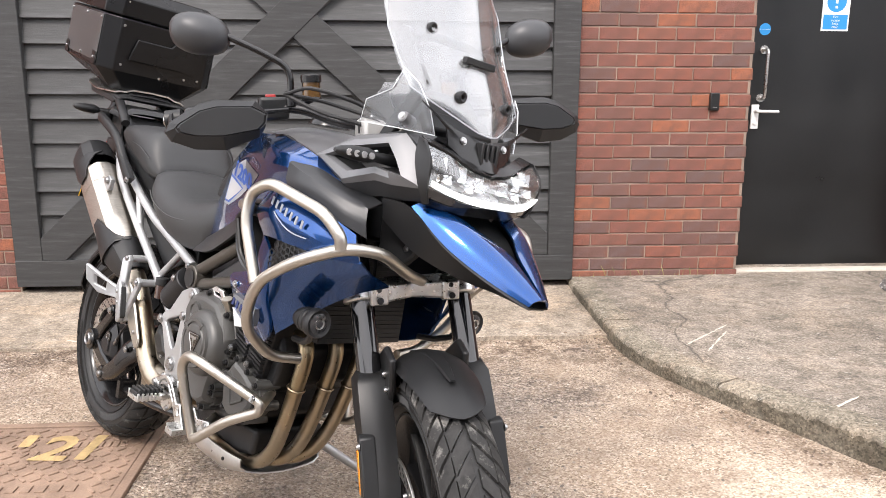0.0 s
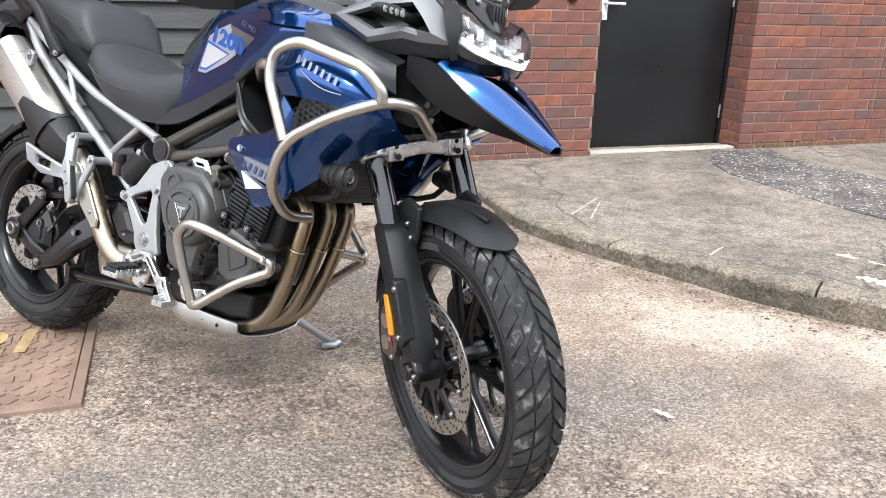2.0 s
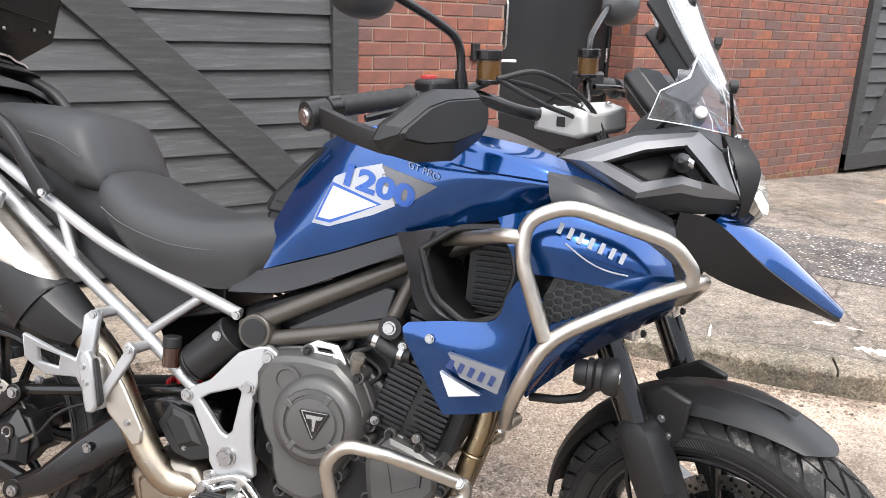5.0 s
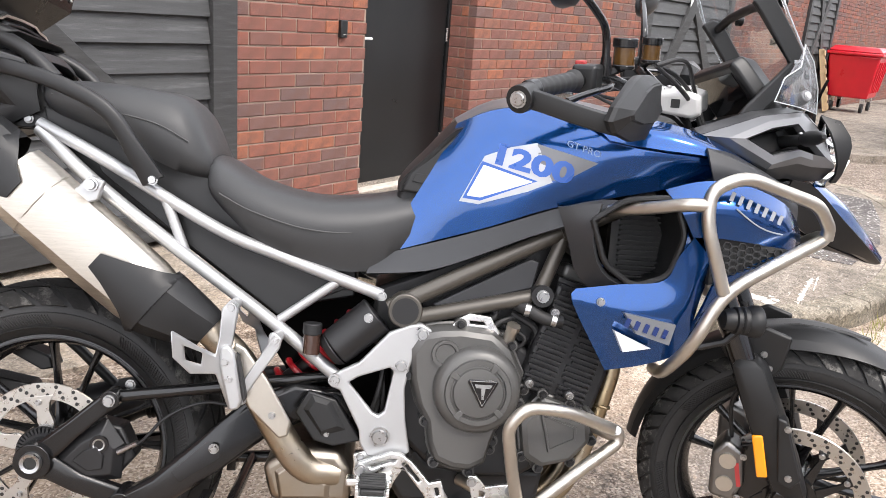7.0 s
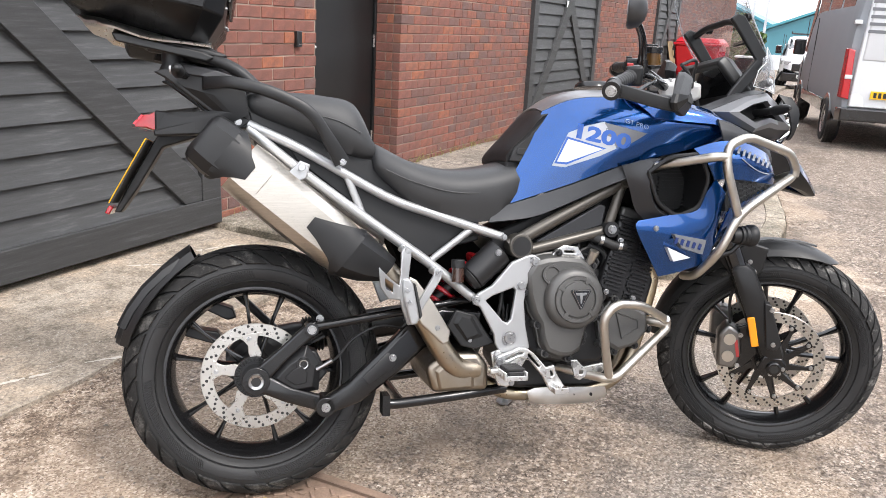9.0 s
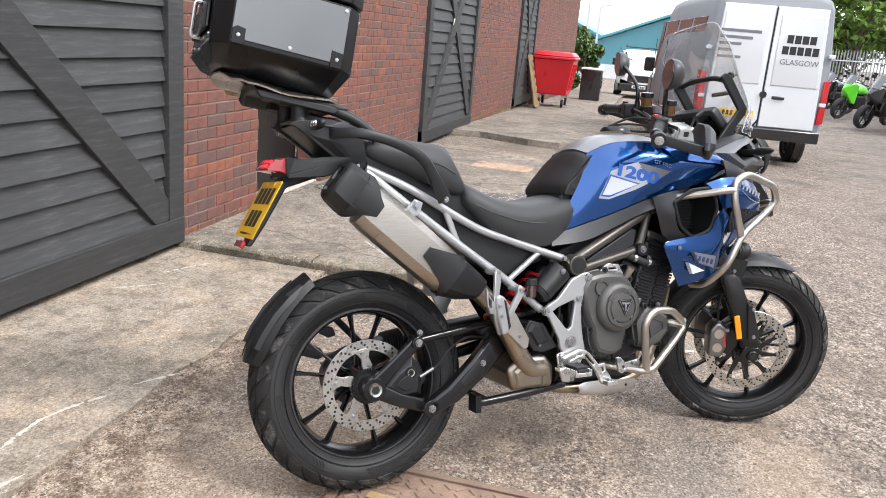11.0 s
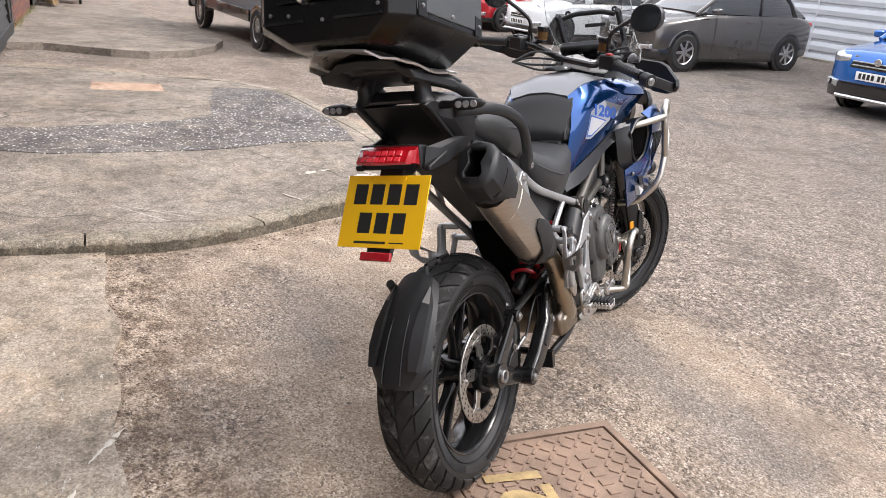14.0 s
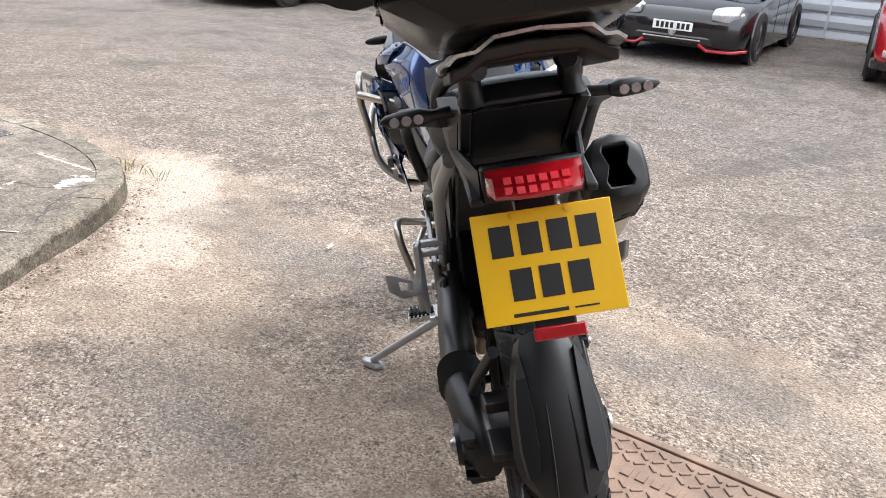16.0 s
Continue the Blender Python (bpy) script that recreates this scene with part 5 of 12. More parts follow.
def brake(name, centre, r0, r1, y, steer, arms, label):
    mv = Matrix.Translation(centre)
    bm = disc_mesh(r0, r1, y)
    bm.transform(mv)
    d = bp(name, bm, M["disc"], label, None, steer)
    bm = B()
    n = int(2 * math.pi * r1 / 0.036)
    for row, q in enumerate((0.25, 0.52, 0.80)):
        rr = r0 + (r1 - r0) * q
        for k in range(n):
            a = 2 * math.pi * (k + 0.27 * row) / n
            cyl(bm, (rr * math.cos(a), y - 0.0029, rr * math.sin(a)), (rr * math.cos(a), y + 0.0029, rr * math.sin(a)), 0.0039, seg=10)
    bm.transform(mv)
    h = bp("drilling", bm, M["ink"], "drilled holes", d, steer)
    h["kind"] = "stuff"
    for k in range(arms):
        a = 2 * math.pi * k / arms + 0.3
        bm = B()
        secs = []
        for rr, wd in ((0.048, 0.014), (0.062, 0.017), (r0 - 0.024, 0.0125), (r0 - 0.008, 0.019), (r0 + 0.006, 0.032)) if arms < 6 else ((0.05, 0.012), (r0 - 0.02, 0.006), (r0 + 0.004, 0.011)):
            da = a + (rr - 0.05) * 3.0
            o, t = Vector((math.cos(da), 0, math.sin(da))) * rr, Vector((-math.sin(da), 0, math.cos(da)))
            secs.append([o + t * wd + Vector((0, y - 0.004, 0)), o - t * wd + Vector((0, y - 0.004, 0)), o - t * wd + Vector((0, y + 0.004, 0)), o + t * wd + Vector((0, y + 0.004, 0))])
        loft(bm, secs)
        bm.transform(mv)
        bp("carrier_arm", bm, M["disc"] if arms < 6 else M["satin_black"], "", d, steer, bevel=0.001)
        o = Vector((math.cos(a + (r0 - 0.05) * 3) * (r0 - 0.006), y - 0.004 if y < 0 else y + 0.004, math.sin(a + (r0 - 0.05) * 3) * (r0 - 0.006))) + Vector(centre)
        bolts(d, [o], (0, -1 if y < 0 else 1, 0), 0.007, 0.006, steer)
    bm = B()
    lathe(bm, [(0.03, y - 0.012), (0.055, y - 0.012), (0.055, y + 0.006), (0.03, y + 0.006)], seg=40, closed=True)
    bm.transform(mv)
    bp("carrier_hub", bm, M["satin_black"], "", d, steer)
    return d


RC, FC = (0.018, 0, 0.337), (1.633, 0, 0.337)
wheel("back_wheel", RC, 0.337, 0.078, 0.232, False, 30, 3, 5, "black cast back wheel with paired spokes", M["tread_back"])
wheel("front_wheel", FC, 0.335, 0.060, 0.246, True, 46, 5, 5, "black cast front wheel with paired spokes", M["tread"])
brake("back_brake_disc", RC, 0.108, 0.141, -0.082, False, 5, "drilled steel back brake disc")
brake("front_brake_disc", FC, 0.128, 0.161, -0.078, True, 10, "drilled steel front brake disc")
brake("front_brake_disc", FC, 0.128, 0.161, 0.078, True, 10, "drilled steel front brake disc")
# toothed speed ring at the back hub
bm = B()
for k in range(40):
    a = 2 * math.pi * k / 40
    box(bm, 0.040, 0.052, -0.100, -0.094, -0.0022, 0.0022, Matrix.Translation(RC) @ Matrix.Rotation(a, 4, "Y"))
lathe(bm, [(0.030, -0.100), (0.042, -0.100), (0.042, -0.090), (0.030, -0.090)], RC, 40, True)
bp("speed_ring", bm, M["engine_black"], "toothed black speed ring")

# ---- back suspension ----
def arm(bm, pts, wz, wy, y):
    """A beam through points (x, z[, scale]) at depth y."""
    secs = []
    P = [Vector((p[0], y if len(p) < 4 else p[3], p[1])) for p in pts]
    for i, p in enumerate(P):
        d = (P[min(i + 1, len(P) - 1)] - P[max(i - 1, 0)]).normalized()
        n_ = Vector((-d.z, 0, d.x)).normalized()
        s = pts[i][2] if len(pts[i]) > 2 else 1.0
        ring_ = []
        for ca, cb in ((1, 0.6), (0.75, 1), (-0.75, 1), (-1, 0.6), (-1, -0.6), (-0.75, -1), (0.75, -1), (1, -0.6)):
            ring_.append(p + n_ * (wz * s * ca) + Vector((0, wy * cb, 0)))
        secs.append(ring_)
    loft(bm, secs)
    return bm


bm = B()
arm(bm, [(0.19, 0.262, 0.75), (0.27, 0.30, 1.1), (0.36, 0.375, 1.35), (0.44, 0.44, 1.5, -0.12), (0.52, 0.475, 1.5, -0.10), (0.63, 0.47, 1.2, -0.09)], 0.028, 0.022, -0.150)
sw_ = bp("swingarm", bm, M["satin_black"], "satin black cast swingarm", smooth=50, bevel=0.003)
bm = B()
arm(bm, [(0.30, 0.332, 0.7), (0.36, 0.382, 1.1), (0.43, 0.432, 1.2, -0.125), (0.50, 0.466, 1.1, -0.107)], 0.018, 0.003, -0.1715)
bp("swingarm_recess", bm, M["engine_black"], "", sw_, smooth=50)
bm = B()
arm(bm, [(0.018, 0.337, 1.0), (0.09, 0.405, 0.72), (0.160, 0.468, 0.72)], 0.026, 0.012, -0.128)
arm(bm, [(0.018, 0.337, 1.0), (0.10, 0.295, 0.8), (0.195, 0.265, 0.8)], 0.026, 0.012, -0.128)
cyl(bm, (0.018, -0.095, 0.337), (0.018, -0.150, 0.337), 0.036, seg=28)
cyl(bm, (0.160, -0.105, 0.468), (0.160, -0.148, 0.468), 0.019, seg=20)
cyl(bm, (0.195, -0.105, 0.266), (0.195, -0.172, 0.266), 0.026, seg=24)
axc = bp("axle_carrier", bm, M["satin_black"], "satin black axle carrier", smooth=40, bevel=0.002)
# faceted web between the two arms, with raised borders
bm = B()
loft(bm, [[(x, -0.118, z) for x, z in ((0.045, 0.340), (0.095, 0.392), (0.150, 0.425), (0.185, 0.375), (0.182, 0.300), (0.115, 0.292))], [(x, -0.134, z) for x, z in ((0.072, 0.338), (0.105, 0.374), (0.142, 0.396), (0.166, 0.365), (0.164, 0.314), (0.118, 0.308))]])
bp("carrier_web", bm, M["engine_black"], "", axc, smooth=20, bevel=0.002)
bm = B()
prism(bm, [(0.090, 0.340), (0.110, 0.360), (0.136, 0.372), (0.150, 0.352), (0.148, 0.326), (0.120, 0.320)], -0.1345, -0.1385)
bp("carrier_web", bm, M["engine_black"], "", axc, bevel=0.002)
bolts(bike, [(0.160, -0.148, 0.468), (0.195, -0.172, 0.266)], r=0.013, h=0.008)
bolts(bike, [(0.370, -0.173, 0.392), (0.185, -0.10, 0.49)], r=0.011, h=0.006)
bm = B()
lathe(bm, [(0.0125, -0.150), (0.0125, -0.157), (0.019, -0.159), (0.021, -0.156), (0.021, -0.150)], RC, 28)
ax_ = bp("axle_nut", bm, M["bolt"], "bright steel axle ring")
bm = B()
cyl(bm, (0.018, -0.150, 0.337), (0.018, -0.1545, 0.337), 0.0135, seg=6)
bp("hex_socket", bm, M["ink"], "dark hexagon socket", ax_)
bm = B()
tube(bm, [(0.165, -0.122, 0.47), (0.40, -0.118, 0.505), (0.60, -0.10, 0.535)], 0.0125, 14)
bp("torque_rod", bm, M["satin_black"], "black torque rod")
bm = B()
prism(bm, [(0.085, 0.31), (0.12, 0.415), (0.175, 0.405), (0.205, 0.345), (0.165, 0.295)], -0.112, -0.06)
bp("back_caliper", bm, M["engine_black"], "black back brake caliper", bevel=0.006)
bm = B()
cyl(bm, (0.140, -0.112, 0.375), (0.140, -0.1375, 0.375), 0.018, seg=24)
bp("caliper_cap", bm, M["satin_black"])
bm = B()
lathe(bm, [(0.009, -0.138), (0.012, -0.1385), (0.012, -0.137), (0.009, -0.137)], (0.140, 0, 0.375), 20, True)
bp("cap_ring", bm, M["bolt"])
bm = B()
tube(bm, smooth_path([(0.165, -0.125, 0.36), (0.22, -0.14, 0.385), (0.27, -0.14, 0.44), (0.34, -0.13, 0.47), (0.42, -0.12, 0.46), (0.5, -0.11, 0.47)], 6), 0.0035, 8)
bp("brake_hose", bm, M["black"], "thin black brake hose")
bm = B()
cyl(bm, (0.175, -0.127, 0.358), (0.215, -0.138, 0.383), 0.006, seg=10)
bp("hose_union", bm, M["bolt"])
# shaft drive on the far side
bm = B()
tube(bm, [(0.215, 0.156, 0.405), (0.36, 0.152, 0.428), (0.62, 0.135, 0.462)], 0.045, 24)
sd_ = bp("shaft_drive", bm, M["engine_black"], "black shaft drive casing", smooth=50)
bm = B()
loft(bm, [[(x, y + ry_ * math.cos(2 * math.pi * q / 20), z + rz_ * math.sin(2 * math.pi * q / 20)) for q in range(20)] for x, y, z, ry_, rz_ in ((0.165, 0.158, 0.397, 0.044, 0.044), (0.130, 0.156, 0.388, 0.046, 0.050), (0.085, 0.148, 0.372, 0.046, 0.060), (0.020, 0.142, 0.345, 0.046, 0.072), (-0.035, 0.134, 0.334, 0.040, 0.060), (-0.062, 0.126, 0.328, 0.028, 0.034))])
cyl(bm, (0.018, 0.07, 0.337), (0.018, 0.192, 0.337), 0.070, 0.046, seg=32)
cyl(bm, (0.018, 0.12, 0.262), (0.018, 0.172, 0.250), 0.030, 0.022, seg=20)
bp("bevel_box", bm, M["engine_black"], "black cast bevel gear box", sd_, smooth=45)
for z in (0.290, 0.318, 0.360, 0.388):
    bm = B()
    prism(bm, [(-0.050, z - 0.003), (0.05, z + 0.002), (0.05, z + 0.008), (-0.050, z + 0.003)], 0.150, 0.180)
    bp("rib", bm, M["engine_black"], "", sd_)
bm = B()
arm(bm, [(0.03, 0.27, 0.7), (0.2, 0.30, 0.8), (0.42, 0.36, 0.8), (0.6, 0.40, 1)], 0.022, 0.015, 0.135)
bp("lower_link", bm, M["satin_black"])
bm = B()
cols_ = []
for k in range(15):
    x, r_ = 0.155 + 0.0048 * k, 0.056 if k % 2 else 0.047
    cols_.append([(x, 0.157 + r_ * math.cos(2 * math.pi * q / 20), 0.396 + 0.0008 * k + r_ * math.sin(2 * math.pi * q / 20)) for q in range(20)])
loft(bm, cols_)
bp("bellows", bm, M["rubber"], "ribbed rubber bellows", smooth=40)
bolts(bike, [(0.018, 0.192, 0.337)], (0, 1, 0), 0.02, 0.012)
# shock absorber with a red spring
bm = B()
pts_ = []
for i in range(140):
    a = i / 140 * 2 * math.pi * 7
    f = i / 140
    c_ = Vector((0.475, -0.03, 0.485)).lerp(Vector((0.645, -0.06, 0.645)), f)
    pts_.append(c_ + Vector((0.033 * math.cos(a) * 0.69, 0.036 * math.sin(a), -0.033 * math.cos(a) * 0.72)))
tube(bm, pts_, 0.0068, 8)
bp("shock_spring", bm, M["red_spring"], "red coil spring")
bm = B()
cyl(bm, (0.44, -0.025, 0.452), (0.68, -0.065, 0.678), 0.02, seg=16)
bp("shock_body", bm, M["engine_black"])
bm = B()
cyl(bm, (0.590, -0.155, 0.602), (0.668, -0.15, 0.672), 0.039, 0.041, seg=28)
cyl(bm, (0.578, -0.155, 0.592), (0.590, -0.155, 0.602), 0.030, 0.039, seg=28)
bp("shock_reservoir", bm, M["engine_black"], "dark grey shock reservoir", bevel=0.003)
bm = B()
cyl(bm, (0.545, -0.172, 0.592), (0.545, -0.172, 0.632), 0.0165, seg=20)
rr_ = bp("back_brake_reservoir", bm, M["brown_pot"], "small brown brake fluid pot")
bm = B()
cyl(bm, (0.545, -0.172, 0.630), (0.545, -0.172, 0.652), 0.0185, seg=20)
bp("cap", bm, M["black"], "ribbed black cap", rr_, bevel=0.002)
bolts(bike, [(0.652, -0.192, 0.672)], r=0.010, h=0.005)

# coloured near zero so that the gap behind the shock reads as dark
bm = B()
prism(bm, [(0.395, 0.765), (0.60, 0.725), (0.70, 0.62), (0.715, 0.40), (0.62, 0.37), (0.53, 0.45), (0.43, 0.60), (0.392, 0.68)], -0.022, 0.105)
bp("inner_guard", bm, M["void_black"], "matt black inner guard behind the shock", bevel=0.006)

# ---- back mudguard on the swingarm ----
bm = B()
rails = []
for f in (-1, -0.8, -0.42, -0.2, 0, 0.2, 0.42, 0.8, 1):
    line = []
    for i in range(15):
        q = i / 14
        a = radians(116.5 + 49.5 * q)
        w_ = 0.050 + 0.040 * math.sin(math.pi * min(1.0, 0.72 * q + 0.02)) ** 0.8 - 0.026 * max(0.0, q - 0.82) / 0.18
        rr = 0.348 + 0.016 * (1 - q) ** 3 + (0.020 if abs(f) < 0.3 else 0.016 if abs(f) < 0.5 else 0.004 if abs(f) < 0.9 else -0.018)
        line.append((RC[0] + rr * math.cos(a), w_ * f, RC[2] + rr * math.sin(a)))
    rails.append(line)
skin(bm, rails, 15, 1, 0.004, False, False)
mud = bp("back_mudguard", bm, M["black"], "matt black back mudguard over the tyre", smooth=28)
for s in (-1, 1):
    # raised tapering side pad
    bm = B()
    rows_ = []
    for a, y0, y1 in ((122, 0.050, 0.056), (130, 0.046, 0.070), (140, 0.044, 0.078), (150, 0.044, 0.080), (158, 0.050, 0.074)):
        ca, sa = math.cos(radians(a)), math.sin(radians(a))
        rows_.append([(RC[0] + r_ * ca, s * y_, RC[2] + r_ * sa) for r_, y_ in ((0.364, y0), (0.3745, y0 + 0.002), (0.366, y1 - 0.004), (0.350, y1), (0.346, y1 - 0.006))])
    loft(bm, rows_)
    bp("mudguard_pad", bm, M["black"], "", mud, smooth=25)
# creases along the crown
for y in (0.017, -0.019):
    bm = B()
    line = []
    for i in range(13):
        a = radians(119 + 45 * i / 12)
        line.append((RC[0] + 0.3685 * math.cos(a), y * (1 + 0.5 * i / 12), RC[2] + 0.3685 * math.sin(a)))
    tube(bm, line, 0.0022, 6)
    bp("crown_crease", bm, M["black"], "", mud)
# brackets from the drive casing to the guard
for x, z, r_ in ((-0.10, 0.500, 24), (-0.14, 0.425, 14)):
    bm = B()
    prism(bm, [(-0.07, 0.012), (0.055, 0.020), (0.075, 0.0), (0.055, -0.016), (-0.05, -0.010)], 0.066, 0.125)
    bm.transform(Matrix.Translation((x, 0, z)) @ Matrix.Rotation(radians(r_), 4, "Y"))
    bp("guard_bracket", bm, M["engine_black"], parent=mud, bevel=0.004)
bm = B()
tube(bm, [(-0.14, 0.095, 0.64), (0.0, 0.13, 0.50), (0.1, 0.14, 0.40)], 0.012, 10)
bp("mudguard_stay", bm, M["black"], parent=mud)

# ---- subframe, silver tubes ----
for s in (-1, 1):
    y = 0.145 * s
    bm = B()
    tube(bm, smooth_path([(0.0, y * 0.85, 0.995), (0.137, y, 0.932), (0.347, y, 0.82), (0.471, y, 0.776), (0.60, y * 1.02, 0.735), (0.675, y * 1.05, 0.712)], 5), 0.0125, 14)
    bp("upper_rail", bm, M["silver_paint"], "silver-painted subframe tube")
    bm = B()
    tube(bm, smooth_path([(0.0, y * 0.85, 0.985), (0.11, y * 1.02, 0.895), (0.295, y * 1.04, 0.762), (0.468, y * 1.04, 0.643), (0.595, y * 1.03, 0.545)], 5), 0.0135, 14)
    bp("lower_rail", bm, M["silver_paint"], "silver-painted subframe tube")
    for a, b in (((0.247, 0.872), (0.292, 0.765)), ((0.472, 0.645), (0.59, 0.735))):
        bm = B()
        tube(bm, [(a[0], y * 1.01, a[1]), (b[0], y * 1.01, b[1])], 0.010, 12)
        bp("cross_tube", bm, M["silver_paint"])
    bolts(bike, [(0.675, y * 1.05 + 0.012 * s, 0.712), (0.595, y * 1.03 + 0.014 * s, 0.545)], (0, s, 0), 0.010, 0.008)
    # passenger footrest hanger: an open cast plate
    yy = s * 0.205
    bm = holed(B(), [(0.309, 0.646), (0.347, 0.611), (0.374, 0.591), (0.378, 0.619), (0.38, 0.678), (0.39, 0.689), (0.4, 0.69), (0.409, 0.674), (0.4, 0.598), (0.419, 0.578), (0.424, 0.54), (0.467, 0.613), (0.468, 0.633), (0.478, 0.638), (0.493, 0.626), (0.489, 0.606), (0.431, 0.513), (0.432, 0.497), (0.401, 0.484), (0.383, 0.532), (0.376, 0.554), (0.339, 0.562), (0.313, 0.598)], [[(0.327, 0.617), (0.355, 0.598), (0.354, 0.576), (0.33, 0.589)]], yy, yy + s * 0.013)
    for v in bm.verts:
        v.co.y += s * (1.1 * max(0.0, 0.388 - v.co.x))
    bp("passenger_hanger", bm, M["silver_paint"], "silver cast passenger footrest hanger", bevel=0.003)
    for x, z in ((0.396, 0.680), (0.480, 0.622)):
        bm = B()
        cyl(bm, (x, s * 0.15, z), (x, yy, z), 0.011, seg=14)
        bp("hanger_spacer", bm, M["silver_paint"])
    bolts(bike, [(0.396, yy + s * 0.013, 0.680), (0.480, yy + s * 0.013, 0.622)], (0, s, 0), 0.010, 0.006)
    bm = B()
    prism(bm, [(0.382, 0.606), (0.398, 0.612), (0.410, 0.596), (0.428, 0.508), (0.422, 0.490), (0.404, 0.488), (0.384, 0.566)], yy + s * 0.013, yy + s * 0.030)
    pf_ = bp("passenger_footrest", bm, M["silver_paint"], "folded passenger footrest with a rubber tread", bevel=0.005)
    bm = B()
    prism(bm, [(0.412, 0.598), (0.418, 0.592), (0.436, 0.513), (0.430, 0.503)], yy + s * 0.013, yy + s * 0.028)
    bp("rubber", bm, M["rubber"], "", pf_, bevel=0.002)
    bolts(pf_, [(0.393, yy + s * 0.030, 0.579), (0.402, yy + s * 0.030, 0.547)], (0, s, 0), 0.008, 0.004)
    # side panel under the seat
    bm = B()
    prism(bm, [(0.10, 0.945), (0.26, 0.86), (0.36, 0.815), (0.48, 0.775), (0.60, 0.735), (0.655, 0.705), (0.60, 0.715), (0.47, 0.655), (0.30, 0.775), (0.12, 0.91)], s * 0.118, s * 0.126)
    bp("side_panel", bm, M["black"], "dark matt side panel", bevel=0.002)
bm = B()
prism(bm, [(0.0, 1.03), (0.22, 0.965), (0.32, 0.93), (0.40, 0.85), (0.62, 0.76), (0.62, 0.70), (0.45, 0.66), (0.25, 0.80), (0.02, 0.955)], -0.112, 0.112)
bp("seat_tray", bm, M["black"], bevel=0.004)

# ---- seats ----
def seat(name, secs, label):
    """Lofted cushion: x, top z, shoulder z, bottom z, half width at the top, at the sides."""
    rings_ = []
    for x, zt, zs, zb, wt, ws in secs:
        r_ = []
        for f in (-1, -0.6, -0.2, 0.2, 0.6, 1):
            r_.append((x, wt * f, zt - 0.010 * f * f))
        r_ += [(x, wt + (ws - wt) * 0.75, zs + (zt - zs) * 0.55), (x, ws, zs), (x, ws * 0.97, (zs + zb) / 2), (x, ws * 0.86, zb), (x, 0, zb), (x, -ws * 0.86, zb), (x, -ws * 0.97, (zs + zb) / 2), (x, -ws, zs), (x, -wt - (ws - wt) * 0.75, zs + (zt - zs) * 0.55)]
        rings_.append([Vector(p) for p in r_])
    # glide between the given sections
    out = []
    cols = [smooth_path([r_[i] for r_ in rings_], 4) for i in range(len(rings_[0]))]
    out = [[c[i] for c in cols] for i in range(len(cols[0]))]
    bm = B()
    loft(bm, out)
    return bp(name, bm, M["vinyl"], label, smooth=60)


seat("rider_seat", [(0.318, 0.955, 0.915, 0.90, 0.085, 0.115), (0.335, 0.962, 0.90, 0.875, 0.11, 0.145), (0.42, 0.92, 0.862, 0.805, 0.135, 0.172), (0.53, 0.898, 0.838, 0.762, 0.13, 0.172), (0.64, 0.908, 0.845, 0.755, 0.110, 0.156), (0.72, 0.925, 0.868, 0.80, 0.092, 0.138), (0.79, 0.925, 0.895, 0.86, 0.075, 0.115)],
     "black vinyl rider seat with stitched edges")
seat("passenger_seat", [(-0.010, 1.078, 1.055, 1.04, 0.07, 0.095), (0.02, 1.088, 1.048, 1.02, 0.098, 0.128), (0.12, 1.090, 1.032, 0.985, 0.112, 0.148), (0.20, 1.084, 1.014, 0.950, 0.112, 0.150), (0.258, 1.074, 0.988, 0.926, 0.110, 0.147), (0.290, 1.040, 0.962, 0.918, 0.106, 0.142), (0.326, 0.968, 0.938, 0.914, 0.092, 0.126)],
     "black vinyl passenger seat with stitched edges")
for s in (-1, 1):
    bm = B()
    tube(bm, smooth_path([(0.35, s * 0.158, 0.888), (0.42, s * 0.1735, 0.858), (0.53, s * 0.1735, 0.832), (0.64, s * 0.151, 0.835), (0.74, s * 0.118, 0.868)], 6), 0.0016, 6)
    bp("seat_seam", bm, M["stitch"])
    bm = B()
    tube(bm, smooth_path([(0.02, s * 0.126, 1.052), (0.12, s * 0.146, 1.03), (0.22, s * 0.151, 1.012), (0.285, s * 0.146, 0.982)], 6), 0.0016, 6)
    bp("seat_seam", bm, M["stitch"])
    # grab rail
    bm = B()
    secs = []
    path = smooth_path([(-0.112, s * 0.128, 1.092), (-0.070, s * 0.168, 1.092), (-0.030, s * 0.188, 1.089), (0.043, s * 0.198, 1.073), (0.118, s * 0.198, 1.044), (0.160, s * 0.196, 1.013), (0.196, s * 0.188, 0.960), (0.232, s * 0.175, 0.902)], 5)
    for i, p in enumerate(path):
        d = (path[min(i + 1, len(path) - 1)] - path[max(i - 1, 0)]).normalized()
        n_ = Vector((-d.z, 0, d.x)).normalized()
        w_ = Vector((0, 1, 0))
        f = i / (len(path) - 1)
        h_ = 0.0145 if f < 0.8 else 0.0145 + 0.006 * (f - 0.8) / 0.2
        secs.append([p + n_ * h_ + w_ * 0.007, p + n_ * h_ * 0.7 + w_ * 0.011, p - n_ * h_ * 0.7 + w_ * 0.011, p - n_ * h_ + w_ * 0.007, p - n_ * h_ - w_ * 0.007, p - n_ * h_ * 0.7 - w_ * 0.011, p + n_ * h_ * 0.7 - w_ * 0.011, p + n_ * h_ - w_ * 0.007])
    loft(bm, secs)
    bp("grab_rail", bm, M["black"], "black moulded grab rail", smooth=50)
    bolts(bike, [(0.232, s * 0.182, 0.905)], (0, s, 0), 0.011, 0.008)

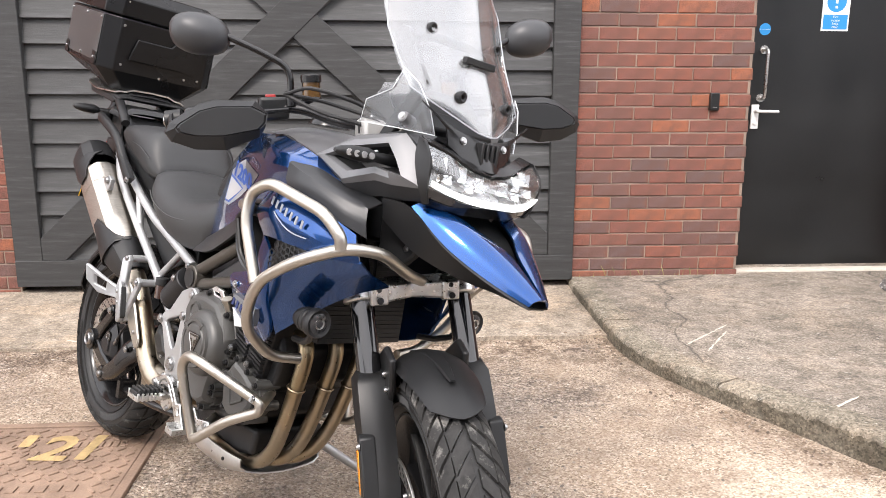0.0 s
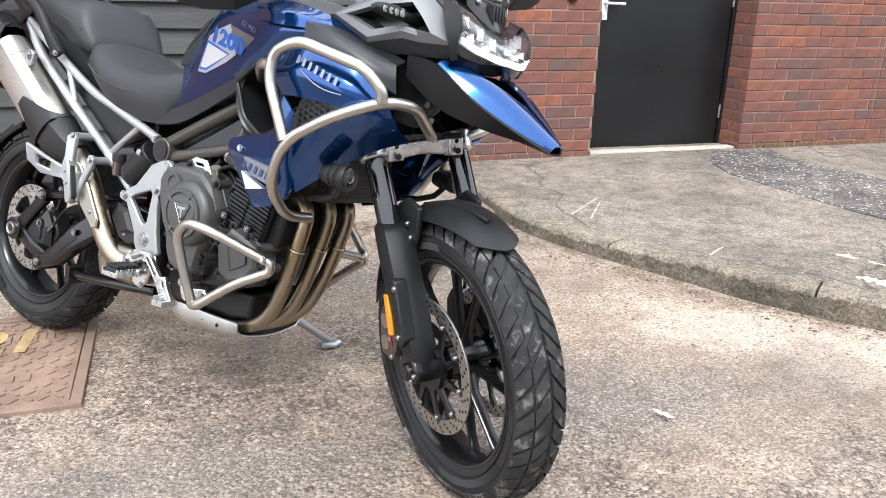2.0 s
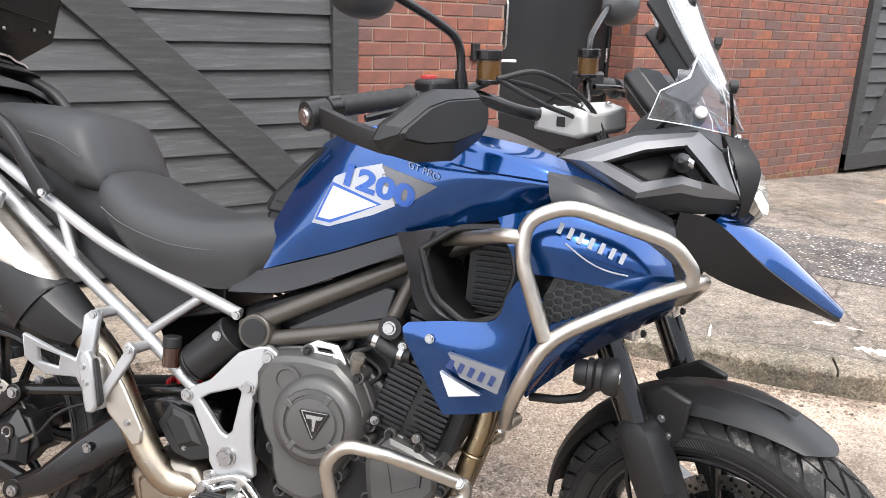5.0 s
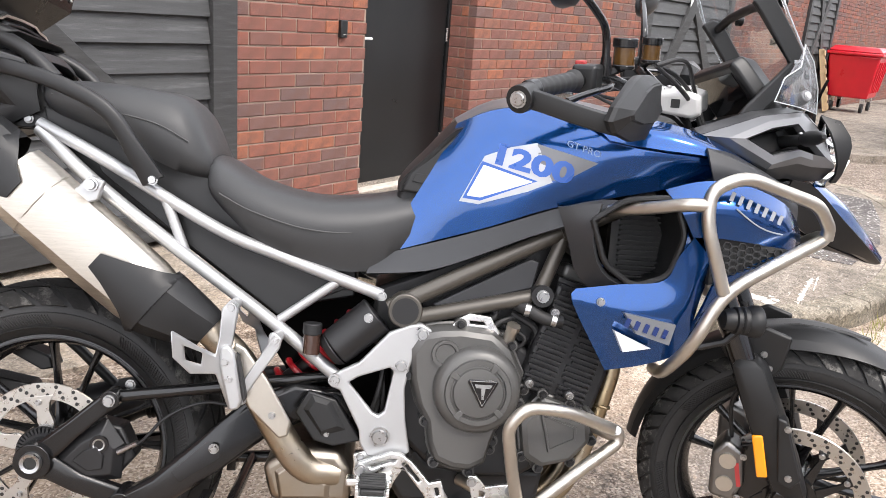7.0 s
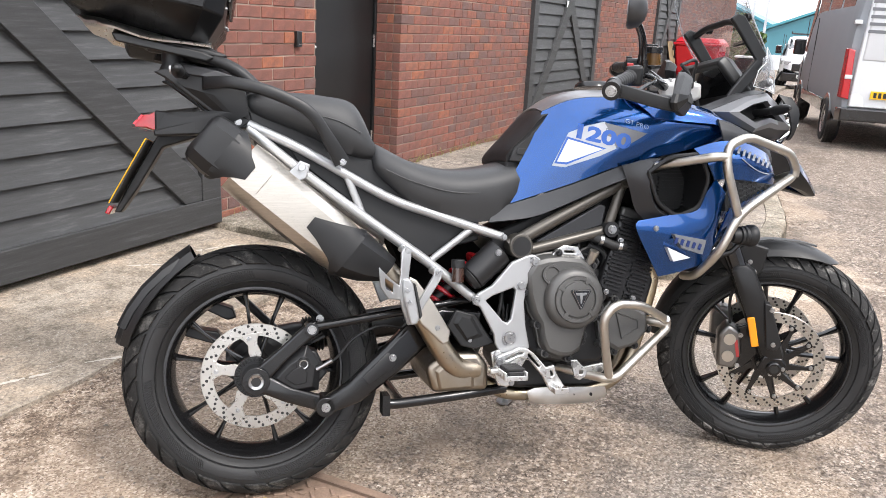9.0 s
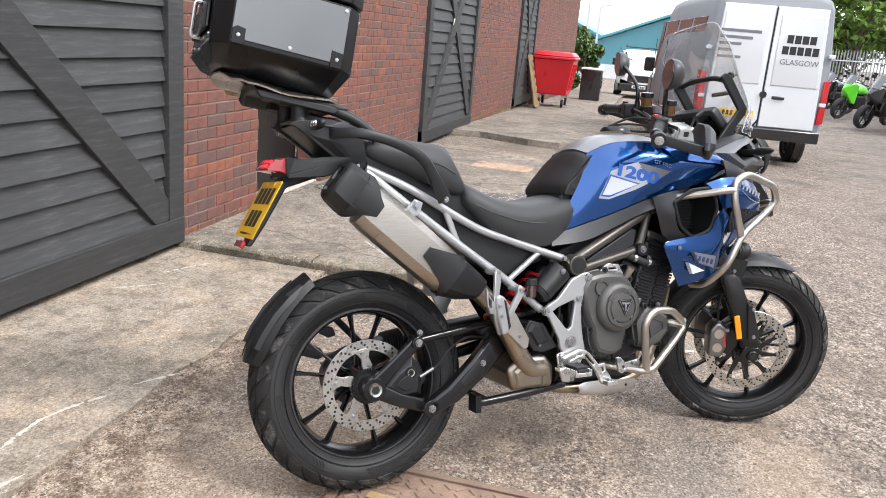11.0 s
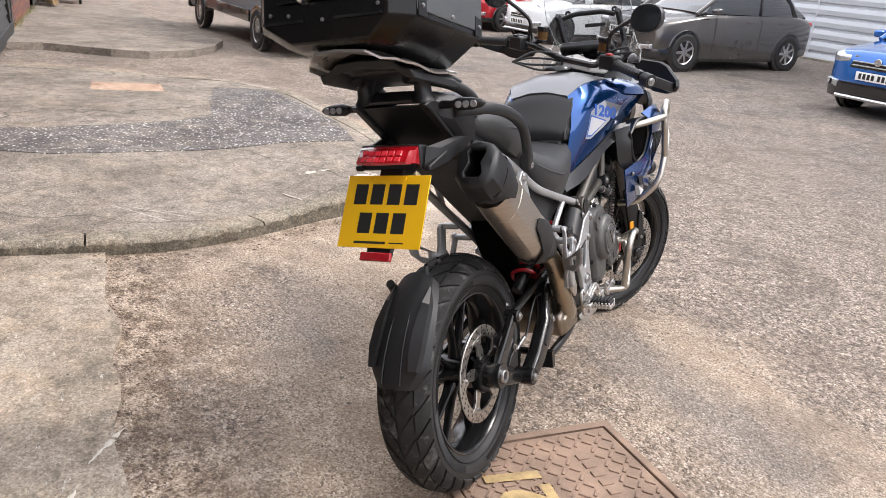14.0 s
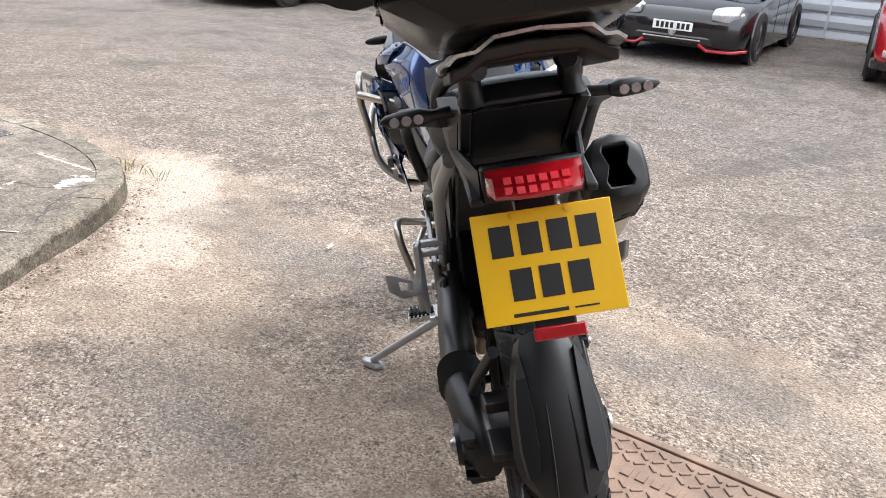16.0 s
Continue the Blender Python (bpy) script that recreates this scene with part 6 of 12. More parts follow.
# ---- tail, lamp, plate ----
for s in (-1, 1):
    bm = B()
    prism(bm, [(-0.228, 1.118), (-0.19, 1.131), (-0.07, 1.132), (-0.01, 1.085), (0.02, 1.01), (-0.005, 0.985), (-0.06, 0.985), (-0.122, 0.967), (-0.228, 0.960), (-0.229, 0.974), (-0.15, 0.995), (-0.08, 1.015), (-0.201, 1.104)], s * 0.086, s * 0.108)
    bp("tail_side", bm, M["black"], "black angular tail panel", bevel=0.004)
    bm = B()
    prism(bm, [(-0.085, 1.005), (-0.03, 1.025), (0.005, 1.005), (-0.02, 0.985), (-0.07, 0.985)], s * 0.105, s * 0.110)
    bp("tail_lug", bm, M["black"], bevel=0.002)
    bolts(bike, [(-0.025, s * 0.111, 1.002)], (0, s, 0), 0.010, 0.006)
    # indicators on short stalks
    bm = B()
    cyl(bm, (-0.15, s * 0.10, 1.112), (-0.165, s * 0.155, 1.112), 0.011, 0.009, seg=14)
    ind = bp("back_indicator", bm, M["black"], "small back indicator with a clear lens")
    bm = B()
    secs = []
    for f, h_, d_ in ((0, 0.010, 0.012), (0.2, 0.016, 0.016), (0.6, 0.015, 0.015), (0.9, 0.010, 0.010), (1.0, 0.004, 0.005)):
        y = s * (0.15 + 0.085 * f)
        secs.append([(-0.165 + d_ * math.cos(2 * math.pi * k / 12), y, 1.112 + h_ * math.sin(2 * math.pi * k / 12)) for k in range(12)])
    loft(bm, secs)
    bp("housing", bm, M["black"], parent=ind, smooth=60)
    bm = B()
    for k in range(3):
        yy = s * (0.172 + 0.02 * k)
        cyl(bm, (-0.178, yy, 1.112), (-0.1825, yy, 1.112), 0.0085, seg=12)
    bp("lens", bm, M["clear_lens"], parent=ind)
bm = B()
prism(bm, [(-0.205, 1.116), (-0.05, 1.11), (0.0, 1.06), (0.0, 0.99), (-0.055, 0.995), (-0.072, 1.016), (-0.185, 1.102)], -0.0855, 0.0855)
bp("tail_deck", bm, M["black"], "black tail deck", bevel=0.004)
for s in (-1, 1):
    # flared flank: an inner wall that leans in towards the lamp
    bm = B()
    skin(bm, [[(-0.196, s * 0.104, 1.124), (-0.100, s * 0.124, 1.112), (-0.010, s * 0.126, 1.088)],
              [(-0.160, s * 0.110, 1.085), (-0.090, s * 0.128, 1.066), (-0.005, s * 0.128, 1.050)],
              [(-0.085, s * 0.110, 1.028), (-0.050, s * 0.124, 1.024), (0.000, s * 0.124, 1.018)],
              [(-0.205, s * 0.088, 1.016), (-0.120, s * 0.110, 1.002), (-0.050, s * 0.116, 0.994)],
              [(-0.226, s * 0.090, 0.966), (-0.150, s * 0.106, 0.972), (-0.070, s * 0.112, 0.986)]], 7, 2, 0.006, False)
    bp("tail_flank", bm, M["black"], "black faceted tail flank", smooth=12)
# shelf above the lamp: a thick sloped lip that runs out into the grab rails
bm = B()
secs = []
for y, xb, zt, th in ((0.135, -0.110, 1.124, 0.016), (0.105, -0.196, 1.138, 0.024), (0.055, -0.206, 1.150, 0.027), (0.0, -0.208, 1.151, 0.028), (-0.055, -0.206, 1.150, 0.027), (-0.095, -0.200, 1.146, 0.026), (-0.135, -0.110, 1.124, 0.016)):
    secs.append([(xb, y, zt - th), (xb - 0.004, y, zt - th * 0.75), (xb + 0.034, y, zt), (-0.030, y * 0.96, zt - 0.012), (-0.020, y * 0.96, zt - 0.030), (xb + 0.03, y, zt - th - 0.004)])
loft(bm, secs)
bp("tail_shelf", bm, M["tail_grey"], "grey-black tail shelf", smooth=18, bevel=0.003)
bm = B()
prism(bm, [(-0.229, 1.026), (-0.192, 1.022), (-0.155, 0.985), (-0.09, 0.998), (-0.08, 0.985), (-0.12, 0.968), (-0.229, 0.962)], -0.0855, 0.0855)
bp("tail_lamp_housing", bm, M["black"], "black tail lamp housing", bevel=0.006)
bm = B()
secs = []
for y, x0 in ((-0.080, -0.248), (-0.070, -0.276), (-0.035, -0.287), (0.0, -0.290), (0.035, -0.287), (0.070, -0.276), (0.080, -0.248)):
    secs.append([(-0.2275, y, 0.976), (x0, y, 0.984), (x0 - 0.002, y, 0.990), (x0 * 0.55 - 0.104, y, 1.014), (-0.2275, y, 1.022)])
loft(bm, secs)
tl = bp("tail_lamp", bm, M["red_lens"], "red tail lamp lens with small square cells", smooth=50)
for r_ in range(2):
    for k in range(6):
        y = -0.0475 + 0.019 * k
        bm = B()
        bow = 2.4 * y * y
        xa, za = -0.2915 + bow + (0.0030, 0.0150)[r_], (0.9935, 1.0070)[r_]
        prism(bm, [(xa, za), (xa + 0.0080, za + 0.0092), (xa + 0.012, za + 0.0060), (xa + 0.004, za - 0.0032)], y - 0.0065, y + 0.0065)
        bp("lamp_cell", bm, M["red_cell"], parent=tl)
# plate hanger
bm = B()
prism(bm, [(-0.10, 1.0), (-0.07, 0.985), (-0.17, 0.95), (-0.215, 0.935), (-0.275, 0.83), (-0.318, 0.765), (-0.334, 0.767), (-0.286, 0.86), (-0.239, 0.945), (-0.214, 0.985)], -0.035, 0.035)
bp("plate_hanger", bm, M["black"], "black number plate hanger", bevel=0.004)
pl_o = Vector((-0.290, -0.003, 0.872))
pu = Vector((0.086, 0, 0.158)).normalized()
pr = Vector((0, -1, 0))
PM = axes(pl_o, pr, pu)
bm = B()
box(bm, -0.117, 0.117, -0.092, 0.092, -0.001, 0.0015)
bm.transform(PM)
npl = bp("number_plate", bm, M["plate_yellow"], "yellow number plate with black characters drawn as bars", bevel=0.004)
bm = B()
box(bm, -0.115, 0.115, -0.090, 0.090, -0.005, -0.0014)
bm.transform(PM)
bp("plate_backing", bm, M["black"], "black backing behind the plate", parent=npl)
for row, n_ in ((0.043, 4), (-0.030, 3)):
    for k in range(n_):
        x = (k - (n_ - 1) / 2) * 0.048
        bm = B()
        box(bm, x - 0.018, x + 0.018, row - 0.026, row + 0.026, 0.0015, 0.0022)
        bm.transform(PM)
        bp("plate_bar", bm, M["ink"], parent=npl)
bm = B()
box(bm, -0.07, 0.02, -0.082, -0.076, 0.0015, 0.002)
box(bm, 0.03, 0.07, -0.0805, -0.0775, 0.0015, 0.002)
bm.transform(PM)
bp("plate_line", bm, M["ink"], parent=npl)
for x in (-0.045, 0.045):
    bm = B()
    cyl(bm, (x, 0.083, 0.0015), (x, 0.083, 0.004), 0.006, seg=12)
    bm.transform(PM)
    bp("plate_screw", bm, M["plate_yellow"], parent=npl)
bm = B()
box(bm, -0.043, 0.043, -0.125, -0.103, -0.006, 0.006)
bm.transform(PM)
bp("back_reflector", bm, M["red_lens"], "small red reflector under the plate", bevel=0.003)

# ---- luggage rack and top case ----
bm = B()
rails = []
for y, dz in ((-0.145, -0.034), (-0.128, -0.024), (-0.103, -0.020), (-0.078, -0.002), (0.0, 0.004), (0.066, 0.0), (0.092, -0.018), (0.120, -0.024), (0.134, -0.038)):
    e = max(0.0, abs(y) - 0.075)
    rails.append([(-0.412 + 1.0 * e, y * 0.93, 1.255 + dz), (-0.35 + 0.6 * e, y, 1.248 + dz), (-0.24, y, 1.228 + dz), (-0.15, y * 0.98, 1.212 + dz * 0.7), (-0.09, y * 0.90, 1.202 + dz * 0.5)])
skin(bm, rails, 12, 2, 0.005, False)
bp("rack_plate", bm, M["rack_alu"], "brushed aluminium luggage rack plate", smooth=30)
bm = B()
loft(bm, [[(x, y, z - 0.008 + q) for x, z in ((-0.322, 1.237), (-0.29, 1.236), (-0.11, 1.204), (-0.08, 1.190), (-0.10, 1.178), (-0.28, 1.210), (-0.312, 1.216))] for y, q in ((-0.132, -0.026), (-0.110, -0.020), (-0.080, 0.0), (0.0, 0.004), (0.066, 0.0), (0.095, -0.020), (0.120, -0.026))])
rkb = bp("rack_base", bm, M["black"], "black luggage rack base", smooth=25, bevel=0.005)
bm = B()
loft(bm, [[(x, y, z + q) for x, z in ((-0.275, 1.212), (-0.10, 1.184), (-0.05, 1.168), (-0.07, 1.160), (-0.24, 1.190), (-0.270, 1.198))] for y, q in ((-0.128, -0.006), (-0.100, 0.0), (0.100, 0.0), (0.128, -0.006))])
bp("rack_tray", bm, M["black"], "", rkb, smooth=25, bevel=0.006)
for s in (-1, 1):
    # waisted feet down to the tail shelf
    bm = B()
    loft(bm, [[(-0.185 + a * math.cos(2 * math.pi * k / 16), s * 0.082 + b_ * math.sin(2 * math.pi * k / 16), z) for k in range(16)] for z, a, b_ in ((1.124, 0.034, 0.028), (1.140, 0.026, 0.020), (1.164, 0.026, 0.019), (1.182, 0.036, 0.028), (1.192, 0.048, 0.036))])
    bp("rack_foot", bm, M["black"], "", rkb, smooth=50)
for s in (-1, 1):
    bm = B()
    tube(bm, smooth_path([(-0.24, s * 0.07, 1.185), (-0.12, s * 0.105, 1.165), (-0.03, s * 0.125, 1.13), (0.03, s * 0.13, 1.08)], 5), 0.015, 10)
    bp("rack_arm", bm, M["black"])


def case_ring(x0, x1, y1, z, cx, cy):
    """A rectangle with cut corners."""
    return [(x0 + cx, -y1, z), (x1 - cx, -y1, z), (x1, -y1 + cy, z), (x1, y1 - cy, z), (x1 - cx, y1, z), (x0 + cx, y1, z), (x0, y1 - cy, z), (x0, -y1 + cy, z)]


CT = Matrix.Translation((-0.271, 0, 1.2305)) @ Matrix.Rotation(radians(9.5), 4, "Y")
bm = B()
loft(bm, [[(x, y, z - 0.085 * x) for x, y, z in r_] for r_ in (case_ring(-0.14, 0.150, 0.118, -0.004, 0.03, 0.03), case_ring(-0.168, 0.172, 0.136, 0.003, 0.035, 0.035))] + [ case_ring(-0.190, 0.205, 0.205, 0.056, 0.045, 0.045), case_ring(-0.190, 0.205, 0.205, 0.235, 0.045, 0.045)])
bm.transform(CT)
tc = bp("top_case", bm, M["case_black"], "black aluminium top case with riveted panels", smooth=20, bevel=0.004)
bm = B()
loft(bm, [case_ring(-0.194, 0.209, 0.209, 0.241, 0.045, 0.045), case_ring(-0.194, 0.209, 0.209, 0.30, 0.045, 0.045), case_ring(-0.155, 0.17, 0.165, 0.335, 0.05, 0.05)])
bm.transform(CT)
bp("case_lid", bm, M["case_black"], "black case lid", tc, smooth=20, bevel=0.004)
for s in (-1, 1):
    bm = B()
    prism(bm, [(-0.145, 0.070), (0.160, 0.070), (0.160, 0.228), (-0.145, 0.228)], s * 0.2055, s * 0.208)
    bm.transform(CT)
    bp("side_sheet", bm, M["case_sheet"], "dark anodised side sheet", tc, bevel=0.0015)
    for x0, x1 in ((-0.1445, -0.110), (0.125, 0.1595)):
        bm = B()
        prism(bm, [(x0, 0.057), (x1, 0.057), (x1, 0.100), (x0 + (0.012 if x0 < 0 else 0), 0.104), (x0, 0.096)], s * 0.2056, s * 0.2100)
        bm.transform(CT)
        bp("corner_cap", bm, M["case_black"], "", tc, bevel=0.0015)
    for x, z in ((-0.128, 0.080), (0.01, 0.080), (0.142, 0.080), (-0.135, 0.218), (0.150, 0.218), (0.01, 0.218), (-0.135, 0.285), (0.150, 0.285)):
        bm = B()
        bolt(bm, (x, s * (0.210 if z < 0.1 and abs(x) > 0.05 else 0.208 if z < 0.24 else 0.209), z), (0, s, 0), 0.0055, 0.004)
        bm.transform(CT)
        bp("rivet", bm, M["bolt"], "", tc)
for sx, xf in ((-1, -0.19), (1, 0.205)):
    bm = B()
    prism(bm, [(-0.12, 0.1), (0.12, 0.1), (0.10, 0.20), (0.04, 0.20), (0.02, 0.175), (-0.10, 0.175)], 0, 0.010)
    bm.transform(CT @ Matrix.Translation((xf, 0, 0)) @ Matrix.Rotation(radians(90 * sx), 4, "Z") @ Matrix.Translation((0, -0.012, 0)))
    bp("face_panel", bm, M["case_black"], "", tc, bevel=0.003)
    bm = B()
    box(bm, -0.022, 0.022, -0.022, 0.0, 0.205, 0.255)
    box(bm, -0.016, 0.016, -0.026, -0.02, 0.225, 0.262)
    bm.transform(CT @ Matrix.Translation((xf, 0.06 * sx, 0)) @ Matrix.Rotation(radians(90 * sx), 4, "Z"))
    bp("latch", bm, M["alu"], "bright metal latch", tc, bevel=0.002)
    for y, z in ((-0.14, 0.08), (0.0, 0.06), (0.14, 0.08), (-0.15, 0.21), (0.15, 0.21), (-0.15, 0.29), (0.15, 0.29), (0.09, 0.075)):
        bm = B()
        bolt(bm, (xf + sx * 0.001, y, z), (sx, 0, 0), 0.005, 0.004)
        bm.transform(CT)
        bp("rivet", bm, M["bolt"], "", tc)
bm = B()
tube(bm, rounded([(-0.19, 0.045, 0.20), (-0.215, 0.045, 0.20), (-0.215, 0.045, 0.10), (-0.19, 0.045, 0.10)], 0.012), 0.006, 8)
bm.transform(CT)
bp("lock_lever", bm, M["alu"], "", tc)

for y0, y1 in ((-0.15, -0.03), (0.05, 0.16)):
    bm = B()
    box(bm, -0.1935, -0.189, y0, y1, 0.058, 0.064)
    bm.transform(CT)
    bp("case_seam", bm, M["gloss_black"], "", tc)

# ---- exhaust ----
EY = -0.172
e0, e1 = Vector((-0.113, EY, 0.963)), Vector((0.3005, EY + 0.004, 0.630))
ed = (e1 - e0).normalized()
en = Vector((-ed.z, 0, ed.x)).normalized()


def can_ring(f, h, w, off=0.0):
    """A six-sided section with rounded corners, across the silencer."""
    c = e0.lerp(e1, f) + en * off
    pts = [(0.0, 1.0), (0.55, 0.9), (0.95, 0.55), (1.0, 0.0), (0.95, -0.55), (0.55, -0.9), (0.0, -1.0), (-0.5, -0.9), (-0.9, -0.55), (-1.0, 0.0), (-0.9, 0.55), (-0.5, 0.9)]
    return [c + en * (h * b) + Vector((0, -w * a, 0)) for a, b in pts]


bm = B()
loft(bm, [can_ring(0.22, 0.069, 0.055), can_ring(0.3, 0.072, 0.057), can_ring(0.62, 0.072, 0.056), can_ring(0.80, 0.070, 0.054), can_ring(0.9, 0.062, 0.048), can_ring(1.02, 0.042, 0.040, 0.018)])
ex = bp("silencer", bm, M["steel_brushed"], "brushed steel exhaust silencer", smooth=35)
# the end cap is open: its hourglass outlet runs down into the can
glass_ = ((0, 0.85), (0.8, 0.85), (1, 0.6), (0.62, 0.0), (1, -0.6), (0.8, -0.85), (0, -0.85), (-0.8, -0.85), (-1, -0.6), (-0.62, 0.0), (-1, 0.6), (-0.8, 0.85))


def outlet_ring(deep, k=1.0):
    return [e0 + en * (0.046 * k * b) + Vector((0, -0.024 * k * a, 0)) + ed * deep for a, b in glass_]


bm = B()
loft(bm, [outlet_ring(0.02), outlet_ring(0.002), outlet_ring(-0.002, 1.06), outlet_ring(-0.003, 1.14), can_ring(0.0, 0.060, 0.046), can_ring(0.012, 0.066, 0.054), can_ring(0.03, 0.070, 0.058), can_ring(0.10, 0.074, 0.060), can_ring(0.16, 0.073, 0.0595)], caps=False)
bp("end_cap", bm, M["black"], "black silencer end cap with a deep outlet", ex, smooth=30)
# inside of the outlet, its shade put into the colour
bm = B()
rings_ = [outlet_ring(0.006, 0.97), outlet_ring(0.075, 0.93)]
loft(bm, rings_, caps=False)
bm.faces.new(list(bm.verts)[len(glass_):])
bp("outlet", bm, M["void_black"], "black outlet, the hole's darkness painted in", ex)
# heat shield: a cone at the front end and a tongue running back over the can
def shield(rows, lift, name, label):
    bm = B()
    grid = []
    for f, lo, hi in rows:
        line = []
        for k in range(9):
            g = lo + (hi - lo) * k / 8
            a = math.asin(max(-1, min(1, g)))
            w_ = 0.0575 * math.cos(a) ** 0.62 + lift
            line.append(bm.verts.new(e0.lerp(e1, f) + en * ((0.072 + lift) * g) + Vector((0, -w_, 0))))
        grid.append(line)
    for p, q in zip(grid, grid[1:]):
        for k in range(8):
            bm.faces.new((p[k], p[k + 1], q[k + 1], q[k]))
    bmesh.ops.recalc_face_normals(bm, faces=bm.faces)
    bmesh.ops.solidify(bm, geom=list(bm.faces), thickness=0.004)
    return bp(name, bm, M["black"], label, ex, smooth=35)


bm = B()
loft(bm, [can_ring(0.855, 0.072, 0.0555, 0.0), can_ring(0.90, 0.070, 0.053, 0.003), can_ring(1.0, 0.056, 0.046, 0.014), can_ring(1.08, 0.038, 0.037, 0.028)])
bp("heat_shield", bm, M["black"], "black plastic heat shield", ex, smooth=35)
shield([(0.633, -0.22, 0.22), (0.70, -0.33, 0.42), (0.80, -0.58, 0.74), (0.82, -0.66, 0.80), (0.86, -0.98, 0.95), (0.88, -1.0, 1.0)], 0.004, "heat_shield_tongue", "tongue of the heat shield")
shield([(0.13, -1.0, 1.0), (0.16, -0.95, 0.95), (0.20, -0.62, 0.75), (0.24, -0.42, 0.45), (0.282, -0.26, 0.26)], 0.004, "cap_tongue", "tongue of the end cap")
bm = B()
tube(bm, [e0.lerp(e1, 0.36) + en * (0.0725 * math.sin(a)) + Vector((0, -0.0575 * math.cos(a) ** 0.62, 0)) for a in np.linspace(-1.5, 1.5, 19)], 0.0009, 6)
bp("weld_seam", bm, M["bar_steel"], "", ex)
bm = B()
prism(bm, [(0.085, 0.865), (0.125, 0.905), (0.15, 0.895), (0.14, 0.86), (0.10, 0.845)], -0.200, -0.185)
bp("silencer_clamp", bm, M["silver_paint"], "silver hanger clamp", ex, bevel=0.003)
bolts(ex, [(0.128, -0.200, 0.888)], r=0.014, h=0.010)
bm = B()
tube(bm, smooth_path([(0.325, EY, 0.648), (0.365, EY + 0.004, 0.610), (0.415, -0.170, 0.56), (0.465, -0.168, 0.475), (0.515, -0.165, 0.395), (0.555, -0.155, 0.355), (0.61, -0.14, 0.345)], 6), 0.030, 18, radii=None)
bp("link_pipe", bm, M["link_pipe"], "heat-tinted link pipe", ex, smooth=60)
bm = B()
prism(bm, [(0.404, 0.612), (0.425, 0.602), (0.470, 0.544), (0.518, 0.464), (0.514, 0.436), (0.497, 0.430), (0.436, 0.487), (0.424, 0.515), (0.40, 0.575)], -0.209, -0.200)
bp("pipe_guard", bm, M["bar_steel"], "dull steel pipe guard", ex, bevel=0.006, seg=3)
bolts(ex, [(0.436, -0.209, 0.53), (0.482, -0.209, 0.475)], r=0.008, h=0.004)
bm = B()
prism(bm, [(0.462, 0.36), (0.515, 0.398), (0.612, 0.395), (0.642, 0.358), (0.64, 0.288), (0.482, 0.288)], -0.165, 0.10)
bp("collector_box", bm, M["collector"], "dull bronze-grey exhaust collector box", ex, bevel=0.016, seg=3)
bm = B()
loft(bm, [[(x, -0.164, z) for x, z in ((0.487, 0.350), (0.520, 0.378), (0.555, 0.380), (0.600, 0.330), (0.600, 0.296), (0.500, 0.293))], [(x, -0.172, z) for x, z in ((0.497, 0.346), (0.524, 0.368), (0.550, 0.370), (0.588, 0.328), (0.588, 0.304), (0.506, 0.301))]])
bp("box_facet", bm, M["collector"], "", ex, smooth=20, bevel=0.002)
# header pipes sweeping down in front of the engine
for k, y in enumerate((-0.085, 0.005, 0.085)):
    bm = B()
    tube(bm, smooth_path([(1.090, y, 0.635), (1.150, y, 0.625), (1.170, y, 0.585), (1.152, y * 0.97 - 0.003, 0.50), (1.124, y * 0.90 - 0.008, 0.40), (1.090, y * 0.78 - 0.016, 0.320), (1.035, y * 0.62 - 0.028, 0.272), (0.95, y * 0.5 - 0.03, 0.252), (0.75, y * 0.4 - 0.03, 0.25), (0.66, y * 0.4, 0.28)], 7), 0.0195, 16)
    h = bp("header_pipe", bm, M["header"], "heat-tinted bronze header pipe", ex, smooth=60)
    bm = B()
    lathe(bm, [(0.0225, -0.003), (0.0245, 0.0), (0.0225, 0.003)], (0, 0, 0), 20, True)
    bm.transform(Matrix.Translation((1.152, y * 0.97 - 0.003, 0.50)) @ Matrix.Rotation(radians(16), 4, "Y") @ Matrix.Rotation(radians(90), 4, "X"))
    bp("pipe_joint", bm, M["header"], "", ex)

# ---- engine ----
bm = B()
prism(bm, [(0.715, 0.60), (0.77, 0.655), (0.93, 0.655), (1.0, 0.60), (1.06, 0.50), (1.06, 0.40), (0.98, 0.35), (0.90, 0.345), (0.80, 0.36), (0.72, 0.43)], -0.135, 0.135)
eng = bp("engine", bm, M["engine_black"], "grey cast engine with a round clutch cover", bevel=0.012, seg=3)
bm = B()
prism(bm, [(0.72, 0.44), (0.80, 0.36), (1.04, 0.355), (1.03, 0.285), (0.96, 0.27), (0.74, 0.275), (0.70, 0.34)], -0.105, 0.105)
bp("sump", bm, M["engine_black"], "", eng, bevel=0.012, seg=3)
# clutch side cover: a cast shell with a stepped flange
cover_o = [(0.752, 0.655), (0.790, 0.664), (0.833, 0.668), (0.90, 0.662), (0.937, 0.632), (0.966, 0.575), (0.962, 0.515), (0.921, 0.456), (0.910, 0.420), (0.902, 0.389), (0.872, 0.372), (0.837, 0.374), (0.800, 0.388), (0.786, 0.420), (0.777, 0.470), (0.756, 0.505), (0.738, 0.563), (0.732, 0.620)]


def shrink(pts, k, c=(0.855, 0.525)):
    return [(c[0] + (x - c[0]) * k, c[1] + (z - c[1]) * k) for x, z in pts]


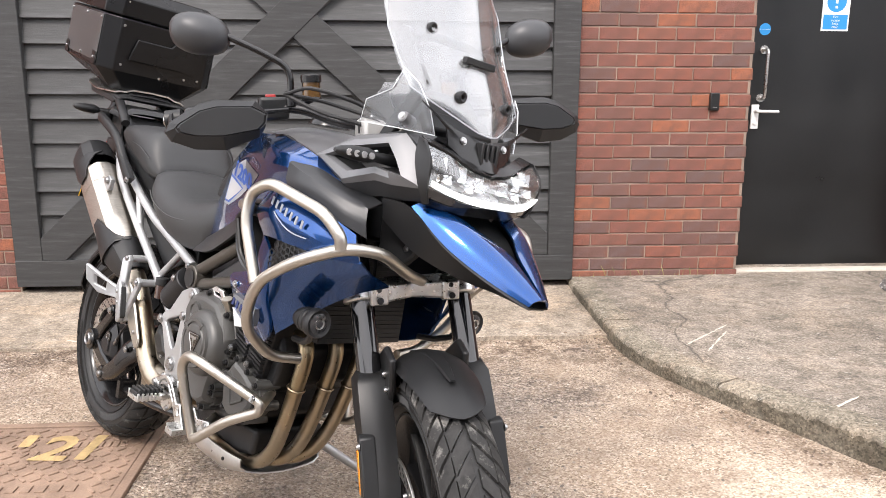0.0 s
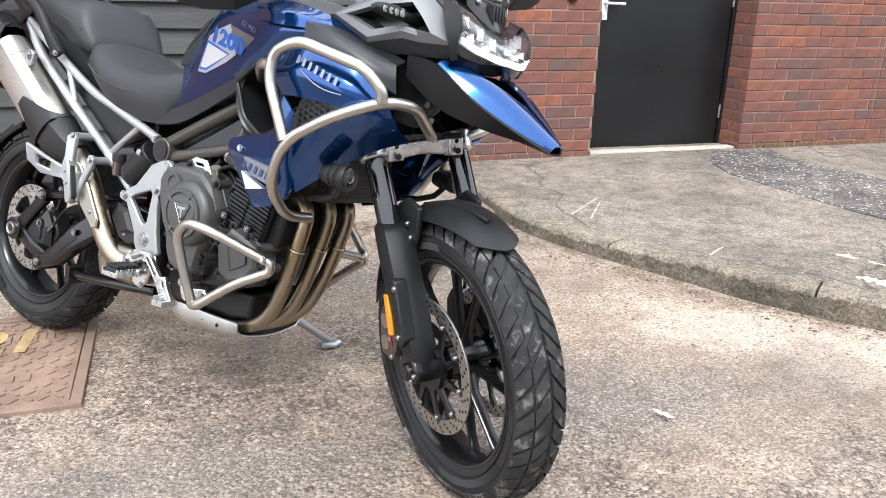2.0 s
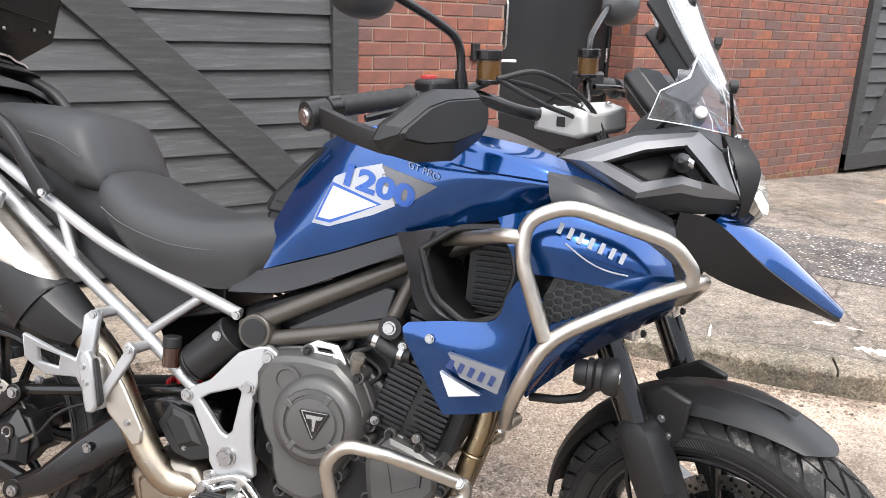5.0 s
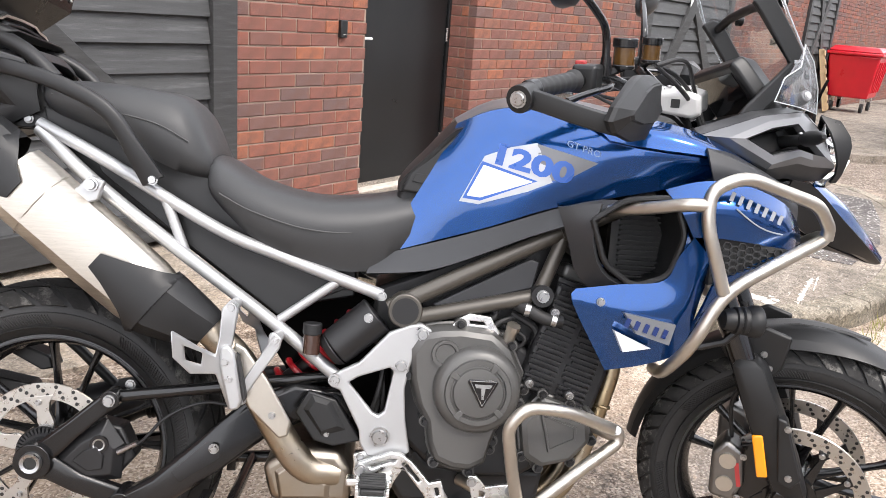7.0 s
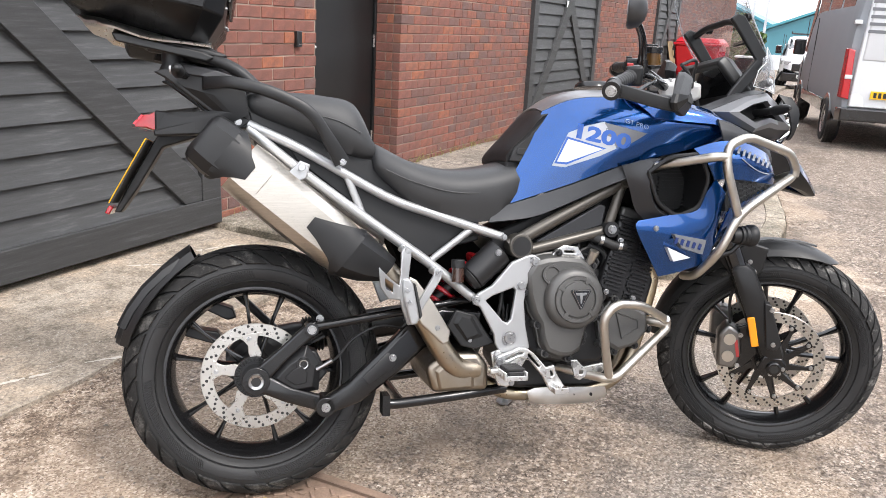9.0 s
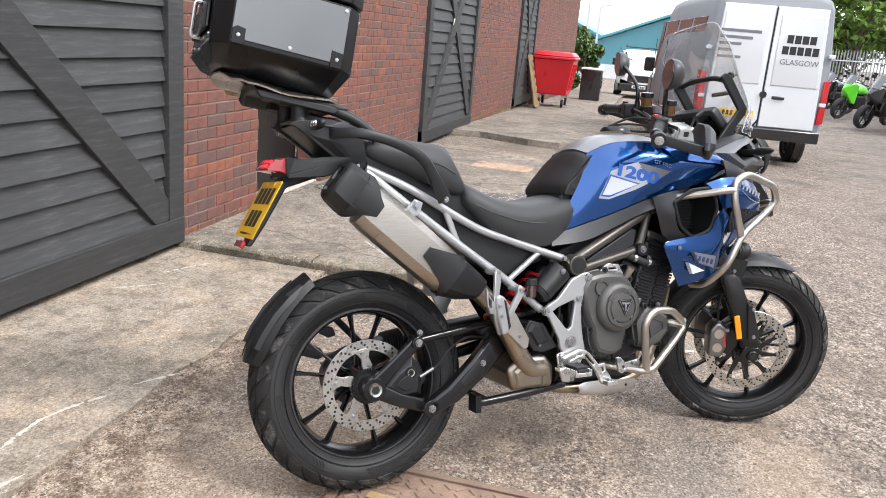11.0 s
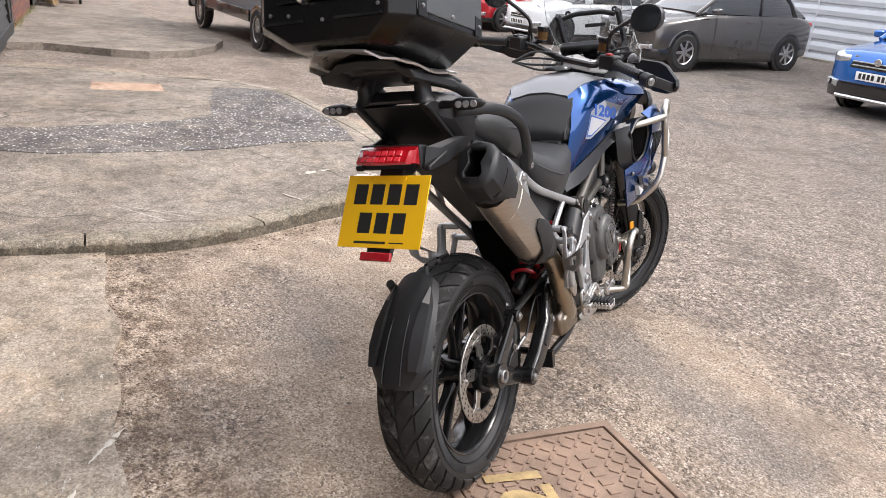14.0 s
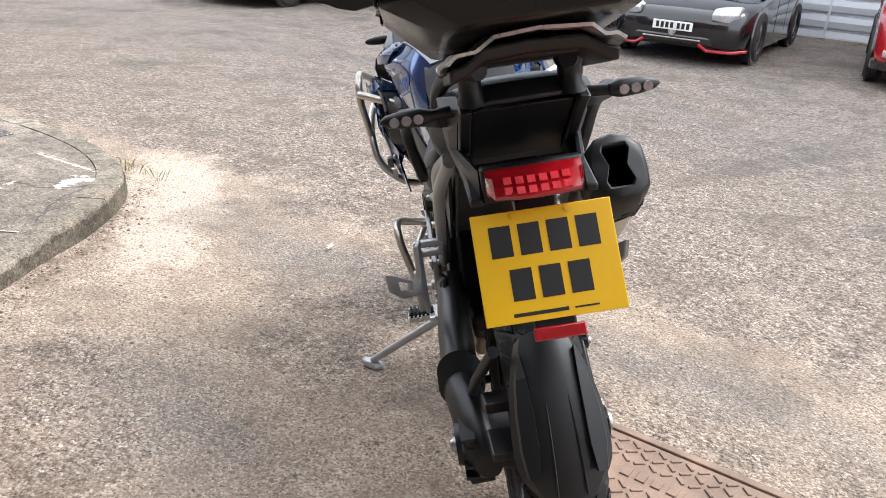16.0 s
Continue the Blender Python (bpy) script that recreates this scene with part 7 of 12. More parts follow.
bm = B()
loft(bm, [[(x, y, z) for x, z in shrink(cover_o, k)] for y, k in ((-0.130, 1.03), (-0.158, 1.03), (-0.160, 1.0), (-0.172, 0.985), (-0.186, 0.93), (-0.192, 0.86))])
bp("side_cover", bm, M["engine"], "", eng, smooth=28)
CE = (0.872, 0.0, 0.545)
bm = B()
lathe(bm, [(0.0, -0.2275), (0.030, -0.2270), (0.0475, -0.2255), (0.050, -0.2215), (0.0535, -0.2205), (0.0545, -0.2245), (0.0635, -0.2245), (0.0655, -0.2180), (0.074, -0.2160), (0.081, -0.2105), (0.0855, -0.2010), (0.088, -0.180)], CE, 56)
bp("clutch_cover", bm, M["engine"], "round grey clutch cover", eng, smooth=30)
for a in (1.05, 2.55, 4.05, 5.55):
    bm = B()
    loft(bm, [[(CE[0] + r_ * math.cos(a + q), y, CE[2] + r_ * math.sin(a + q)) for r_ in (0.0475, 0.066) for q in ((-0.11, 0.11) if r_ < 0.05 else (0.11, -0.11))] for y in (-0.2205, -0.2262)])
    bp("cover_lug", bm, M["engine"], "", eng, bevel=0.0015)
bm = B()
prism(bm, [(0.852, 0.573), (0.906, 0.573), (0.909, 0.568), (0.883, 0.519), (0.877, 0.519), (0.849, 0.568)], -0.2295, -0.225)
bp("badge", bm, M["gloss_black"], "black triangular badge", eng, bevel=0.001)
bm = B()
tube(bm, [(0.854, -0.2296, 0.570), (0.905, -0.2296, 0.570), (0.880, -0.2296, 0.522), (0.854, -0.2296, 0.570)], 0.0010, 5, False)
bp("badge_edge", bm, M["bolt"], "", eng)
bm = B()
prism(bm, [(0.863, 0.564), (0.897, 0.564), (0.894, 0.557), (0.866, 0.557)], -0.2302, -0.2294)
prism(bm, [(0.876, 0.557), (0.884, 0.557), (0.882, 0.535), (0.878, 0.535)], -0.2302, -0.2294)
bp("badge_mark", bm, M["bolt"], "", eng)
# small round boss above the clutch, with a raised rim
bm = B()
lathe(bm, [(0.0, -0.196), (0.019, -0.196), (0.021, -0.200), (0.027, -0.200), (0.029, -0.180)], (0.806, 0, 0.612), 28)
bp("cover_boss", bm, M["engine"], "", eng, smooth=30)
# flange bolts in round bosses
for x, z in shrink(cover_o, 1.0)[::2] + [(0.914, 0.437), (0.944, 0.486), (0.968, 0.545)]:
    bm = B()
    cyl(bm, (x, -0.12, z), (x, -0.174, z), 0.0135, 0.0120, seg=16)
    bb_ = bp("bolt_boss", bm, M["engine"], "", eng)
    bolts(bb_, [(x, -0.174, z)], r=0.0090, h=0.010, mat=M["engine_black"])
# ribs from the clutch down the lower casting
for x0, z0, x1, z1 in ((0.812, 0.475, 0.822, 0.400), (0.842, 0.462, 0.846, 0.392), (0.905, 0.470, 0.893, 0.410), (0.768, 0.53, 0.792, 0.50)):
    bm = B()
    tube(bm, [(x0, -0.188, z0), (x1, -0.186, z1)], 0.0045, 8)
    bp("cover_rib", bm, M["engine"], "", eng)
# generator cover, lower front: a rounded three-cornered casting
gen_o = [(1.009, 0.537), (1.066, 0.520), (1.108, 0.498), (1.116, 0.448), (1.076, 0.402), (1.012, 0.386), (0.976, 0.408), (0.964, 0.484)]
bm = B()
loft(bm, [[(x, y, z) for x, z in shrink(gen_o, k, (1.042, 0.462))] for y, k in ((-0.12, 1.04), (-0.160, 1.04), (-0.162, 0.98), (-0.178, 0.93), (-0.184, 0.80))])
bp("side_cover_front", bm, M["engine"], "", eng, smooth=28)
tri_o = [(1.005, 0.505), (1.080, 0.478), (1.080, 0.452), (1.026, 0.425)]
bm = B()
loft(bm, [[(x, y, z) for x, z in shrink(tri_o, k, (1.046, 0.466))] for y, k in ((-0.180, 1.06), (-0.189, 0.98), (-0.189, 0.86), (-0.186, 0.82))])
bp("cover_panel", bm, M["engine"], "", eng, smooth=25)
for x, z in gen_o:
    bm = B()
    cyl(bm, (x, -0.11, z), (x, -0.173, z), 0.0125, 0.0110, seg=14)
    bb_ = bp("bolt_boss", bm, M["engine"], "", eng)
    bolts(bb_, [(x, -0.173, z)], r=0.0085, h=0.008, mat=M["engine_black"])
# crankcase top, dark, between the cylinder's foot and the pipes
bm = B()
prism(bm, [(0.98, 0.60), (1.03, 0.65), (1.11, 0.66), (1.150, 0.585), (1.125, 0.50), (1.06, 0.46), (0.98, 0.49)], -0.135, 0.135)
bp("crankcase_top", bm, M["engine_black"], "", eng, bevel=0.01)
# cylinder block, ribbed, leaning forward
CB = Matrix.Translation((1.048, 0, 0.632)) @ Matrix.Rotation(radians(17), 4, "Y")
bm = B()
box(bm, -0.062, 0.080, -0.158, 0.158, -0.11, 0.13, CB)
bp("cylinder_block", bm, M["engine_black"], "ribbed black cylinder block", eng, bevel=0.010, seg=3)
for k in range(21):
    z = -0.100 + 0.0106 * k
    for x0, x1 in ((-0.058, 0.004), (0.016, 0.078)):
        bm = B()
        box(bm, x0 + (0.008 if k % 4 == 3 else 0), x1, -0.1655 - (0.002 if k % 4 == 0 else 0), -0.150, z, z + 0.0052, CB)
        bp("rib", bm, M["engine_rib"], "", eng)
bm = B()
box(bm, -0.066, 0.084, -0.164, -0.150, 0.118, 0.130, CB)
bp("head_gasket_flange", bm, M["engine_black"], "", eng, bevel=0.003)
for x, z in ((-0.050, 0.06), (0.040, -0.085), (-0.045, -0.09)):
    bm = B()
    cyl(bm, CB @ Vector((x, -0.150, z)), CB @ Vector((x, -0.177, z)), 0.011, seg=14)
    bolts(bp("bolt_boss", bm, M["engine_black"], "", eng), [CB @ Vector((x, -0.177, z))], r=0.009, h=0.006)
# cam cover top, grey, and a coolant hose with clips
bm = B()
box(bm, -0.060, 0.060, -0.150, 0.150, 0.128, 0.160, CB)
bp("cam_cover", bm, M["engine"], "", eng, bevel=0.010, seg=3)
bm = B()
tube(bm, smooth_path([(0.935, -0.135, 0.715), (0.965, -0.165, 0.705), (1.000, -0.172, 0.690), (1.035, -0.175, 0.688)], 5), 0.013, 12)
hs_ = bp("coolant_hose", bm, M["rubber"], "black coolant hose", eng)
for x, y, z in ((0.965, -0.165, 0.705), (1.018, -0.174, 0.6885)):
    bm = B()
    cyl(bm, (x - 0.005, y + 0.001, z + 0.001), (x + 0.005, y - 0.001, z - 0.001), 0.0148, seg=16)
    bp("hose_clip", bm, M["bolt"], "", hs_)
bm = B()
cyl(bm, (0.930, -0.165, 0.640), (0.935, -0.178, 0.664), 0.012, seg=18)
cyl(bm, (0.935, -0.178, 0.664), (0.937, -0.183, 0.675), 0.014, seg=8)
bp("filler_cap", bm, M["bar_steel"], "", eng)
bm = B()
holed(bm, [(0.806, 0.650), (0.826, 0.678), (0.850, 0.690), (0.892, 0.686), (0.912, 0.655), (0.906, 0.632), (0.890, 0.640), (0.882, 0.662), (0.838, 0.664), (0.822, 0.646)], [[(0.850, 0.676), (0.878, 0.675), (0.884, 0.668), (0.852, 0.669)]], -0.172, -0.160)
bp("bracket", bm, M["alu"], "bare metal bracket", eng, bevel=0.002)
random.seed(8)
for k in range(11):
    x, z = 0.80 + 0.2 * random.random(), 0.66 + 0.06 * random.random()
    bm = B()
    tube(bm, smooth_path([(x, -0.12 - 0.02 * random.random(), z), (x + random.uniform(-.06, .06), -0.14, z - 0.03), (x + random.uniform(-.1, .1), -0.13, z - 0.08)], 5), random.choice((0.004, 0.006, 0.008)), 8)
    bp("hose", bm, M["rubber"], "", eng)
for k in range(8):
    x, z = 0.68 + 0.06 * random.random(), 0.34 + 0.24 * random.random()
    bm = B()
    tube(bm, smooth_path([(x, -0.10, z + 0.08), (x + random.uniform(-.02, .02), -0.125, z), (x + random.uniform(-.03, .03), -0.11, z - 0.09)], 5), random.choice((0.004, 0.006)), 8)
    bp("cable", bm, M["rubber"], "", eng)
bm = B()
prism(bm, [(0.66, 0.72), (0.98, 0.86), (1.08, 0.80), (1.05, 0.62), (0.78, 0.62), (0.66, 0.60)], -0.105, 0.105)
bp("airbox", bm, M["engine_black"], "", eng, bevel=0.01)

# ---- trellis frame ----
for s in (-1, 1):
    y = s * 0.158
    for a, b, r_ in (((0.69, 0.688), (1.02, 0.862), 0.0175), ((0.735, 0.672), (0.99, 0.733), 0.0155), ((0.985, 0.738), (1.028, 0.855), 0.014), ((1.02, 0.86), (1.20, 0.95), 0.0175)):
        bm = B()
        tube(bm, [(a[0], y, a[1]), (b[0], y * 0.96, b[1])], r_, 16)
        bp("frame_tube", bm, M["trellis"], "bronze-grey frame tube")
    bm = B()
    cyl(bm, (0.722, y - s * 0.03, 0.688), (0.722, y + s * 0.022, 0.688), 0.034, seg=28)
    nd = bp("frame_node", bm, M["trellis"], bevel=0.003)
    bm = B()
    lathe(bm, [(0.0, 0), (0.024, 0.0), (0.026, 0.003), (0.0, 0.003)], (0, 0, 0), 28)
    bm.transform(Matrix.Translation((0.722, y + s * 0.0225, 0.688)) @ (Matrix.Identity(4) if s > 0 else Matrix.Rotation(radians(180), 4, "X")))
    bp("node_cap", bm, M["black"], parent=nd)
    bm = B()
    cyl(bm, (0.990, y - s * 0.02, 0.735), (0.990, y + s * 0.020, 0.735), 0.022, seg=24)
    bp("frame_lug", bm, M["engine_black"])
    bolts(bike, [(0.990, y + s * 0.020, 0.735)], (0, s, 0), 0.014, 0.008)
    bm = B()
    prism(bm, [(0.775, 0.70), (0.965, 0.805), (0.985, 0.80), (0.975, 0.745), (0.79, 0.69)], s * 0.135, s * 0.148)
    bp("frame_infill", bm, M["graphite"], "dark grey infill panel", bevel=0.004)
    # silver frame plate round the swingarm pivot
    yp = s * 0.168
    bm = holed(B(), [(0.585, 0.548), (0.602, 0.562), (0.64, 0.582), (0.695, 0.645), (0.735, 0.662), (0.757, 0.666), (0.776, 0.655), (0.780, 0.635), (0.768, 0.618), (0.747, 0.606), (0.738, 0.575), (0.732, 0.535), (0.738, 0.47), (0.751, 0.408), (0.72, 0.385), (0.668, 0.395), (0.652, 0.42), (0.648, 0.447), (0.606, 0.525), (0.588, 0.53)],
               [[(0.622, 0.541), (0.640, 0.553), (0.700, 0.575), (0.708, 0.568), (0.695, 0.488), (0.684, 0.478), (0.672, 0.484)]], yp, yp + s * 0.016)
    bp("frame_plate", bm, M["silver_paint"], "silver cast frame plate", bevel=0.004, seg=3)
    bolts(bike, [(0.759, yp + s * 0.016, 0.645), (0.722, yp + s * 0.016, 0.580), (0.595, yp + s * 0.016, 0.545)], (0, s, 0), 0.014, 0.008)
    bolts(bike, [(0.690, yp + s * 0.016, 0.437)], (0, s, 0), 0.022, 0.010)
    # rider footrest bracket
    bm = B()
    yq = s * 0.185
    holed(bm, [(0.640, 0.398), (0.668, 0.408), (0.742, 0.402), (0.748, 0.385), (0.728, 0.352), (0.712, 0.318), (0.690, 0.300), (0.662, 0.306), (0.650, 0.345)], [[(0.668, 0.368), (0.694, 0.372), (0.688, 0.338), (0.672, 0.338)]], yq - s * 0.012, yq - s * 0.002)
    fb_ = bp("footrest_bracket", bm, M["alu"], "bare cast footrest bracket", bevel=0.003)
    bolts(fb_, [(0.655, yq - s * 0.002, 0.394), (0.732, yq - s * 0.002, 0.384), (0.700, yq - s * 0.002, 0.312)], (0, s, 0), 0.009, 0.006)
    bm = B()
    box(bm, 0.660, 0.704, 0.200, 0.276, 0.352, 0.364)
    if s < 0:
        mirror_y(bm)
    fr_ = bp("footrest", bm, M["rubber"], "black ribbed rider footrest on a toothed alloy peg", bevel=0.003)
    bm = B()
    box(bm, 0.655, 0.709, 0.190, 0.278, 0.340, 0.353)
    for k in range(7):
        for xa in (0.650, 0.708):
            box(bm, xa, xa + 0.006, 0.198 + 0.012 * k, 0.204 + 0.012 * k, 0.340, 0.362)
    if s < 0:
        mirror_y(bm)
    bp("peg", bm, M["alu"], "toothed alloy peg", fr_, bevel=0.001)
    for k in range(6):
        bm = B()
        box(bm, 0.657, 0.707, 0.204 + 0.012 * k, 0.210 + 0.012 * k, 0.364, 0.372)
        if s < 0:
            mirror_y(bm)
        bp("rubber_rib", bm, M["rubber"], "", fr_, bevel=0.002)
    bm = B()
    box(bm, 0.63, 0.72, 0.185, 0.215, 0.345, 0.36)
    if s < 0:
        mirror_y(bm)
    bp("footrest_pivot", bm, M["alu"], bevel=0.004)
    # heel guard
    bm = B()
    prism(bm, [(0.52, 0.47), (0.545, 0.515), (0.60, 0.50), (0.655, 0.42), (0.60, 0.405), (0.56, 0.415)], s * 0.150, s * 0.164)
    hl_ = bp("heel_guard", bm, M["black"], "black heel guard", bevel=0.004)
    bm = B()
    loft(bm, [[(x, s * 0.163, z) for x, z in ((0.535, 0.478), (0.552, 0.508), (0.590, 0.498), (0.625, 0.440), (0.575, 0.425))], [(x, s * 0.172, z) for x, z in ((0.548, 0.478), (0.560, 0.496), (0.582, 0.490), (0.606, 0.450), (0.575, 0.438))]])
    bp("heel_pad", bm, M["black"], "", hl_, smooth=20)
    bolts(bike, [(0.555, s * 0.164, 0.49), (0.585, s * 0.164, 0.43)], (0, s, 0), 0.006, 0.004)
bm = B()
holed(bm, [(0.643, 0.372), (0.652, 0.390), (0.714, 0.413), (0.735, 0.411), (0.756, 0.397), (0.793, 0.356), (0.816, 0.362), (0.824, 0.337), (0.848, 0.302), (0.842, 0.288), (0.806, 0.291), (0.782, 0.333), (0.745, 0.377), (0.715, 0.386), (0.664, 0.362), (0.650, 0.362)],
      [[(0.672, 0.384), (0.712, 0.401), (0.726, 0.400), (0.722, 0.393), (0.712, 0.394), (0.678, 0.379)], [(0.742, 0.398), (0.776, 0.360), (0.771, 0.356), (0.736, 0.392)], [(0.803, 0.347), (0.811, 0.348), (0.815, 0.333), (0.808, 0.330)]], -0.206, -0.192)
bpd = bp("brake_pedal", bm, M["alu"], "bare alloy brake pedal with slots", bevel=0.0025)
bm = B()
for k in range(5):
    box(bm, 0.812 + 0.007 * k, 0.815 + 0.007 * k, -0.235, -0.192, 0.302 - 0.003 * k, 0.314 - 0.003 * k)
box(bm, 0.808, 0.848, -0.235, -0.192, 0.288, 0.303)
bp("pedal_tread", bm, M["alu"], "", bpd, bevel=0.001)
bolts(bpd, [(0.656, -0.206, 0.377)], r=0.012, h=0.006)
# skid plate
bm = B()
side_ = [(0.768, 0.125, 0.270), (0.80, 0.138, 0.283), (0.95, 0.140, 0.279), (1.012, 0.122, 0.272)]
edge_ = [(0.776, 0.120, 0.240), (0.81, 0.134, 0.234), (0.95, 0.132, 0.230), (1.020, 0.112, 0.240)]
rails = [[(x, -y, z) for x, y, z in side_], [(x, -y, z) for x, y, z in edge_], [(0.79, 0, 0.222), (0.84, 0, 0.214), (0.95, 0, 0.210), (1.02, 0, 0.224)], edge_, side_]
skin(bm, rails, 12, 3, 0.004)
bp("skid_plate", bm, M["skid"], "bare aluminium skid plate", smooth=50)
bolts(bike, [(0.905, -0.140, 0.258), (0.958, -0.139, 0.257)], r=0.006, h=0.004, mat=M["engine_black"])
# centre stand folded under, and the side stand down
for s in (-1, 1):
    bm = B()
    tube(bm, smooth_path([(0.70, s * 0.13, 0.285), (0.55, s * 0.15, 0.275), (0.40, s * 0.15, 0.262), (0.365, s * 0.15, 0.262)], 5), 0.014, 12)
    box(bm, 0.345, 0.365, s * 0.15 - 0.025, s * 0.15 + 0.025, 0.235, 0.29)
    bp("centre_stand_leg", bm, M["satin_black"], "black folded centre stand leg")
bm = B()
tube(bm, [(0.40, -0.15, 0.262), (0.40, 0.15, 0.262)], 0.012, 12)
bp("centre_stand_bar", bm, M["satin_black"])
bm = B()
ft = (BIKE.inverted() @ Vector((-0.225, 2.445, 0.016)))
tube(bm, [(0.80, 0.12, 0.30), Vector((0.80, 0.12, 0.30)).lerp(ft, 0.5), ft], 0.013, 12, radii=[0.015, 0.014, 0.012])
bp("side_stand", bm, M["silver_paint"], "silver side stand, down")
bm = B()
loft(bm, [[BIKE.inverted() @ Vector((-0.225 + a * k, 2.445 + b * k, z)) for a, b in ((0.045, 0.0), (0.02, 0.024), (-0.03, 0.022), (-0.045, 0.0), (-0.03, -0.022), (0.02, -0.024))] for z, k in ((0.0, 1.0), (0.008, 1.0), (0.016, 0.75))])
bp("stand_foot", bm, M["silver_paint"])

# ---- tank ----
from mathutils.bvhtree import BVHTree


def sided(f):
    for s in (-1, 1):
        f(s)


# rails give y to the right as negative; s = 1 is the right side
TANK = {}


def tank_side(s):
    bm = B()
    top = [(0.80, -0.105, 1.062), (0.86, -0.135, 1.090), (0.93, -0.152, 1.102), (1.03, -0.170, 1.098), (1.14, -0.195, 1.085), (1.25, -0.215, 1.066), (1.33, -0.205, 1.040), (1.385, -0.18, 1.015)]
    crease = [(0.765, -0.128, 0.985), (0.84, -0.162, 1.02), (0.93, -0.185, 1.048), (1.03, -0.212, 1.050), (1.14, -0.238, 1.042), (1.25, -0.248, 1.030), (1.33, -0.232, 1.020), (1.39, -0.195, 1.008)]
    low = [(0.72, -0.128, 0.90), (0.81, -0.160, 0.935), (0.92, -0.185, 0.962), (1.03, -0.212, 0.978), (1.14, -0.232, 0.995), (1.25, -0.238, 1.004), (1.33, -0.222, 1.008), (1.39, -0.19, 1.003)]
    bot = [(0.664, -0.120, 0.790), (0.77, -0.144, 0.827), (0.88, -0.169, 0.866), (0.985, -0.191, 0.908), (1.10, -0.208, 0.938), (1.22, -0.218, 0.968), (1.32, -0.205, 0.995), (1.385, -0.175, 0.998)]
    skin(bm, [[(x, s * y, z) for x, y, z in r_] for r_ in (top, crease, low, bot)], 26, 4, 0.005)
    o = bp("tank_side", bm, M["blue"], "glossy metallic blue tank side", smooth=50)
    TANK[s] = [o]


sided(tank_side)
# raised blue shoulder in front of the knee, with an air slot
def tank_shoulder(s):
    bm = B()
    a = [(1.02, -0.17, 1.105), (1.12, -0.20, 1.098), (1.24, -0.222, 1.078), (1.36, -0.20, 1.035)]
    b = [(1.04, -0.205, 1.085), (1.13, -0.24, 1.072), (1.25, -0.258, 1.052), (1.375, -0.215, 1.022)]
    c = [(1.08, -0.232, 1.045), (1.16, -0.258, 1.035), (1.27, -0.262, 1.028), (1.38, -0.212, 1.01)]
    skin(bm, [[(x, s * y, z) for x, y, z in r_] for r_ in (a, b, c)], 16, 4, 0.006)
    o = bp("tank_shoulder", bm, M["blue"], "blue shoulder panel", smooth=40)
    TANK[s].append(o)
    # dark grey cheek between the shoulder and the nose
    bm = B()
    t_ = [(1.255, -0.215, 1.066), (1.30, -0.205, 1.058), (1.35, -0.195, 1.040), (1.41, -0.185, 1.012), (1.46, -0.165, 0.990)]
    a = [(1.255, -0.268, 1.042), (1.30, -0.272, 1.030), (1.35, -0.262, 1.014), (1.41, -0.238, 0.996), (1.465, -0.205, 0.975)]
    b = [(1.262, -0.276, 1.008), (1.32, -0.276, 1.000), (1.375, -0.264, 0.990), (1.43, -0.242, 0.965), (1.472, -0.21, 0.945)]
    c = [(1.275, -0.270, 0.975), (1.33, -0.270, 0.968), (1.39, -0.258, 0.955), (1.44, -0.238, 0.935), (1.475, -0.205, 0.915)]
    skin(bm, [[(x, s * y, z) for x, y, z in r_] for r_ in (t_, a, b, c)], 16, 4, 0.006, False)
    bp("cheek_panel", bm, M["graphite"], "dark grey matt cheek panel", smooth=40)
    bm = B()
    prism(bm, [(1.06, 1.10), (1.10, 1.104), (1.16, 1.088), (1.10, 1.09)], s * -0.196, s * -0.18)
    bp("air_slot", bm, M["gloss_black"])


sided(tank_shoulder)
bm = B()
rails = []
for y in (-0.17, -0.11, -0.05, 0.05, 0.11, 0.17):
    e = abs(y) / 0.17
    rails.append([(0.80, y * 0.62, 1.085 - 0.022 * e), (0.87, y * 0.8, 1.130 - 0.035 * e), (0.96, y * 0.92, 1.150 - 0.045 * e), (1.06, y, 1.148 - 0.045 * e), (1.16, y * 1.1, 1.125 - 0.035 * e), (1.26, y * 1.15, 1.085 - 0.02 * e)])
skin(bm, rails, 18, 4, 0.005)
bp("tank_top", bm, M["tank_silver"], "silver-grey tank top panel", smooth=60)
bm = B()
lathe(bm, [(0.0, 0.012), (0.045, 0.012), (0.052, 0.006), (0.055, -0.004)], (0, 0, 0), 32)
bm.transform(Matrix.Translation((1.0, 0, 1.152)) @ Matrix.Rotation(radians(90), 4, "X"))
bp("fuel_cap", bm, M["satin_black"], "black fuel cap")
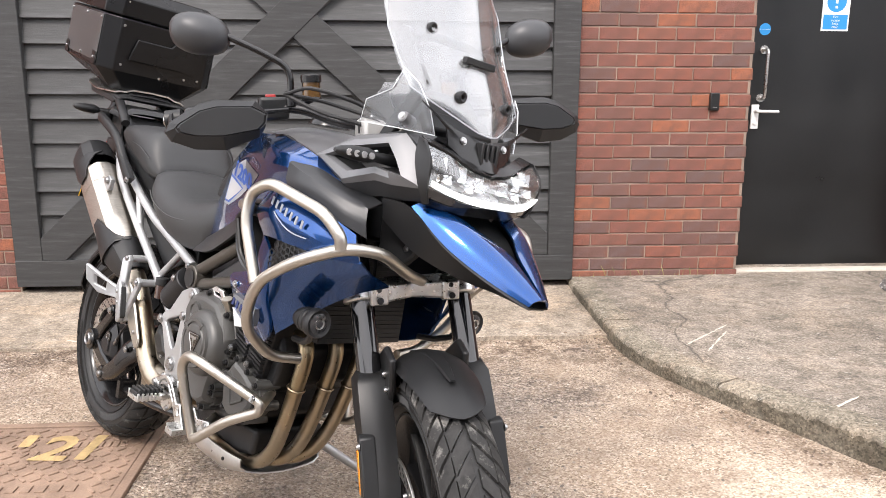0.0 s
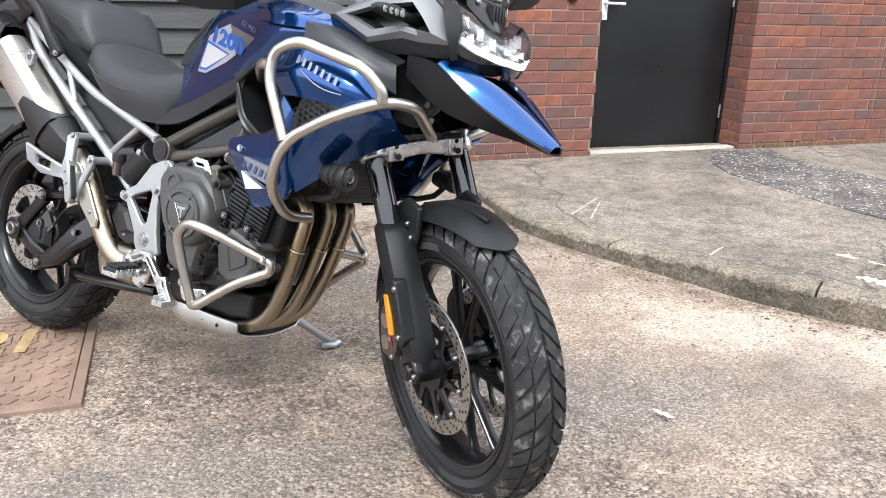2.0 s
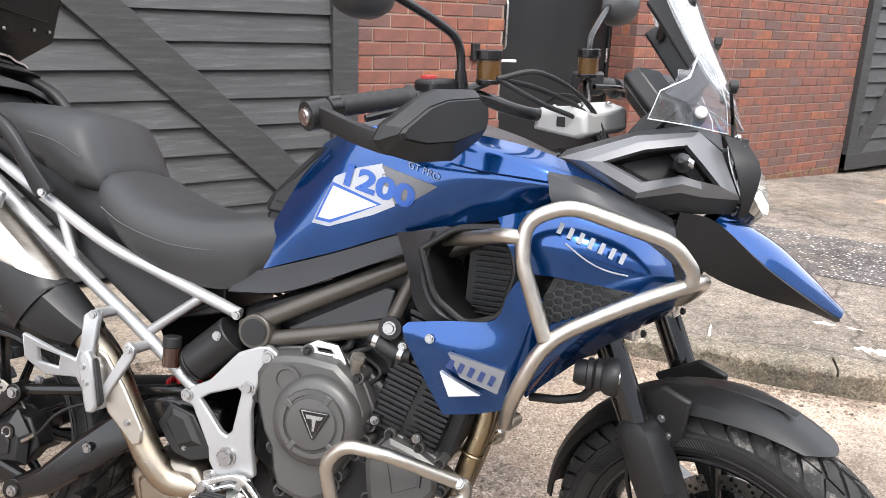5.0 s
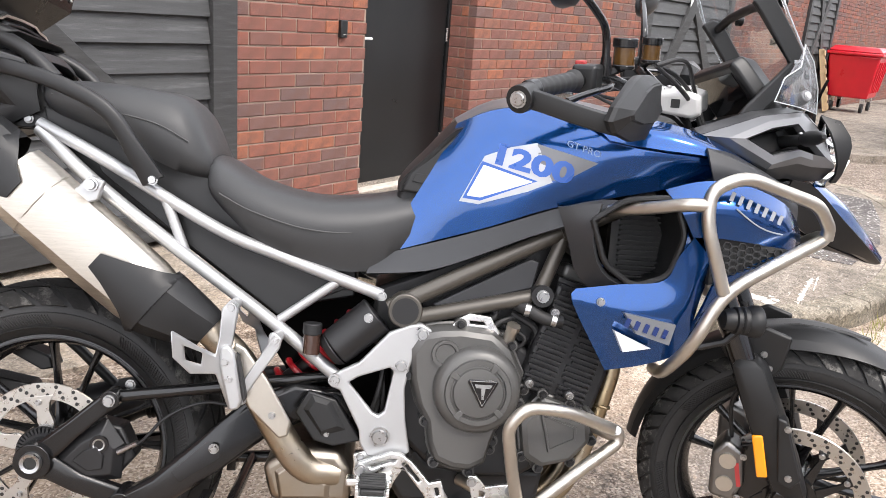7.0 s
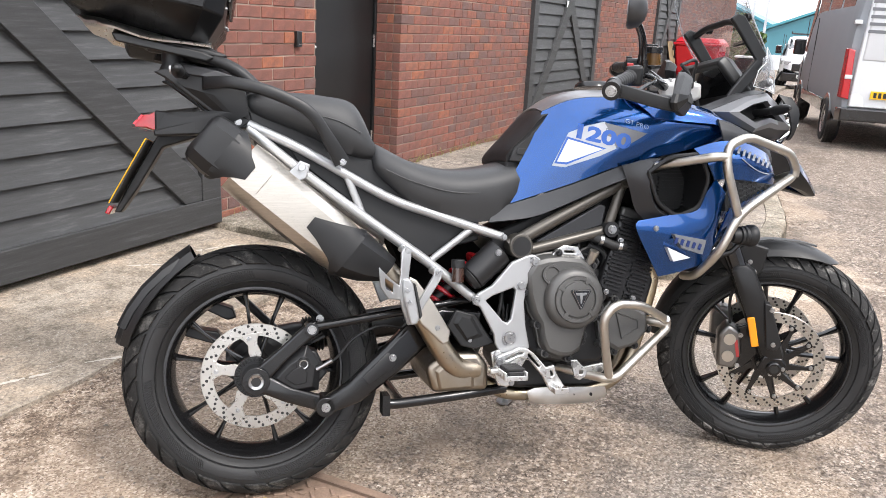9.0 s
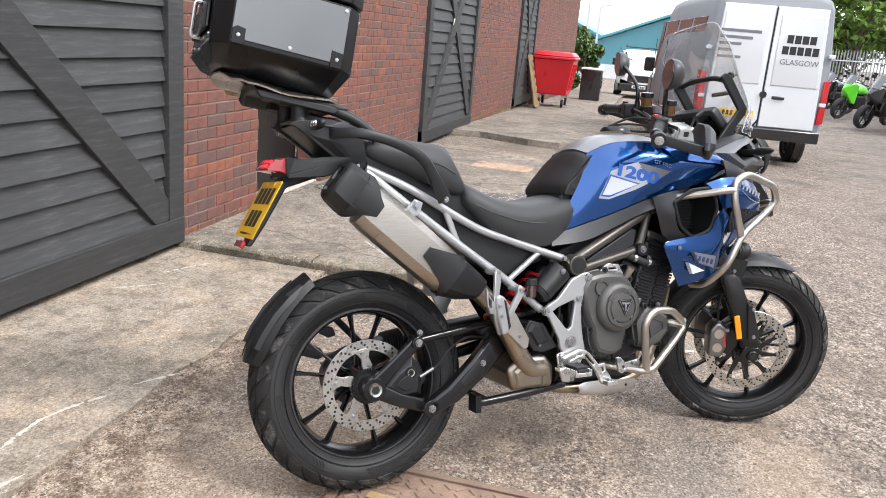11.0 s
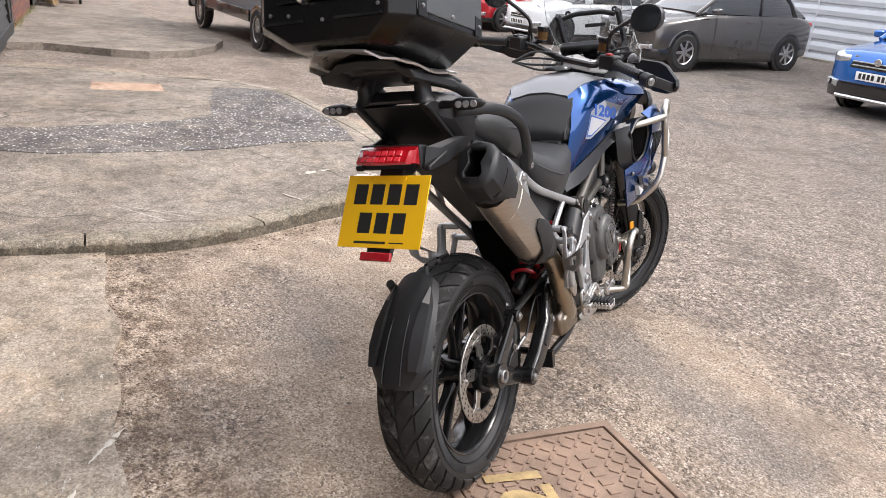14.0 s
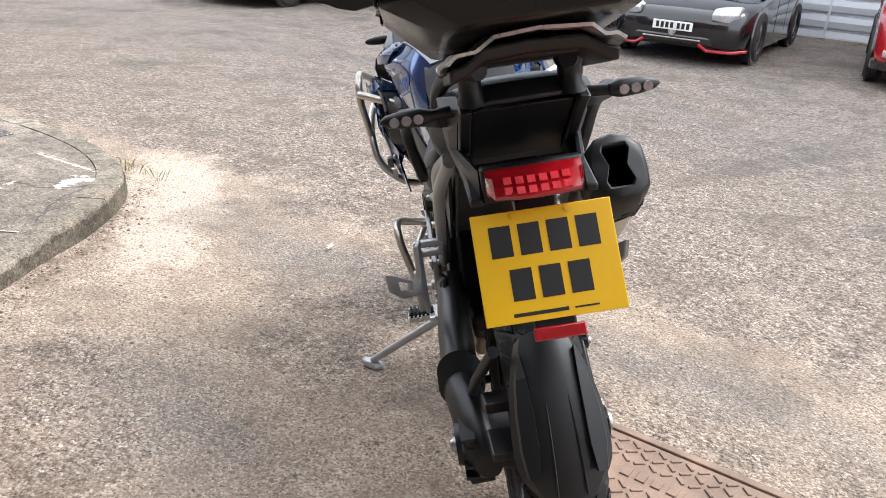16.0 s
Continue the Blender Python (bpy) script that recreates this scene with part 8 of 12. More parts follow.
# rubber pad at the back of the tank
bm = B()
rails = []
for y in (-0.13, -0.10, -0.04, 0.04, 0.10, 0.13):
    e = (abs(y) / 0.13) ** 2
    rails.append([(0.694, y * 0.86, 0.925 - 0.006 * e), (0.698, y * 0.9, 0.955 - 0.012 * e), (0.748, y * 0.98, 1.015 - 0.02 * e), (0.800, y * 0.95, 1.075 - 0.026 * e), (0.845, y * 0.90, 1.088 - 0.030 * e)])
skin(bm, rails, 14, 3, 0.008)
bp("tank_pad", bm, M["black"], "black moulded tank pad", smooth=45)
for s in (-1, 1):
    bm = B()
    prism(bm, [(0.698, 0.92), (0.712, 0.955), (0.806, 1.045), (0.842, 1.045), (0.826, 0.95), (0.800, 0.908)], s * 0.112, s * 0.125)
    bp("pad_side", bm, M["black"], bevel=0.005)
    bm = B()
    prism(bm, [(0.718, 0.940), (0.795, 0.930), (0.812, 0.950), (0.724, 0.957)], s * 0.125, s * 0.1275)
    bp("pad_ridge", bm, M["black"], bevel=0.001)
bm = B()
prism(bm, [(0.69, 0.915), (0.81, 1.06), (1.2, 1.06), (1.3, 1.0), (1.05, 0.86), (0.70, 0.82)], -0.11, 0.11)
bp("tank_core", bm, M["black"], "", bevel=0.01)


# ---- decals on the tank side ----
def drape(bm, s, lift):
    """Lays a flat shape in x, z onto the outside of the tank."""
    trees = TREES[s]
    for v in bm.verts:
        best = None
        for tr_ in trees:
            h_ = tr_.ray_cast(Vector((v.co.x, -s * 0.6, v.co.z)), Vector((0, s, 0)))[0]
            if h_ is not None and (best is None or abs(h_.y) > abs(best)):
                best = h_.y
        v.co.y = (best if best is not None else -s * 0.2) - s * (lift + v.co.y)
    return bm


TREES = {}
for s in (1, -1):
    TREES[s] = [BVHTree.FromPolygons([v.co[:] for v in o.data.vertices], [p.vertices[:] for p in o.data.polygons]) for o in TANK[s]]


def decal(name, outl, mat, lift=0.0012):
    for s in (1, -1):
        bm = B()
        bm.faces.new([bm.verts.new((x, 0, z)) for x, z in outl])
        bm.normal_update()
        bmesh.ops.triangulate(bm, faces=bm.faces[:], ngon_method="EAR_CLIP")
        bmesh.ops.subdivide_edges(bm, edges=bm.edges[:], cuts=5, use_grid_fill=True)
        drape(bm, s, lift)
        bp(name, bm, mat, smooth=60)


def tank_word(body, size, mat, x, z, slope, lift, bold=0.0, wide=1.0):
    for s in (1, -1):
        me = text_mesh(body, size, 0.0, "CENTER", 0.12, bold)
        bm = B()
        bm.from_mesh(me)
        bpy.data.meshes.remove(me)
        long_ = [e for e in bm.edges if e.calc_length() > size * 0.25]
        bmesh.ops.subdivide_edges(bm, edges=long_, cuts=3)
        bmesh.ops.triangulate(bm, faces=bm.faces[:])
        for v in bm.verts:
            u, w = v.co.x * s * wide, v.co.y
            v.co = Vector((x + u, 0, z + w + u * slope))
        drape(bm, s, lift)
        bp("lettering", bm, mat, smooth=0)


decal("badge_panel", [(0.950, 1.030), (1.064, 1.001), (1.012, 0.967), (0.980, 0.962), (0.955, 0.995)], M["silver_dark"])
decal("badge_panel", [(0.853, 1.0), (0.900, 1.020), (0.950, 1.032), (0.968, 0.990), (0.984, 0.959), (0.940, 0.938), (0.848, 0.906), (0.811, 0.909)], M["silver_pale"])
decal("badge_line", [(0.849, 0.990), (0.956, 0.959), (0.851, 0.913), (0.817, 0.916)], M["blue_decal"], 0.0016)
decal("badge_panel", [(0.852, 0.983), (0.948, 0.957), (0.850, 0.919), (0.824, 0.921)], M["silver_light"], 0.0022)
tank_word("1200", 0.054, M["blue_decal"], 0.939, 0.991, -0.21, 0.0024, 0.0024, 1.45)
tank_word("GT PRO", 0.018, M["silver_faint"], 1.034, 1.026, -0.3, 0.0026)

# ---- dark grey panel below the tank ----
def lower_panel(s):
    bm = B()
    top = [(0.655, -0.124, 0.787), (0.77, -0.148, 0.824), (0.88, -0.173, 0.863), (0.985, -0.195, 0.905), (1.07, -0.206, 0.932), (1.11, -0.225, 0.935)]
    bot = [(0.64, -0.142, 0.752), (0.76, -0.160, 0.768), (0.86, -0.175, 0.808), (0.94, -0.188, 0.846), (1.0, -0.205, 0.872), (1.05, -0.232, 0.895)]
    skin(bm, [[(x, s * y, z) for x, y, z in r_] for r_ in (top, bot)], 16, 4, 0.008, False)
    bp("lower_panel", bm, M["graphite"], "dark grey matt panel", smooth=50)
    bm = B()
    a = [(1.0, -0.205, 0.915), (1.03, -0.205, 0.85), (1.05, -0.205, 0.79), (1.095, -0.215, 0.755)]
    b = [(1.075, -0.240, 0.925), (1.065, -0.250, 0.86), (1.09, -0.245, 0.80), (1.15, -0.235, 0.775)]
    skin(bm, [[(x, s * y, z) for x, y, z in r_] for r_ in (a, b)], 12, 4, 0.010, False)
    bp("scoop_edge", bm, M["graphite"], "dark grey edge of the air scoop", smooth=50)
    # the scoop: a dark throat round the radiator
    bm = B()
    mouth = [(1.055, -0.255, 0.895), (1.115, -0.262, 0.938), (1.20, -0.275, 0.948), (1.225, -0.28, 0.88), (1.205, -0.265, 0.80), (1.145, -0.25, 0.775), (1.085, -0.252, 0.815)]
    back_ = [(1.10, -0.12, 0.87), (1.13, -0.12, 0.915), (1.20, -0.12, 0.925), (1.225, -0.12, 0.87), (1.215, -0.12, 0.80), (1.17, -0.12, 0.775), (1.12, -0.12, 0.81)]
    loft(bm, [[(x, s * y, z) for x, y, z in mouth], [(x, s * y, z) for x, y, z in back_]], False)
    bp("air_scoop", bm, M["black"], "black air scoop beside the radiator", smooth=50)
    bm = B()
    pth = [(x, s * y, z) for x, y, z in mouth]
    tube(bm, rounded(pth + [pth[0]], 0.02), 0.006, 8, False)
    bp("scoop_rim", bm, M["black"])
    bm = B()
    for k in range(14):
        z = 0.785 + 0.010 * k
        box(bm, 1.135, 1.215, s * -0.165 - 0.006, s * -0.165 + 0.006, z, z + 0.003)
    fin = bm
    bm = B()
    prism(bm, [(1.12, 0.78), (1.225, 0.78), (1.225, 0.925), (1.12, 0.925)], s * -0.155, s * -0.13)
    rad = bp("radiator", bm, M["radiator"], "finned black radiator")
    fin = bp("cooling_fin", fin, M["radiator"], "", rad)
    fin["kind"] = "stuff"


sided(lower_panel)


# ---- blue side fairing ----
def fairing(s):
    f = lambda pts: [(x, s * y, z) for x, y, z in pts]
    bm = B()
    a = [(1.182, -0.268, 0.962), (1.245, -0.285, 0.982), (1.32, -0.288, 0.982), (1.41, -0.268, 0.955), (1.465, -0.225, 0.92)]
    b = [(1.205, -0.298, 0.925), (1.26, -0.312, 0.935), (1.33, -0.312, 0.930), (1.42, -0.282, 0.908), (1.475, -0.225, 0.89)]
    c = [(1.235, -0.292, 0.878), (1.28, -0.300, 0.880), (1.34, -0.298, 0.876), (1.43, -0.270, 0.866), (1.48, -0.215, 0.862)]
    skin(bm, [f(a), f(b), f(c)], 18, 5, 0.006)
    bp("upper_fairing", bm, M["blue"], "glossy blue side fairing", smooth=40)
    bm = B()
    a = [(1.238, -0.292, 0.878), (1.215, -0.285, 0.84), (1.195, -0.272, 0.792), (1.12, -0.252, 0.778), (1.04, -0.235, 0.762)]
    b = [(1.275, -0.288, 0.838), (1.255, -0.285, 0.805), (1.235, -0.278, 0.74), (1.15, -0.262, 0.715), (1.035, -0.238, 0.735)]
    c = [(1.285, -0.262, 0.812), (1.272, -0.262, 0.76), (1.25, -0.25, 0.66), (1.19, -0.235, 0.625), (1.115, -0.220, 0.605)]
    skin(bm, [f(a), f(b), f(c)], 20, 5, 0.006)
    bp("lower_fairing", bm, M["blue"], "glossy blue lower fairing", smooth=45)
    bm = B()
    a = [(1.284, -0.296, 0.800), (1.35, -0.296, 0.830), (1.42, -0.280, 0.861), (1.482, -0.214, 0.864)]
    b = [(1.270, -0.275, 0.735), (1.345, -0.268, 0.785), (1.42, -0.235, 0.825), (1.478, -0.180, 0.838)]
    c = [(1.258, -0.240, 0.665), (1.34, -0.200, 0.735), (1.42, -0.165, 0.790), (1.468, -0.120, 0.815)]
    skin(bm, [f(a), f(b), f(c)], 14, 4, 0.006, False)
    bp("inner_fairing", bm, M["blue"], "dark blue lower front of the fairing", smooth=40)
    # honeycomb grille
    bm = B()
    prism(bm, [(1.272, 0.840), (1.288, 0.880), (1.425, 0.868), (1.39, 0.845), (1.30, 0.802), (1.274, 0.792)], s * -0.288, s * -0.262)
    gr = bp("grille", bm, M["ink"], "black honeycomb grille")
    bm = B()
    for i in range(13):
        for j in range(8):
            x, z = 1.255 + i * 0.0145, 0.785 + j * 0.0126 + (0.0063 if i % 2 else 0)
            if z > 0.874 - 0.08 * max(0.0, x - 1.29) or x > 1.415 or x < 1.272 or z < 0.797 + max(0, (x - 1.28)) * 0.5 or (x < 1.285 and z > 0.855):
                continue
            pts_ = [(x + 0.0082 * math.cos(k * math.pi / 3), s * (-0.296 + 0.08 * max(0.0, x - 1.34)), z + 0.0082 * math.sin(k * math.pi / 3)) for k in range(7)]
            tube(bm, pts_, 0.0016, 5, False)
    h = bp("honeycomb", bm, M["black"], "", gr)
    h["kind"] = "stuff"
    bolts(bike, [(1.085, s * -0.252, 0.742)], (0, -s, 0), 0.009, 0.006)
    # badges
    for k in range(7):
        bm = B()
        o = Vector((1.29, -0.316, 0.958)) + Vector((0.0165 * k, 0.0005 * k * k * 0.6, -0.0060 * k))
        box(bm, -0.0036, 0.0036, -0.0006, 0.0006, -0.0088, 0.0088, Matrix.Translation((o.x, s * o.y, o.z)) @ Matrix.Rotation(radians(18), 4, "Y"))
        bp("name_bar", bm, M["silver_mid"], "pale bars of the name on the fairing")
    bm = B()
    tube(bm, [(1.30 + 0.0125 * k, s * (-0.3165 + 0.0003 * k * k), 0.936 - 0.005 * k - 0.010 * math.sin(k / 8 * math.pi)) for k in range(9)], 0.0014, 6)
    bp("name_swoosh", bm, M["silver_mid"])
    bm = B()
    prism(bm, [(1.125, 0.728), (1.225, 0.712), (1.215, 0.672), (1.15, 0.690)], s * -0.279, s * -0.262)
    bp("badge_panel", bm, M["silver_dark"])
    bm = B()
    prism(bm, [(1.112, 0.692), (1.132, 0.652), (1.185, 0.662)], s * -0.268, s * -0.252)
    bp("badge_panel", bm, M["silver_light"])
    for k in range(5):
        bm = B()
        box(bm, -0.0045, 0.0045, -0.001, 0.001, -0.0085, 0.0085, Matrix.Translation((1.132 + 0.018 * k, s * (-0.2795 - 0.001 * k * 0.3), 0.710 - 0.0042 * k)) @ Matrix.Rotation(radians(20), 4, "Y"))
        bp("name_bar", bm, M["navy"])


sided(fairing)


# ---- engine bars ----
def bars(s):
    f = lambda pts: [(x, s * y, z) for x, y, z in pts]
    bm = B()
    tube(bm, rounded(f([(1.05, -0.17, 0.905), (1.15, -0.28, 0.925), (1.205, -0.335, 0.938), (1.240, -0.341, 0.938)]), 0.03), 0.0125, 14)
    tube(bm, rounded(f([(1.235, -0.15, 0.600), (1.225, -0.225, 0.605), (1.245, -0.315, 0.68), (1.287, -0.328, 0.783), (1.40, -0.315, 0.85), (1.50, -0.275, 0.895), (1.525, -0.20, 0.895), (1.50, -0.10, 0.85), (1.47, -0.03, 0.835)]), 0.05, 6), 0.0125, 14)
    tube(bm, rounded(f([(1.287, -0.328, 0.783), (1.238, -0.342, 0.905), (1.238, -0.340, 0.965), (1.30, -0.335, 0.995), (1.46, -0.305, 0.955), (1.495, -0.285, 0.915), (1.495, -0.28, 0.892)]), 0.045, 6), 0.0125, 14)
    bp("upper_crash_bar", bm, M["bar_steel"], "satin steel upper crash bar", smooth=60)
    bm = B()
    tube(bm, rounded(f([(0.86, -0.12, 0.335), (0.955, -0.235, 0.325), (0.985, -0.245, 0.33), (1.09, -0.225, 0.41), (1.165, -0.19, 0.452), (1.165, -0.19, 0.475), (1.035, -0.275, 0.535), (0.96, -0.28, 0.54), (0.925, -0.275, 0.50), (0.945, -0.255, 0.40), (0.965, -0.24, 0.33)]), 0.035, 6), 0.0125, 14)
    tube(bm, f([(1.165, -0.19, 0.462), (1.10, -0.12, 0.475)]), 0.0125, 12)
    bp("lower_crash_bar", bm, M["bar_steel"], "satin steel lower crash bar", smooth=60)
    bolts(bike, [(1.155, s * -0.205, 0.482)], (0, -s, 0.3), 0.010, 0.008)
    # auxiliary lamp
    bm = B()
    lathe(bm, [(0.0, 0.070), (0.018, 0.070), (0.022, 0.060), (0.022, 0.050), (0.0265, 0.048), (0.0265, 0.040), (0.0235, 0.038), (0.0275, 0.034), (0.0275, 0.026), (0.0255, 0.024), (0.031, 0.016), (0.032, 0.002), (0.029, -0.003), (0.026, -0.001), (0.0, 0.001)], (0, 0, 0), 28)
    LM = Matrix.Translation((1.403, s * -0.236, 0.722)) @ Matrix.Rotation(radians(90), 4, "Z")
    bm.transform(LM)
    fl = bp("fog_lamp", bm, M["black"], "round black auxiliary lamp", smooth=35)
    bm = B()
    lathe(bm, [(0, -0.004), (0.012, -0.0035), (0.0245, 0.0), (0.0245, 0.003), (0, 0.004)], (0, 0, 0), 24)
    bm.transform(LM)
    bp("lens", bm, M["car_lens"], "dark glossy lamp lens", fl)
    bm = B()
    lathe(bm, [(0.008, -0.0045), (0.0115, -0.0052), (0.0115, -0.003), (0.008, -0.003)], (0, 0, 0), 20, True)
    bm.transform(LM)
    bp("lens_ring", bm, M["bolt"], "", fl)
    bm = B()
    tube(bm, f([(1.37, -0.225, 0.700), (1.35, -0.215, 0.675), (1.31, -0.20, 0.66), (1.26, -0.19, 0.655)]), 0.008, 8)
    bp("lamp_bracket", bm, M["engine_black"], "", fl)


sided(bars)
bm = B()
holed(bm, [(0.868, 0.372), (0.884, 0.374), (0.905, 0.352), (0.962, 0.362), (0.972, 0.348), (0.962, 0.334), (0.915, 0.326), (0.895, 0.315), (0.880, 0.322)], [[(0.893, 0.345), (0.905, 0.341), (0.903, 0.331), (0.893, 0.331)]], -0.202, -0.192)
mp_ = bp("crash_bar_plate", bm, M["alu"], "bare alloy crash bar plate", bevel=0.002)
bolts(mp_, [(0.876, -0.202, 0.362), (0.953, -0.202, 0.347)], r=0.011, h=0.006)

# ---- fork, turned to the right with the bars ----
def leg(z, y, fwd=0.0):
    """A point on a fork leg at height z; the legs lean with the rake."""
    x = 1.633 - (z - 0.337) * math.tan(RAKE) + fwd
    return Vector((x, y, z))


for s in (-1, 1):
    y = s * 0.112
    bm = B()
    cyl(bm, leg(0.60, y), leg(1.10, y), 0.027, seg=24)
    bp("fork_tube", bm, M["gloss_black"], "glossy black fork tube", None, True)
    bm = B()
    cyl(bm, leg(0.36, y), leg(0.62, y), 0.030, seg=20)
    bp("fork_slider", bm, M["satin_black"], "", None, True)
    # long guard in front of the slider
    bm = B()
    secs = []
    for z, w_, d_ in ((0.655, 0.030, 0.020), (0.64, 0.040, 0.036), (0.56, 0.042, 0.040), (0.45, 0.038, 0.040), (0.375, 0.034, 0.034), (0.355, 0.026, 0.024)):
        c = leg(z, y, 0.012)
        secs.append([c + Vector((d_, 0.3 * w_ * 1, 0)), c + Vector((d_ * 0.8, w_ * 0.85, 0)), c + Vector((-d_ * 0.4, w_, 0)), c + Vector((-d_ * 0.9, w_ * 0.8, 0)), c + Vector((-d_ * 0.9, -w_ * 0.8, 0)), c + Vector((-d_ * 0.4, -w_, 0)), c + Vector((d_ * 0.8, -w_ * 0.85, 0)), c + Vector((d_, -0.3 * w_, 0))])
    loft(bm, secs)
    bp("fork_guard", bm, M["black"], "black plastic fork guard", None, True, smooth=35)
    bm = B()
    q = leg(0.48, y, 0.045)
    prism(bm, [(q.x - 0.015, q.z - 0.075), (q.x + 0.012, q.z - 0.085), (q.x + 0.030, q.z - 0.06), (q.x - 0.015, q.z + 0.065), (q.x - 0.035, q.z + 0.07)], y + s * 0.012, y + s * 0.046)
    bp("guard_pad", bm, M["black"], "", None, True, bevel=0.004)
    bolts(bike, [(q.x - 0.012, y + s * 0.046, q.z + 0.05), (q.x + 0.005, y + s * 0.046, q.z - 0.06)], (0, s, 0), 0.008, 0.006, True)
    # axle foot
    bm = B()
    prism(bm, [(1.60, 0.375), (1.655, 0.37), (1.672, 0.345), (1.66, 0.315), (1.61, 0.305), (1.585, 0.33)], y - s * 0.03, y + s * 0.03)
    cyl(bm, (1.633, y, 0.337), (1.633, y + s * 0.040, 0.337), 0.022, seg=20)
    bp("axle_foot", bm, M["satin_black"], "", None, True, bevel=0.005)
    bolts(bike, [(1.625, y + s * 0.031, 0.318), (1.65, y + s * 0.031, 0.322), (1.66, y + s * 0.03, 0.337)], (0, s, 0), 0.007, 0.006, True)
    bm = B()
    cyl(bm, (1.633, y + s * 0.040, 0.337), (1.633, y + s * 0.0415, 0.337), 0.013, seg=20)
    bp("axle_end", bm, M["ink"], "", None, True)
    # caliper behind the leg
    bm = B()
    cc = Vector((1.633 - 0.135, s * 0.098, 0.385))
    prism(bm, [(cc.x - 0.030, cc.z - 0.065), (cc.x + 0.022, cc.z - 0.070), (cc.x + 0.040, cc.z - 0.02), (cc.x + 0.030, cc.z + 0.055), (cc.x - 0.01, cc.z + 0.075), (cc.x - 0.035, cc.z + 0.04)], s * 0.060, s * 0.128)
    cal = bp("front_caliper", bm, M["caliper_grey"], "grey machined radial brake caliper", None, True, bevel=0.010, seg=3)
    bm = B()
    for dz in (-0.028, 0.028):
        cyl(bm, (cc.x, s * 0.122, cc.z + dz), (cc.x, s * 0.132, cc.z + dz), 0.018, seg=20)
    bp("piston_cap", bm, M["bar_steel"], "", cal, True)
    bm = B()
    box(bm, -0.0045, 0.0045, s * 0.1285 - 0.0015, s * 0.1285 + 0.0015, -0.028, 0.028, Matrix.Translation((cc.x + 0.024, 0, cc.z)) @ Matrix.Rotation(radians(-12), 4, "Y"))
    bp("name_bar", bm, M["label_red"], "red bar of lettering", cal, True)
    bolts(cal, [(cc.x + 0.03, s * 0.128, cc.z + 0.045), (cc.x + 0.03, s * 0.128, cc.z - 0.055)], (0, s, 0), 0.008, 0.006, True)
    bm = B()
    prism(bm, [(cc.x + 0.02, cc.z + 0.06), (cc.x + 0.11, cc.z + 0.10), (cc.x + 0.13, cc.z + 0.02), (cc.x + 0.05, cc.z - 0.07), (cc.x + 0.03, cc.z - 0.06)], s * 0.085, s * 0.105)
    bp("caliper_mount", bm, M["satin_black"], "", None, True, bevel=0.004)
    bm = B()
    tube(bm, smooth_path([(cc.x, s * 0.095, cc.z + 0.07), (cc.x - 0.01, s * 0.11, cc.z + 0.16), (cc.x + 0.01, s * 0.12, cc.z + 0.26), (cc.x - 0.06, s * 0.09, cc.z + 0.42), (1.33, s * 0.04, 0.95)], 6), 0.0045, 8)
    bp("brake_hose", bm, M["black"], "", None, True)
    bm = B()
    box(bm, -0.011, 0.011, -0.004, 0.004, -0.048, 0.048, Matrix.Translation((1.558, s * 0.150, 0.452)) @ Matrix.Rotation(radians(-14), 4, "Y"))
    bp("fork_reflector", bm, M["amber"], "amber reflector on the fork leg", None, True, bevel=0.003)
    # clamp ends
    bm = B()
    cyl(bm, leg(0.788, y), leg(0.832, y), 0.040, seg=24)
    box(bm, -0.012, 0.020, -0.020, 0.020, -0.022, 0.022, Matrix.Translation(leg(0.81, y * 0.72, 0.035)))
    bp("clamp_end", bm, M["alu"], "", None, True, bevel=0.004)
    bolts(bike, [leg(0.822, y * 0.72, 0.056), leg(0.80, y * 0.72, 0.056)], (1, 0, 0.2), 0.008, 0.006, True, M["engine_black"])
bm = B()
secs = []
for y, x0, x1, h_ in ((-0.10, -0.030, 0.030, 0.022), (-0.06, -0.045, 0.040, 0.020), (0.0, -0.06, 0.020, 0.018), (0.06, -0.045, 0.040, 0.020), (0.10, -0.030, 0.030, 0.022)):
    c = leg(0.81, y)
    secs.append([c + Vector((x0, 0, -h_)), c + Vector((x1, 0, -h_)), c + Vector((x1, 0, h_)), c + Vector((x0, 0, h_))])
loft(bm, secs)
bp("lower_clamp", bm, M["alu"], "bare aluminium lower fork clamp", None, True, bevel=0.005, seg=3)
bm = B()
secs = []
for y, x0, x1 in ((-0.15, -0.03, 0.03), (-0.10, -0.045, 0.035), (0.0, -0.075, 0.01), (0.10, -0.045, 0.035), (0.15, -0.03, 0.03)):
    c = leg(1.085, y)
    secs.append([c + Vector((x0, 0, -0.012)), c + Vector((x1, 0, -0.012)), c + Vector((x1, 0, 0.012)), c + Vector((x0, 0, 0.012))])
loft(bm, secs)
bp("top_clamp", bm, M["satin_black"], "black top fork clamp", None, True, bevel=0.004)
bm = B()
cyl(bm, (1.633, -0.11, 0.337), (1.633, 0.11, 0.337), 0.014, seg=16)
bp("front_axle", bm, M["bar_steel"], "", None, True)

